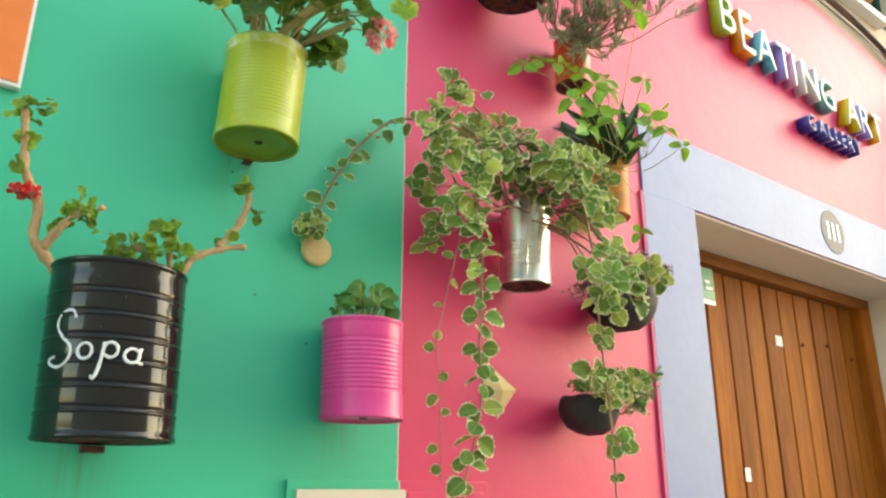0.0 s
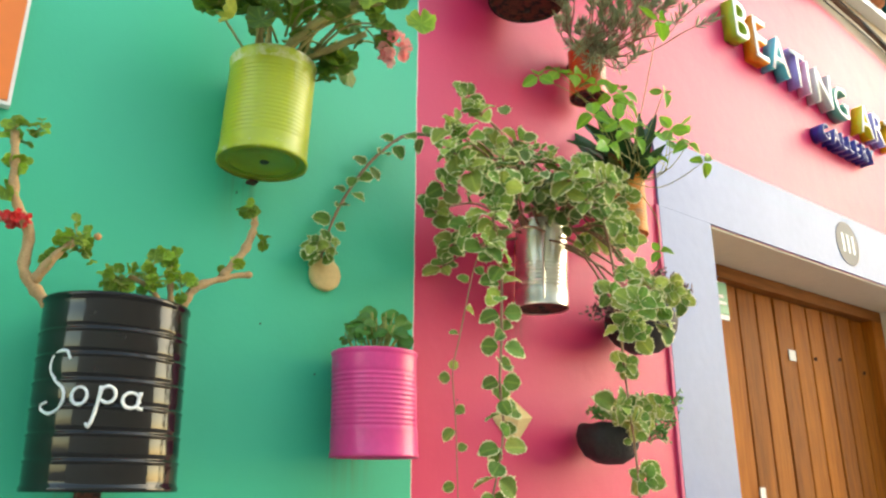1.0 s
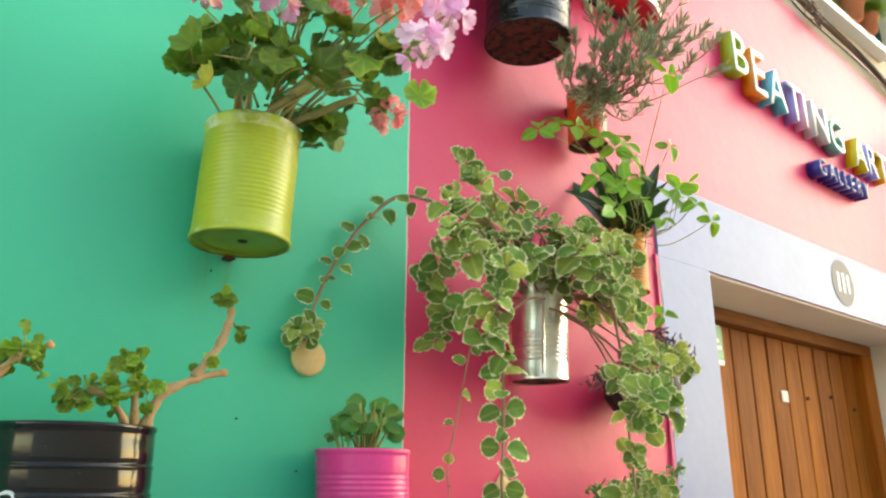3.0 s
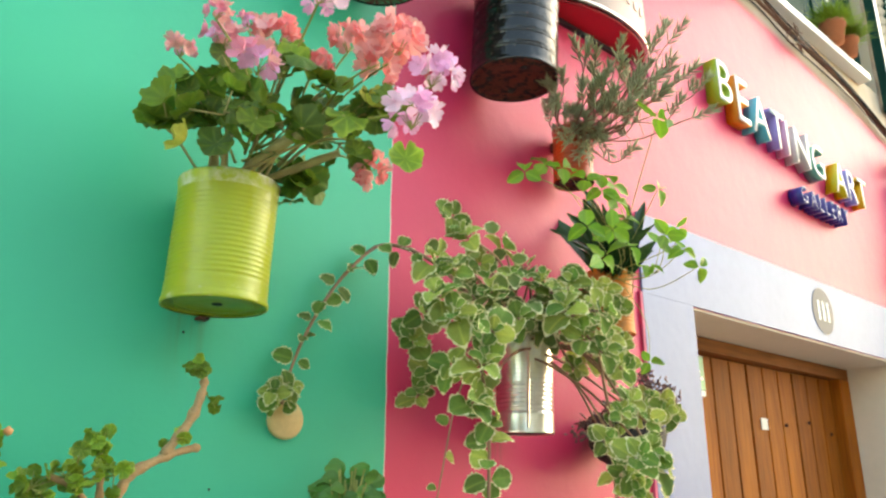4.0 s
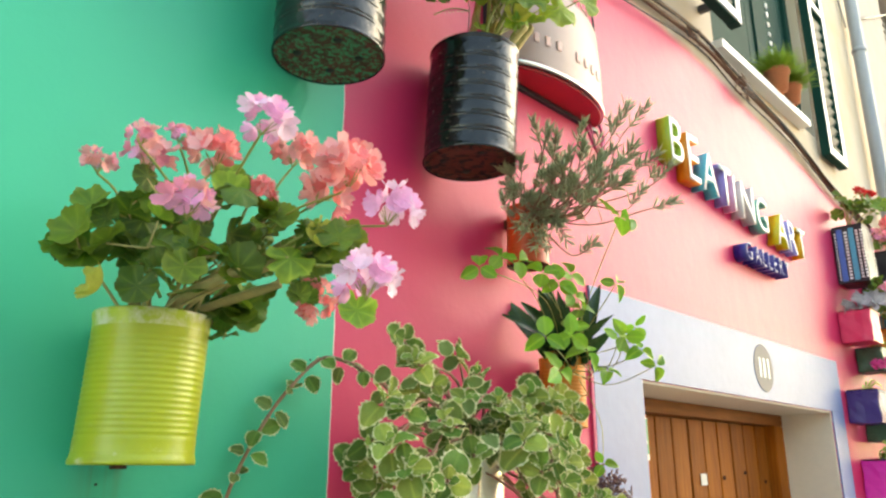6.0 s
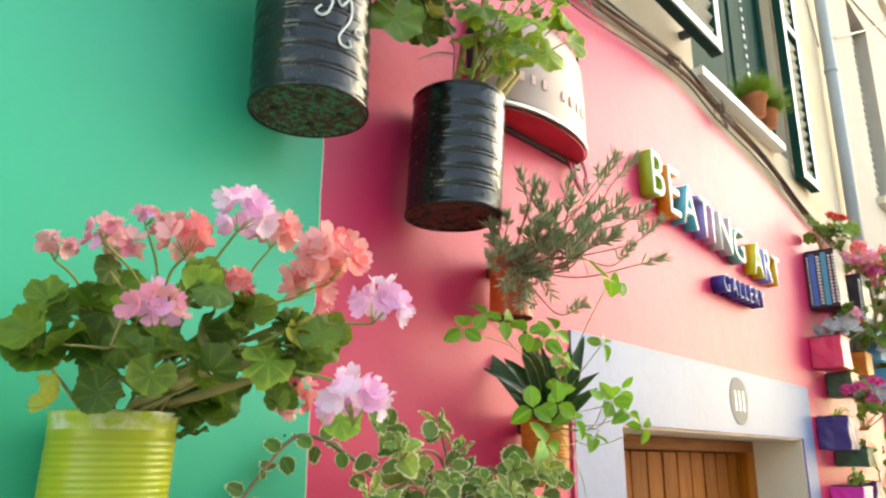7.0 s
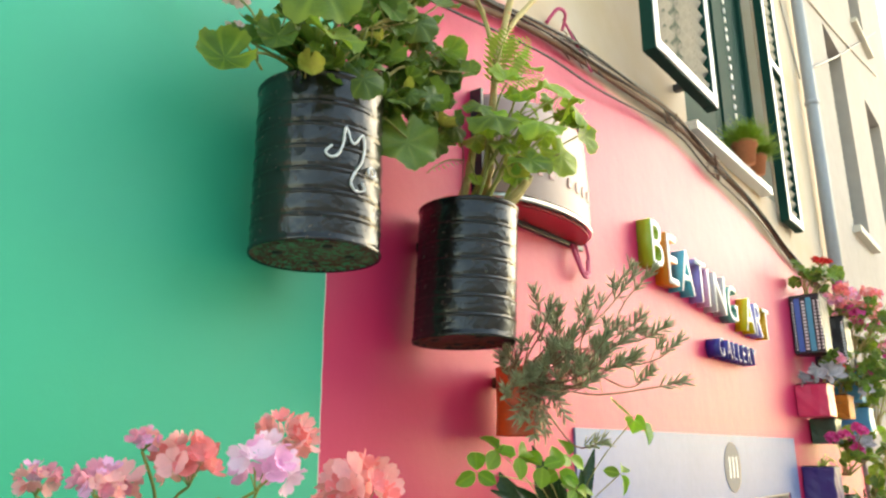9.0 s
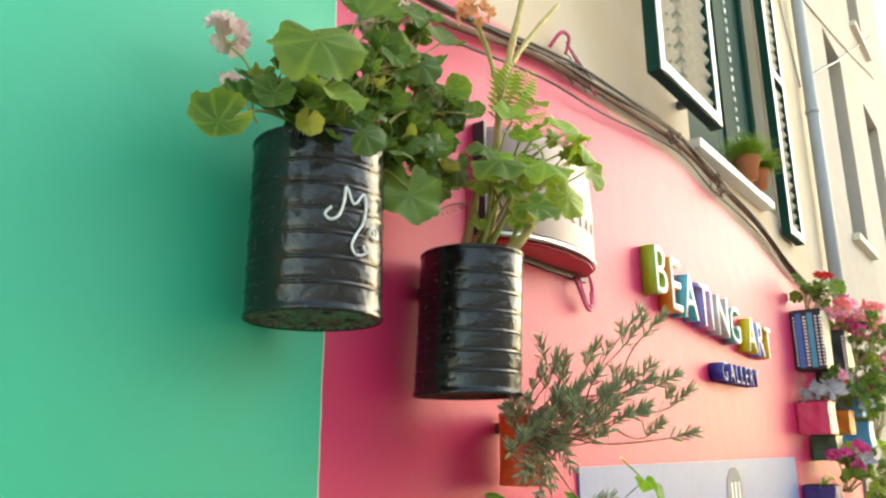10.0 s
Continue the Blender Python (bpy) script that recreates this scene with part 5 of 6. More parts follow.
for i, p in enumerate(PLEC):
    p = Vector(p)
    foot = Vector((0.325, -0.07, 1.96)) + Vector((rng.uniform(-1, 1), rng.uniform(-1, 1), 0)) * 0.035
    mid = foot.lerp(p, 0.5) + Vector((0, -0.01, 0.05)) + rand_dir(rng, 0.015)
    stalk = part("stem", tube(bmesh.new(), [foot, mid, p], (0.0032, 0.0022), 6, 0.15), M_TWIG, PL)
    rosette(stalk, rng, p, OUT + Vector((0, 0, 0.1)) + rand_dir(rng, 0.35), 7 if i not in (0, 13) else 5, rng.uniform(0.036, 0.050), PLEC_LEAVES)
for p in HANG:
    rosette(PL, rng, p, Vector((-0.35, -0.8, 0.15)) + rand_dir(rng, 0.3), 8, rng.uniform(0.036, 0.048), PLEC_LEAVES)


def trail(pts, step, size, r, both=True, meshes=PLEC_LEAVES):
    pts = [Vector(p) for p in pts]
    stalk = part("trailing_stem", tube(bmesh.new(), pts, r, 6, 0.1), M_TWIG, PL)
    run, k = 0.0, 0
    for a, b in zip(pts, pts[1:]):
        L = (b - a).length
        while run < L:
            p = a.lerp(b, run / L)
            side = (b - a).cross(Vector((-0.4, -0.85, 0.0))).normalized()
            turn = 1.0 if k % 2 else 0.25
            for s in ((-1, 1) if both else (1 if k % 2 else -1,)):
                d = side * s * turn + Vector((-0.3, -0.8, 0)) * (1.1 - turn) * s + Vector((0, 0, -0.15)) + rand_dir(rng, 0.22)
                leaf(stalk, rng.choice(meshes), posed(p + d.normalized() * 0.006, Vector((-0.35, -0.85, 0.35)) + rand_dir(rng, 0.35), d, size * rng.uniform(0.7, 1.2)))
            run += step * rng.uniform(0.8, 1.2)
            k += 1
        run -= L


trail([(0.01, -0.29, 1.93), (-0.029, -0.3, 1.878), (-0.001, -0.29, 1.782), (-0.003, -0.29, 1.641), (-0.018, -0.3, 1.547), (-0.012, -0.3, 1.469), (-0.022, -0.3, 1.41), (-0.04, -0.3, 1.35), (-0.065, -0.3, 1.27)], 0.031, 0.037, (0.0035, 0.002))
trail([(0.075, -0.17, 1.90), (0.054, -0.15, 1.822), (0.037, -0.15, 1.768), (0.008, -0.15, 1.653), (-0.009, -0.15, 1.583), (-0.002, -0.15, 1.485), (0.005, -0.15, 1.30)], 0.05, 0.024, (0.0018, 0.0012), False)
trail([(0.29, -0.3, 1.95), (0.322, -0.3, 1.80), (0.325, -0.3, 1.70), (0.334, -0.3, 1.57), (0.35, -0.3, 1.389), (0.349, -0.3, 1.25)], 0.15, 0.022, (0.0036, 0.0022))
trail([(0.08, -0.2, 1.99), (0.021, -0.19, 2.035), (-0.015, -0.13, 2.095), (-0.054, -0.045, 2.13), (-0.121, -0.035, 2.07), (-0.169, -0.032, 2.005), (-0.216, -0.032, 1.919), (-0.245, -0.035, 1.84), (-0.255, -0.04, 1.80)], 0.044, 0.032, (0.0042, 0.0026), True, PLECD_LEAVES + PLEC_LEAVES[:2])
for p in ((-0.275, -0.045, 1.815), (-0.25, -0.05, 1.825), (-0.26, -0.04, 1.80)):
    rosette(PL, rng, p, OUT + rand_dir(rng, 0.3), 7, 0.034, PLEC_LEAVES)
# foliage deeper inside, too dense to tell apart
inner = bmesh.new()
for k in range(230):
    p = rng.choice(PLEC)
    q = Vector((0.2, -0.16, 1.97)).lerp(Vector(p), rng.uniform(0.15, 0.95)) + rand_dir(rng, 0.022)
    q.y = min(q.y, -0.02)
    if q.z < 1.96 and 0.02 < q.x < 0.36:
        continue
    m = posed(q, OUT + rand_dir(rng, 0.6), rand_dir(rng, 1), rng.uniform(0.026, 0.042))
    src = rng.choice(PLECD_LEAVES)
    n0 = len(inner.verts)
    inner.from_mesh(src)
    inner.verts.ensure_lookup_table()
    for v in inner.verts[n0:]:
        v.co = m @ v.co
me = bpy.data.meshes.new("inner_leaves")
inner.to_mesh(me)
inner.free()
for mm in (M_PLECD, M_PLECM):
    me.materials.append(mm)
tagged(part("inner_leaves", me, None, PL), kind="stuff")

# ---- needle-leaved plant in the orange-red tin ----
RO = thing("needle_leaved_shrub", (0.548, -0.066, 2.55), "sprawling grey-green needle-leaved shrub in the orange-red tin", "plant", "plants in the can planters")
rng = random.Random(17)
ROS = [(0.381, -0.26, 2.673), (0.459, -0.306, 2.70), (0.609, -0.388, 2.768), (0.564, -0.364, 2.755), (0.615, -0.403, 2.643), (0.514, -0.344, 2.641), (0.32, -0.225, 2.59), (0.486, -0.329, 2.617),
       (0.562, -0.373, 2.635), (0.541, -0.366, 2.579), (0.64, -0.42, 2.526), (0.481, -0.329, 2.579), (0.399, -0.276, 2.583), (0.36, -0.252, 2.558), (0.448, -0.322, 2.401), (0.499, -0.2, 2.566),
       (0.388, -0.2, 2.529), (0.29, -0.2, 2.50), (0.44, -0.2, 2.501), (0.495, -0.2, 2.518), (0.453, -0.306, 2.644), (0.566, -0.385, 2.544), (0.524, -0.353, 2.608), (0.428, -0.297, 2.555),
       (0.506, -0.346, 2.564), (0.454, -0.316, 2.528), (0.306, -0.218, 2.521), (0.423, -0.289, 2.623)]
ROS_LOW = [(0.374, -0.19, 2.441), (0.408, -0.19, 2.408), (0.457, -0.19, 2.421), (0.35, -0.19, 2.446), (0.437, -0.19, 2.445), (0.538, -0.19, 2.455), (0.496, -0.19, 2.492)]
twig_mass, needle_mass = bmesh.new(), bmesh.new()


def needle(bm, at, d, l, w):
    """A slim four-sided leaflet."""
    d = Vector(d).normalized()
    a = d.orthogonal().normalized() * w
    b = d.cross(a).normalized() * w * 0.6
    r0 = [bm.verts.new(Vector(at) + q) for q in (a * 0.5, b * 0.5, -a * 0.5, -b * 0.5)]
    r1 = [bm.verts.new(Vector(at) + d * l * 0.55 + q) for q in (a, b, -a, -b)]
    e = bm.verts.new(Vector(at) + d * l)
    for i in range(4):
        j = (i + 1) % 4
        bm.faces.new((r0[i], r0[j], r1[j], r1[i]))
        bm.faces.new((r1[i], r1[j], e))


def sprig(root, tip, whorls, l, w=0.0027):
    """A shoot with whorls of narrow leaves that close into a tuft at its tip."""
    root, tip = Vector(root), Vector(tip)
    ax = (tip - root).normalized()
    s = ax.orthogonal().normalized()
    o = ax.cross(s)
    for k in range(whorls):
        t = (k + 0.5) / whorls
        p = root.lerp(tip, t)
        n = 4 if k < whorls - 2 else 7
        for j in range(n):
            q = k * 0.8 + j * 2 * math.pi / n + rng.uniform(-0.3, 0.3)
            d = ax * rng.uniform(0.55, 1.0) + (s * math.cos(q) + o * math.sin(q)) * (0.75 - 0.35 * t) + Vector((0, 0, 0.25)) + rand_dir(rng, 0.1)
            needle(needle_mass, p, d, l * rng.uniform(0.65, 1.15), w * rng.uniform(0.8, 1.25))


RO_FOOT = Vector((0.548, -0.066, 2.55))
for p in ROS + [(x + rng.uniform(-0.05, 0.05), y + rng.uniform(-0.03, 0.06), z + rng.uniform(-0.035, 0.035)) for x, y, z in ROS[::2] if z > 2.54]:
    p = Vector(p)
    foot = RO_FOOT + Vector((rng.uniform(-1, 1), rng.uniform(-1, 1), 0)) * 0.03
    bend = foot.lerp(p, 0.45) + Vector((0, 0, -0.03)) + rand_dir(rng, 0.02)
    neck = foot.lerp(p, 0.78) + Vector((0, 0, -0.022)) + rand_dir(rng, 0.01)
    part("twig", tube(bmesh.new(), [foot, bend, neck, p], (0.0022, 0.0011), 6, 0.2), M_TWIG, RO)
    sprig(neck.lerp(p, 0.25), p, 4, 0.034, 0.0033)
    for k in range(2):
        q0 = bend.lerp(neck, rng.uniform(-0.4, 1.1))
        q1 = q0 + Vector((rng.uniform(-0.035, 0.035), rng.uniform(-0.035, 0.02), rng.uniform(0.015, 0.06)))
        tube(twig_mass, [q0, q0.lerp(q1, 0.5) + rand_dir(rng, 0.004), q1], (0.0010, 0.0007), 4)
        sprig(q0.lerp(q1, 0.45), q1, 2, 0.030, 0.0031)
for p in ROS_LOW:
    p = Vector(p)
    foot = RO_FOOT + Vector((rng.uniform(-1, 0), rng.uniform(-1, 0), 0)) * 0.035
    lip = Vector((foot.x - 0.02, -0.14, 2.575)).lerp(p, 0.25)
    part("twig", tube(bmesh.new(), [foot, lip, p + Vector((0, 0, 0.01))], (0.0018, 0.001), 6, 0.15), M_TWIG, RO)
    sprig(lip.lerp(p, 0.15), p, 6, 0.032, 0.0032)
tagged(part("twig_mass", twig_mass, M_TWIG, RO), kind="stuff")
tagged(part("needle_mass", needle_mass, M_NEEDLE, RO), kind="stuff")

# ---- strap leaves and bright three-part leaves in the orange-brown tin ----
IV = thing("strap_leaf_plant", (0.667, -0.07, 2.18), "dark strap leaves with bright three-part creeper leaves in a tin", "plant", "plants in the can planters")
rng = random.Random(23)
STRAP_TIPS = [(0.595, -0.24, 2.334), (0.52, -0.16, 2.35), (0.462, -0.09, 2.355), (0.60, -0.25, 2.31), (0.44, -0.16, 2.30), (0.42, -0.22, 2.27), (0.64, -0.2, 2.33), (0.47, -0.24, 2.25), (0.66, -0.14, 2.35), (0.73, -0.2, 2.27), (0.70, -0.27, 2.24), (0.50, -0.12, 2.34)]
for k in range(30):
    foot = Vector((0.655, -0.085, 2.175)) + rand_dir(rng, 0.014)
    a, b = Vector(STRAP_TIPS[k % 12]), Vector(rng.choice(STRAP_TIPS))
    d = a.lerp(b, rng.uniform(0, 0.45)) - foot + rand_dir(rng, 0.012)
    face = Vector((-0.6, -0.75, 0.1)) + rand_dir(rng, 0.4)
    leaf(IV, rng.choice(STRAP_LEAVES), posed(foot, face - d * (face.dot(d) / d.length_squared), d, d.length * rng.uniform(0.5, 0.88)))
TRI = [((0.285, -0.3, 2.182), 0.046), ((0.327, -0.3, 2.119), 0.05), ((0.531, -0.2, 2.373), 0.04), ((0.564, -0.3, 2.339), 0.036), ((0.533, -0.33, 2.21), 0.042), ((0.665, -0.33, 2.160), 0.034), ((0.504, -0.3, 2.135), 0.034),
       ((0.263, -0.15, 2.346), 0.046), ((0.335, -0.15, 2.385), 0.045), ((0.373, -0.3, 2.196), 0.05), ((0.432, -0.3, 2.168), 0.045), ((0.626, -0.2, 1.945), 0.03), ((0.427, -0.4, 2.441), 0.062), ((0.42, -0.2, 2.355), 0.048), ((0.48, -0.2, 2.345), 0.046), ((0.36, -0.18, 2.375), 0.048), ((0.585, -0.33, 2.237), 0.04), ((0.60, -0.33, 2.19), 0.036)]
TRI += [((0.54 + rng.uniform(-0.09, 0.10), -0.24 + rng.uniform(-0.05, 0.06), 2.24 + rng.uniform(-0.05, 0.07)), 0.040) for k in range(4)]
for p, s in TRI:
    p = Vector(p)
    foot = Vector((0.65, -0.09, 2.18)) + rand_dir(rng, 0.02)
    mid = foot.lerp(p, 0.5) + Vector((0.03, -0.02, -0.02 if p.z < 2.3 else 0.02)) + rand_dir(rng, 0.02)
    vine = part("vine", tube(bmesh.new(), [foot, mid, p], (0.0012, 0.0009), 5), M_STEMG, IV)
    base = rng.uniform(0, 6)
    nrm = OUT + Vector((0, 0, 0.15)) + rand_dir(rng, 0.35)
    a = nrm.orthogonal().normalized()
    b = nrm.normalized().cross(a)
    for k in range(3):
        q = base + k * 2.1
        d = a * math.cos(q) + b * math.sin(q)
        leaf(vine, rng.choice(BRIGHT_LEAVES), posed(p + d * 0.003, nrm + d * 0.1 + rand_dir(rng, 0.15), d, s * rng.uniform(0.85, 1.15)))

# ---- small-leaved plants in the shell pots ----
for i, (x, z, r, tips) in enumerate(((0.663, 1.795, 0.094, [(0.792, -0.12, 1.92), (0.85, -0.12, 1.882), (0.5, -0.1, 1.808), (0.769, -0.1, 1.93), (0.455, -0.1, 1.77), (0.85, -0.1, 1.915), (0.72, -0.13, 1.90), (0.56, -0.12, 1.83), (0.62, -0.14, 1.86), (0.80, -0.15, 1.87)]),
                                    (0.534, 1.49, 0.083, [(0.70, -0.1, 1.545), (0.80, -0.1, 1.60), (0.46, -0.1, 1.539), (0.66, -0.1, 1.58), (0.651, -0.15, 1.49), (0.60, -0.12, 1.57), (0.72, -0.13, 1.54)]))):
    t = thing("small_leaved_plant", (x, -r, z), "small purple-brown leaved plant in the dark shell pot", "plant", "plants in the shell pots")
    rng = random.Random(40 + i)
    tw, lf = bmesh.new(), bmesh.new()
    for p in tips:
        p = Vector(p)
        foot = Vector((x, -r, z)) + rand_dir(rng, 0.02)
        mid = foot.lerp(p, 0.55) + rand_dir(rng, 0.012)
        tube(tw, [foot, mid, p], (0.0015, 0.0009), 5)
        for k in range(64):
            q = mid.lerp(p, rng.random() ** 0.8) + rand_dir(rng, 0.009)
            needle(lf, q, rand_dir(rng, 1) + Vector((0, 0, 0.4)), rng.uniform(0.012, 0.021), 0.0038)
    tagged(part("twig_mass", tw, M_TWIG, t), kind="stuff")
    tagged(part("leaflet_mass", lf, M_SEDUM if i == 0 else M_SUCC, t), kind="stuff")
    for p in tips[:6]:
        q = Vector((x, -r * 1.25, z)).lerp(Vector(p), 0.35) + Vector((-0.02, -0.03, 0.02))
        rosette(t, rng, q, OUT + rand_dir(rng, 0.4), 8, 0.040, PLEC_LEAVES)


# ---- fixings on the wall ----
t = thing("wood_slice", (-0.227, -0.008, 1.78), "pale round slice of wood on the green wall", "wood slice")
bm = lathe(bmesh.new(), [(0, 0.014), (0.030, 0.014), (0.034, 0.010), (0.034, 0.0), (0, 0.0)], 26)
k = part("slice", bm, M_OCHRE, t)
k.matrix_basis = pose(-0.227, -0.0008, 1.777, 90)
t = thing("pale_diamond", (0.283, -0.006, 1.515), "pale folded diamond-shaped piece on the pink wall", "ornament")
bm = bmesh.new()
v = [bm.verts.new(p) for p in ((0.262, -0.002, 1.578), (0.345, -0.004, 1.525), (0.284, -0.002, 1.45), (0.222, -0.002, 1.515), (0.285, -0.022, 1.518))]
for a, b in ((0, 1), (1, 2), (2, 3), (3, 0)):
    bm.faces.new((v[a], v[b], v[4]))
bm.faces.new(v[:4])
part("diamond", bm, M_OCHRE, t)

# cable bundle along the top of the paint
rng = random.Random(3)
CABLE = [(-1.2, 3.44), (-0.4, 3.43), (0.215, 3.461), (0.758, 3.568), (1.108, 3.608), (1.778, 3.664), (2.214, 3.623), (2.845, 3.563), (3.532, 3.423), (4.4, 3.33)]
for i, (mat, r, dy, dz, lab) in enumerate(((M_CABLE, 0.009, -0.020, 0.0, "thick weathered brown cable along the wall"), (M_CABLE, 0.007, -0.030, 0.018, "weathered brown cable along the wall"),
                                          (M_CABLEB, 0.0045, -0.034, 0.032, "thin black cable along the wall"), (M_CABLEB, 0.0035, -0.022, -0.022, "thin black sagging cable on the wall"),
                                          (M_CABLEW, 0.005, -0.016, 0.045, "grey cable along the wall"), (M_CABLEB, 0.003, -0.040, 0.012, "thin black cable along the wall"))):
    t = thing("wall_cable", (1.1, dy, 3.6 + dz), lab, "cable", "cables along the wall")
    pts = []
    for x, z in CABLE:
        sag = rng.uniform(-0.014, 0.014) if i else 0
        pts.append((x + rng.uniform(-0.05, 0.05), dy + rng.uniform(-0.006, 0.0), z + dz * (0.4 if x > 2.4 else 1.0) + sag - (0.03 if i == 3 else 0)))
    part("cable_run", tube(bmesh.new(), pts, (r, r), 8), mat, t, smooth=True)
for j, (p, n) in enumerate((((2.25, -0.03, 3.60), 7), ((1.75, -0.03, 3.65), 4), ((0.95, -0.03, 3.60), 3))):
    t = thing("cable_tangle", p, "tangle of loose thin wire ends at the cable bundle", "wire", "loose wires")
    for k in range(n):
        q = [Vector(p) + Vector((rng.uniform(-0.10, 0.10), rng.uniform(-0.03, 0.01), rng.uniform(-0.045, 0.05))) for _ in range(4)]
        part("wire", tube(bmesh.new(), q, (0.0028, 0.002), 5), rng.choice((M_CABLEB, M_CABLE)), t)
# hook with pink painted cord
t = thing("cord_hook", (0.95, -0.02, 3.60), "pink painted hook and cord below the cables", "hook")
part("hook", tube(bmesh.new(), [(0.86, -0.005, 3.66), (0.87, -0.04, 3.70), (0.91, -0.045, 3.70), (0.93, -0.02, 3.66)], (0.006, 0.005), 8), M_PINKCORD, t, smooth=True)
part("cord", tube(bmesh.new(), [(0.93, -0.03, 3.69), (1.02, -0.03, 3.63), (1.10, -0.03, 3.585)], (0.004, 0.004), 7), M_PINKCORD, t, smooth=True)
part("wire", tube(bmesh.new(), [(0.93, -0.025, 3.70), (1.05, -0.03, 3.64), (1.18, -0.03, 3.60)], (0.003, 0.003), 6), M_CABLEB, t, smooth=True)

# ---- alarm siren box ----
AL = thing("alarm_siren", (0.72, -0.05, 3.0), "half-round white alarm siren box with a red underside", "alarm box")


def half_round(z0, z1, s0, s1, inset=0.0, n=24):
    """A shell standing out of the wall: half an ellipse in plan, narrower at its top."""
    bm = bmesh.new()
    rows = []
    for z, s in ((z0, s0), (z0 + (z1 - z0) * 0.5, (s0 * 0.55 + s1 * 0.45) * 1.02), (z1 - 0.02, s1), (z1, s1 * 0.94)):
        rows.append([bm.verts.new((0.735 - (0.265 - inset) * s * math.cos(math.pi * i / n), -0.001 - (0.115 - inset) * s * math.sin(math.pi * i / n), z)) for i in range(n + 1)])
    for a, b in zip(rows, rows[1:]):
        for i in range(n):
            bm.faces.new((a[i], a[i + 1], b[i + 1], b[i])).smooth = True
    bm.faces.new(rows[-1])
    return bm, rows


bm, rows = half_round(2.998, 3.27, 1.0, 0.96)
part("siren_cover", bm, M_ALARM, AL)
bm, rows = half_round(2.984, 3.001, 1.006, 1.006)
bm.faces.new(rows[0])
part("siren_rim", bm, M_STEEL, AL)
bm, rows = half_round(2.972, 2.990, 0.97, 0.97, 0.006)
bm.faces.new(rows[0])
part("siren_underside", bm, M_REDPL, AL)
bm = bmesh.new()
box(bm, (0.462, -0.035, 2.985), (0.474, -0.001, 3.27), 0.002)
part("side_edge", bm, M_BLACKPL, AL)
bm = bmesh.new()
box(bm, (0.47, -0.014, 2.958), (1.005, -0.0008, 2.972), 0.002)
part("back_plate", bm, M_BLACKPL, AL)
for j in range(7):      # a line of print round the cover
    a = math.pi * (0.30 + 0.055 * j + (0.05 if j > 2 else 0))
    bm = bmesh.new()
    box(bm, (-0.008, -0.0012, -0.014), (0.008, 0.0008, 0.014))
    k = part("print_bar", bm, M_PALE, AL)
    k.matrix_basis = Matrix.Translation((0.735 - 0.266 * math.cos(a), -0.002 - 0.116 * math.sin(a), 3.075)) @ pose(0, 0, 0, 0, 0, -90 + math.degrees(math.atan2(0.115 * math.cos(a) * 0 + 0.265 * math.sin(a), 0.115 * math.cos(a) + 1e-6)))
t = thing("siren_cord", (0.98, -0.02, 2.95), "pink painted cable loop below the alarm siren", "cable")
part("cord_loop", tube(bmesh.new(), [(0.93, -0.015, 2.965), (0.935, -0.03, 2.91), (0.97, -0.03, 2.875), (1.01, -0.025, 2.89), (1.02, -0.02, 2.95), (1.01, -0.015, 2.99)], (0.006, 0.005), 8), M_PINKCORD, t, smooth=True)
part("cord_loop", tube(bmesh.new(), [(0.945, -0.02, 2.965), (0.955, -0.03, 2.90), (0.99, -0.03, 2.885), (1.012, -0.02, 2.93)], (0.005, 0.005), 8), M_PINKCORD, t, smooth=True)
part("black_lead", tube(bmesh.new(), [(1.01, -0.015, 2.98), (1.025, -0.02, 3.05), (1.02, -0.02, 3.14), (1.01, -0.015, 3.40)], (0.005, 0.004), 7), M_CABLEB, t, smooth=True)
# dry grass behind the siren
t = thing("grass_tuft", (0.72, -0.06, 3.27), "tuft of thin pale green blades on top of the siren", "plant")
bm = bmesh.new()
for k in range(70):
    p = Vector((0.78 + rng.uniform(-0.10, 0.10), -0.06 + rng.uniform(-0.03, 0.03), 3.265))
    d = Vector((rng.gauss(0, 0.5), rng.gauss(-0.2, 0.4), 1))
    needle(bm, p, d, rng.uniform(0.05, 0.10), 0.0022)
tagged(part("blades", bm, M_NEEDLE, t), kind="stuff")


# ---- upper window ----
WIN = thing("window_1", (2.7, 0.1, WZ0), "tall window with dark green louvred shutters above the sign", "window", kind="structure")
bm = bmesh.new()
box(bm, (WX0 - 0.05, -0.06, WZ0 - 0.04), (3.10, 0.0, WZ0), 0.004)
box(bm, (WX0 + 0.002, 0.0005, WZ0 - 0.01), (WX1 - 0.002, 0.10, WZ0), 0.002)
part("window_sill", bm, M_WHITE, WIN, "white marble sill slab")
for x in (WX0 + 0.001, WX1 - 0.061):
    bm = bmesh.new()
    box(bm, (x, 0.05, WZ0 + 0.001), (x + 0.06, 0.12, WZ1 - 0.001), 0.004)
    part("window_frame", bm, M_SHUTTER, WIN)
for x0, x1 in ((WX0 + 0.062, 2.70), (2.702, WX1 - 0.062)):
    bm = bmesh.new()
    box(bm, (x0, 0.07, WZ0 + 0.002), (x1, 0.11, WZ1 - 0.002), 0.006)
    box(bm, (x0 + 0.09, 0.058, WZ0 + 0.10), (x1 - 0.09, 0.0695, WZ1 - 0.12), 0.005)
    part("inner_shutter", bm, M_SHUTTER, WIN)
# white bars draw the light that shows in a dotted line on the shutter
for k in range(30):
    bm = bmesh.new()
    box(bm, (2.985, 0.050, WZ0 + 0.10 + 0.06 * k), (3.005, 0.0565, WZ0 + 0.10 + 0.06 * k + rng.uniform(0.018, 0.036)))
    part("light_slit", bm, M_WHITE, WIN)


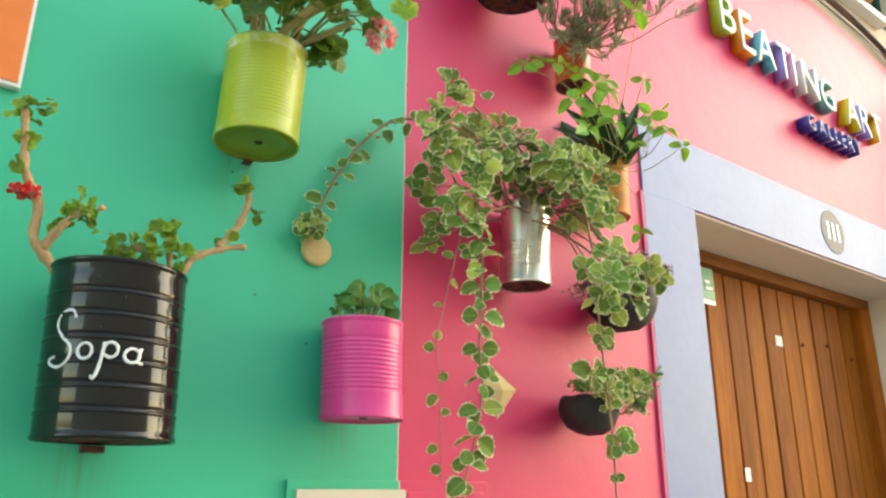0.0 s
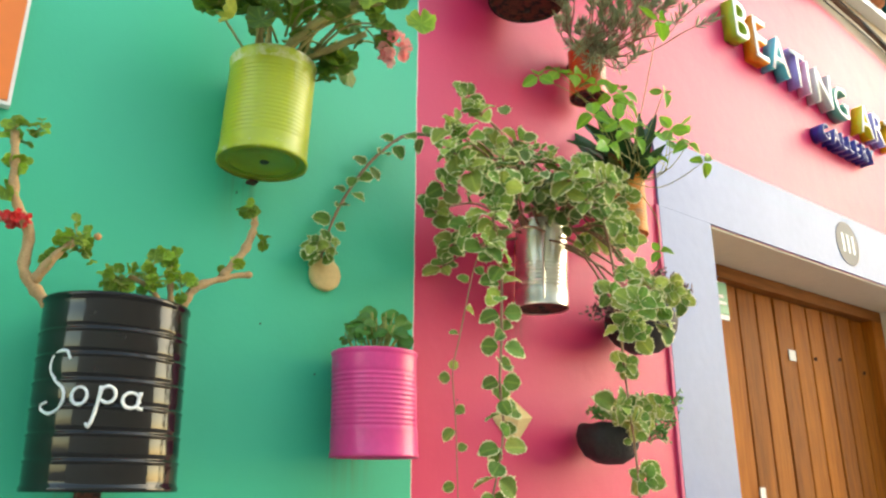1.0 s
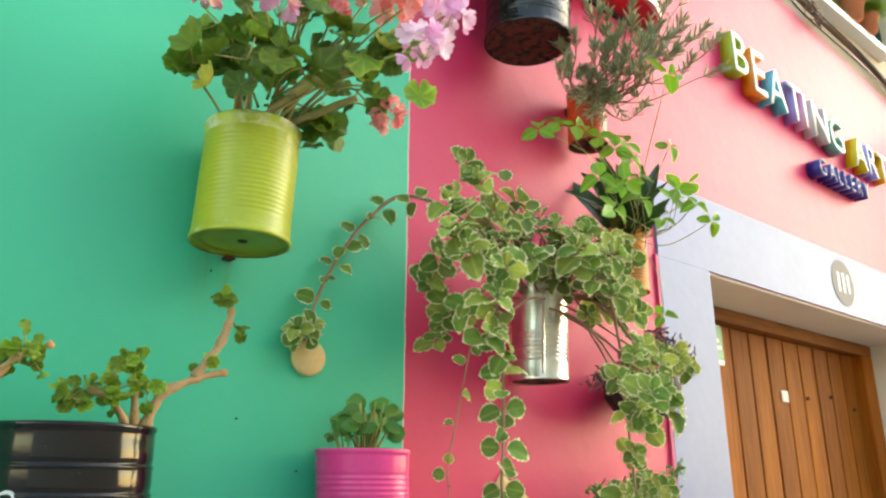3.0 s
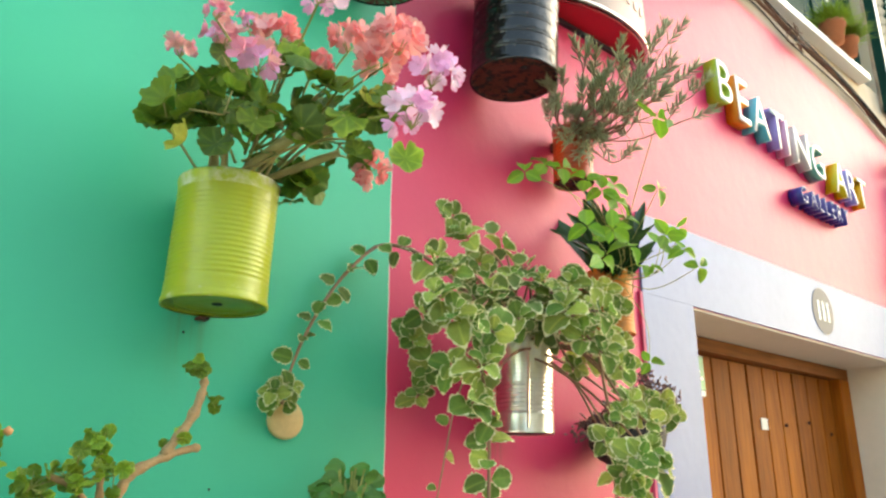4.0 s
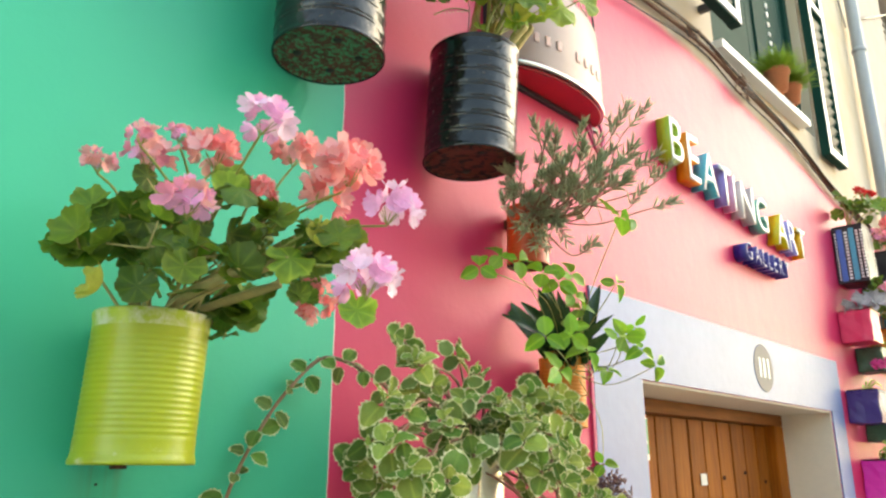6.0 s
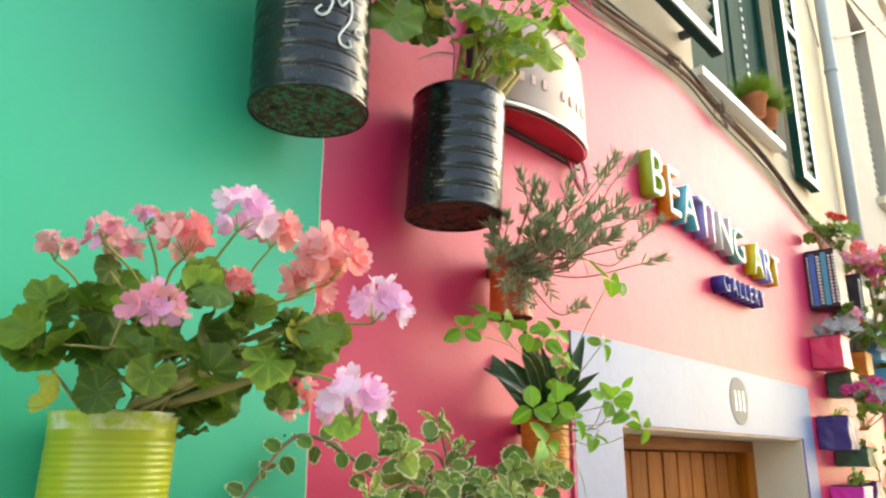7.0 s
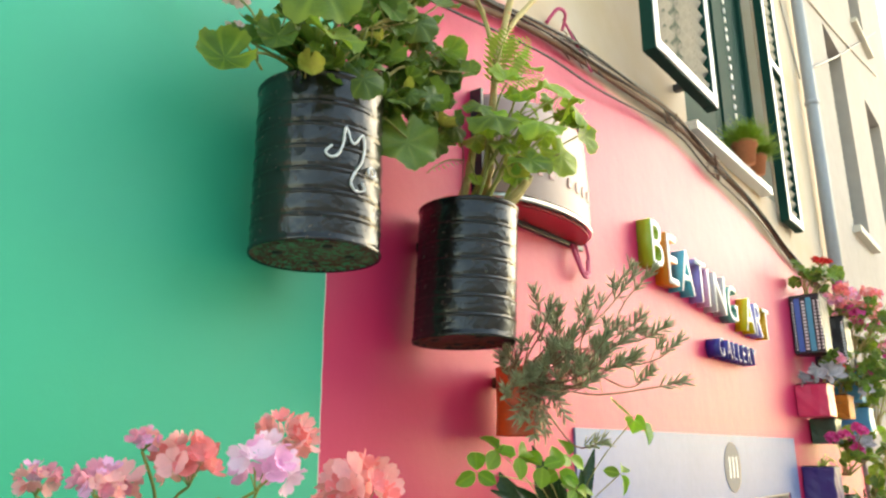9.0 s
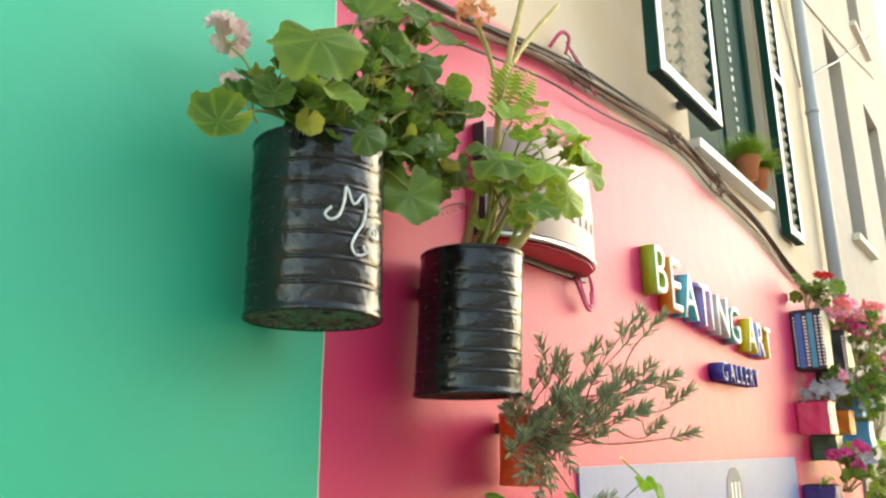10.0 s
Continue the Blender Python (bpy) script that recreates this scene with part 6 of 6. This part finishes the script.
M_SLAT = material("faded_slat_paint", (0.40, 0.36, 0.30, 1), 0.7, vary=0.25, scale=8, bump=0.2, spots=(0.10, 0.13, 0.10, 1), spot_scale=6, spot_edge=(0.55, 0.62))


def shutter(x0, x1, z0, z1, y, turn=0.0, hinge=0.0):
    t = thing("window_shutter", (x0 if hinge == 0 else x1, y, z0), "open dark green louvred shutter with pale worn faces", "shutter", "shutters of the upper window")
    w, h = x1 - x0, z1 - z0
    m = Matrix.Translation((x0, y, z0)) if hinge == 0 else Matrix.Translation((x1, y, z0)) @ pose(0, 0, 0, 0, 0, turn) @ Matrix.Translation((-w, 0, 0))
    def p(name, lo, hi, mat, bevel=0.003):
        bm = bmesh.new()
        box(bm, lo, hi, bevel)
        ob = new(name, mesh_from(bm, name, mat))
        ob.matrix_basis = m
        attach(ob, t)
    for a in (0, w - 0.055):
        p("stile", (a, -0.002, 0), (a + 0.055, 0.045, h), M_SHUTTER)
        p("stile_face", (a + 0.008, -0.006, 0.006), (a + 0.047, -0.0025, h - 0.006), M_WHITE, 0.0)
    for b in (0, h * 0.5, h - 0.06):
        p("rail", (0.056, 0.0, b + 0.001), (w - 0.056, 0.043, b + 0.06), M_SHUTTER)
        p("rail_face", (0.05, -0.0055, b + 0.010), (w - 0.05, -0.0008, b + 0.05), M_WHITE, 0.0)
    n = int(h / 0.064)
    bm = bmesh.new()
    box(bm, (0.056, -0.004, -0.026), (w - 0.056, 0.004, 0.026), 0.002)
    slat = mesh_from(bm, "slat", M_SLAT)
    for k in range(n):
        z = 0.075 + k * 0.064
        if abs(z - h * 0.5 - 0.03) < 0.05 or z > h - 0.07:
            continue
        ob = new("slat", slat)
        ob.matrix_basis = m @ Matrix.Translation((0, 0.022, z)) @ pose(0, 0, 0, 38)
        attach(ob, t)
    for z in (0.12, h - 0.2):
        p("hinge_bar", (w - 0.05, 0.046, z), (w - 0.02, abs(y) + 0.0, z + 0.03), M_BLACKPL, 0.002)
    return t


shutter(1.33, 1.965, 3.735, 5.65, -0.16)
shutter(3.37, 3.68, 3.63, 5.60, -0.06)
for x, r, h in ((2.66, 0.058, 0.115), (2.84, 0.05, 0.10)):
    t = thing("clay_pot", (x, -0.06, WZ0), "small terracotta pot on the marble window sill", "plant pot", "pots on the sill")
    bm = lathe(bmesh.new(), [(0, 0.0005), (r * 0.72, 0.0005), (r * 0.95, h * 0.78), (r * 1.08, h * 0.79), (r * 1.08, h), (r * 0.95, h), (r * 0.9, h * 0.85), (0, h * 0.84)], 26, 0, (0, 0), (x, -0.06, WZ0))
    part("pot_body", bm, M_TERRA, t, smooth=True)
    t = thing("sill_grass", (x, -0.06, WZ0 + h), "rounded tuft of fine green blades in a clay pot", "plant", "plants on the sill")
    bm = bmesh.new()
    for k in range(700):
        d = Vector((rng.gauss(0, 0.75), rng.gauss(0, 0.6), abs(rng.gauss(0.7, 0.5))))
        needle(bm, Vector((x + rng.uniform(-0.03, 0.03), -0.06 + rng.uniform(-0.03, 0.03), WZ0 + h * 0.86)), d, rng.uniform(0.09, 0.17), 0.0022)
    tagged(part("blades", bm, M_FERN, t), kind="stuff")

# ---- downpipe and the next house ----
t = thing("downpipe", (4.47, -0.06, 3.3), "grey rainwater pipe on the cream wall", "pipe")
bm = tube(bmesh.new(), [(4.47, -0.065, 2.6), (4.47, -0.065, 9.4)], (0.042, 0.042), 18)
part("pipe", bm, M_PIPE, t, smooth=True)
for z in (4.75, 6.6):
    bm = lathe(bmesh.new(), [(0.044, 0), (0.049, 0.002), (0.049, 0.03), (0.044, 0.032)], 18, 0, (0, 0), (4.47, -0.065, z))
    part("pipe_collar", bm, M_PIPE, t)

H = thing("neighbour_house", (7.7, 0.3, 0), "pale plastered neighbouring house with grey louvred shutters", "house")
WINS = [(5.70, 6.45, 4.15, 6.05), (7.6, 8.5, 4.15, 6.05), (5.70, 6.45, 7.0, 8.7), (7.6, 8.5, 7.0, 8.7)]
xs = sorted({4.753, 10.7} | {w[0] for w in WINS} | {w[1] for w in WINS})
zs = sorted({0.0, 9.8} | {w[2] for w in WINS} | {w[3] for w in WINS})
bm = bmesh.new()
for i in range(len(xs) - 1):
    for j in range(len(zs) - 1):
        if not any(w[0] <= xs[i] and xs[i + 1] <= w[1] and w[2] <= zs[j] and zs[j + 1] <= w[3] for w in WINS):
            box(bm, (xs[i], -0.02, zs[j]), (xs[i + 1], 0.5, zs[j + 1]))
bmesh.ops.remove_doubles(bm, verts=bm.verts, dist=1e-4)
part("house_wall", bm, M_FACADE, H)
M_GREYSH = material("grey_brown_shutter", (0.34, 0.29, 0.25, 1), 0.7, vary=0.2, scale=6, bump=0.2)
for x0, x1, z0, z1 in WINS:
    bm = bmesh.new()
    box(bm, (x0 - 0.06, -0.08, z0 - 0.06), (x1 + 0.06, 0.1, z0), 0.004)
    part("house_sill", bm, M_WHITE_PL, H)
    bm = bmesh.new()
    box(bm, (x0, 0.12, z0), (x1, 0.15, z1))
    part("closed_shutter", bm, M_GREYSH, H)
    for k in range(int((z1 - z0) / 0.07)):
        bm = bmesh.new()
        box(bm, (x0 + 0.05, 0.08, z0 + 0.03 + 0.07 * k), (x1 - 0.05, 0.119, z0 + 0.065 + 0.07 * k))
        part("shutter_slat", bm, M_GREYSH, H)
bm = bmesh.new()
box(bm, (4.70, -0.22, 9.5), (10.8, 0.5, 9.75), 0.01)
part("eaves", bm, M_FACADE, H)
for y0, x1, z0, z1 in ((-0.035, 9.6, 5.2, 7.8), (-0.03, 9.0, 5.9, 6.9)):
    t = thing("facade_cable", (5, y0, z0), "pale painted cable slanting up the neighbouring facade", "cable", "cables on the facade")
    part("cable_run", tube(bmesh.new(), [(4.8, y0, z0), (6.6, y0, z0 + (z1 - z0) * 1.8 / (x1 - 4.8) - 0.03), (x1, y0, z1)], (0.009, 0.009), 8), M_CABLEW, t, smooth=True)
t = thing("thin_drop_cable", (4.25, -0.02, 4.7), "thin grey cable running down beside the pipe", "cable")
part("cable_run", tube(bmesh.new(), [(3.9, -0.012, 5.9), (4.28, -0.014, 5.25), (4.42, -0.02, 4.95)], (0.007, 0.007), 6), M_CABLEW, t)

# ---- painted tins and plants beyond the doorway ----
def tin(x0, x1, z0, z1, y, mat, label, stripes=(), base_y=-0.004):
    t = thing("painted_tin", ((x0 + x1) / 2, (y + base_y) / 2, z0), label, "tin planter", "painted tins by the doorway")
    bm = bmesh.new()
    box(bm, (x0, y, z0), (x1, base_y, z1), 0.008)
    bmesh.ops.subdivide_edges(bm, edges=list(bm.edges), cuts=3, use_grid_fill=True)
    for v in bm.verts:
        v.co += noise.noise_vector(v.co * 22) * 0.006
        v.co.y = min(v.co.y, -0.002)
    part("tin_body", bm, mat, t)
    bm = bmesh.new()
    box(bm, (x0 - 0.003, y - 0.003, z1 - 0.006), (x1 + 0.003, base_y, z1 + 0.004), 0.002)
    part("tin_rim", bm, mat, t)
    bm = bmesh.new()
    box(bm, (x0 + 0.006, y + 0.006, z1 + 0.0045), (x1 - 0.006, base_y - 0.006, z1 + 0.010))
    part("soil", bm, M_SOIL, t)
    for a, b, m in stripes:
        bm = bmesh.new()
        ya, yb = y + (base_y - y) * (1 - b), y + (base_y - y) * (1 - a)
        if m is M_WHITE:
            n = 15
            for k in range(n):
                zz = z0 + 0.02 + (z1 - z0 - 0.04) * k / n
                box(bm, (x0 - 0.008, ya, zz), (x0 - 0.0004, yb, zz + (z1 - z0) / n * 0.45))
        else:
            box(bm, (x0 - 0.007, ya, z0 + 0.012), (x0 - 0.0004, yb, z1 - 0.012))
        part("painted_stripe", bm, m, t)
    return t


BAND = ((0.08, 0.12, M_WHITE), (0.16, 0.34, M_BLUESTRIPE), (0.40, 0.50, M_WHITE), (0.55, 0.72, M_TEALSTRIPE), (0.78, 0.85, M_WHITE), (0.92, 0.98, M_WHITE))
tin(3.37, 3.55, 2.885, 3.195, -0.155, M_BLACKPL, "tall black tin with blue stripes and white dashes", BAND)
tin(3.80, 3.98, 2.84, 3.13, -0.18, M_BLACKPL, "tall black tin with white dashed stripes", ((0.2, 0.26, M_WHITE), (0.5, 0.56, M_WHITE), (0.9, 0.97, M_WHITE)))
tin(3.26, 3.43, 2.555, 2.712, -0.155, M_HOTPINK, "crinkled hot pink tin with a grey rosette plant")
tin(3.47, 3.62, 2.425, 2.545, -0.13, M_DKGREEN, "dark green tin with a painted flower")
tin(3.195, 3.35, 2.15, 2.305, -0.15, M_VIOLET, "dark violet tin with thin leaves")
tin(3.28, 3.46, 1.80, 1.972, -0.155, M_MAGTIN, "bright magenta tin by the doorway")
tin(3.62, 3.76, 1.86, 1.99, -0.14, M_VIOLET, "violet tin under green foliage")
tin(3.78, 3.93, 2.56, 2.685, -0.15, M_ORANGE, "orange tin with trailing plants")
tin(4.22, 4.38, 2.48, 2.635, -0.17, M_SKYTIN, "sky blue tin with arching blades")
tin(4.00, 4.14, 2.66, 2.83, -0.18, M_SKYTIN, "sky blue tin behind pink flowers")
tin(3.45, 3.58, 2.07, 2.16, -0.16, M_DKGREEN, "green tin beside the violet one")


def bush(base, spread, n, flowers, meshes, size, label, seed, fill=6, up=0.12):
    rng = random.Random(seed)
    base = Vector(base)
    tg = [base + Vector((rng.uniform(-1, 1) * spread[0], -abs(rng.gauss(0, 0.6)) * spread[1], rng.uniform(0.2, 1.0) * spread[2])) for _ in range(n)]
    fl = []
    for kind, m, s in flowers:
        for _ in range(m):
            fl.append((base + Vector((rng.uniform(-1.1, 1.1) * spread[0], -abs(rng.gauss(0.3, 0.6)) * spread[1], rng.uniform(0.5, 1.25) * spread[2])), kind, s * rng.uniform(0.8, 1.2), None))
    return geranium("flowering_plant", base, 0.03, tg, fl, meshes, size, 1, label, seed, (0.005, 0.003), 0.02, GERD_LEAVES, fill)


bush((3.46, -0.08, 3.2), (0.13, 0.09, 0.16), 9, [("scarlet", 2, 0.75)], GER_LEAVES, 0.042, "green geranium with scarlet flowers in a striped tin", 51)
bush((3.89, -0.1, 3.13), (0.2, 0.16, 0.12), 6, [("rose", 4, 1.1), ("coral", 3, 1.1)], GER_LEAVES, 0.035, "pink and coral geranium in a dark tin", 52)
bush((4.2, -0.12, 2.95), (0.3, 0.28, 0.35), 14, [("coral", 5, 1.3), ("rose", 4, 1.2), ("fuchsia", 2, 1.2)], GER_LEAVES, 0.04, "dense geranium with coral and pink flowers", 53, 20)
bush((4.08, -0.12, 2.72), (0.2, 0.26, 0.18), 9, [("fuchsia", 5, 0.8)], GER_LEAVES, 0.036, "geranium with fuchsia flowers by the wall", 54, 14)
bush((3.85, -0.1, 2.69), (0.16, 0.14, 0.12), 7, [], GERD_LEAVES, 0.03, "dark reddish green trailing plant", 55, 10)
bush((3.7, -0.1, 2.28), (0.25, 0.26, 0.2), 10, [("fuchsia", 7, 0.75)], GER_LEAVES, 0.033, "geranium with bright fuchsia flower heads", 56, 12)
bush((3.9, -0.12, 1.95), (0.35, 0.26, 0.35), 14, [("fuchsia", 2, 0.9)], GERY_LEAVES, 0.034, "yellow-green bushy plant low on the wall", 57, 16)
bush((4.5, -0.14, 2.55), (0.4, 0.3, 0.6), 18, [("fuchsia", 5, 1.2), ("rose", 3, 1.2)], GER_LEAVES, 0.042, "tall mixed green planting with pink flowers", 58, 20)
bush((4.3, -0.14, 2.0), (0.5, 0.3, 0.5), 18, [], GERY_LEAVES, 0.042, "pale green bushy planting along the wall", 59, 20)
bush((3.37, -0.09, 1.975), (0.1, 0.05, 0.07), 4, [], GER_LEAVES, 0.022, "small green plant in the magenta tin", 60, 2)
bush((3.55, -0.1, 2.75), (0.2, 0.12, 0.14), 8, [("rose", 3, 0.9), ("scarlet", 1, 0.6)], GERD_LEAVES, 0.03, "low leafy plant with a few pink flowers", 62, 8)
bush((3.54, -0.07, 2.55), (0.06, 0.05, 0.05), 3, [], GERD_LEAVES, 0.02, "small dark plant in the green tin", 61, 2)
for i, (x, y, z, s) in enumerate(((3.33, -0.10, 2.76, 0.06), (3.42, -0.15, 2.77, 0.075), (3.29, -0.05, 2.74, 0.045), (3.62, -0.22, 2.42, 0.06), (3.95, -0.2, 2.72, 0.06))):
    t = thing("grey_rosette", (x, y, z), "grey-pink fleshy rosette plant spilling from a tin", "plant", "rosettes on the tins")
    rng = random.Random(70 + i)
    part("rosette_stem", tube(bmesh.new(), [(x, y + 0.02, z - 0.05), (x, y, z)], (0.006, 0.005), 6), M_STEM, t)
    for k in range(26):
        a = k * 2.4
        e = 0.1 + 0.9 * k / 26
        d = Vector((math.cos(a) * e, math.sin(a) * e, 1.05 - e)) + OUT * 0.4
        leaf(t, rng.choice(GREY_LEAVES), posed((x, y, z), OUT - d * 0.35, d, s * (0.7 + 0.6 * e)))
for i, (x, y, z, n, l) in enumerate(((4.28, -0.12, 2.63, 34, 0.34), (3.27, -0.08, 2.305, 12, 0.12))):
    t = thing("arching_blade_plant", (x, y, z), "tuft of long arching pale green blades", "plant", "blade plants by the doorway")
    rng = random.Random(80 + i)
    for k in range(n):
        a = rng.uniform(0, 6.28)
        d = Vector((math.cos(a) * 0.8, -abs(math.sin(a)) * 0.8, rng.uniform(0.3, 1.0)))
        L = l * rng.uniform(0.6, 1.1)
        p0 = Vector((x, y, z - 0.01))
        p1, p2 = p0 + d * L * 0.55 + Vector((0, 0, 0.05 * L)), p0 + d * L + Vector((0, 0, -0.45 * L))
        part("blade", tube(bmesh.new(), [p0, p1, p2], (0.0035, 0.0008), 4), M_GERY, t)

# small fixings left in the wall
for x, z in ((-0.355, 1.66), (-0.235, 1.575), (-0.425, 1.91), (0.06, 1.30), (-0.055, 2.13), (0.12, 1.55)):
    bm = lathe(bmesh.new(), [(0, 0.003), (0.0014, 0.0026), (0.0020, 0.0), (0.0, 0.0)], 10)
    k = tagged(new("nail_head", mesh_from(bm, "nail_head", M_BLACKPL)), "small dark nail head in the painted wall", "nail", "nails in the wall")
    k.matrix_basis = pose(x, -0.0004, z, 90)
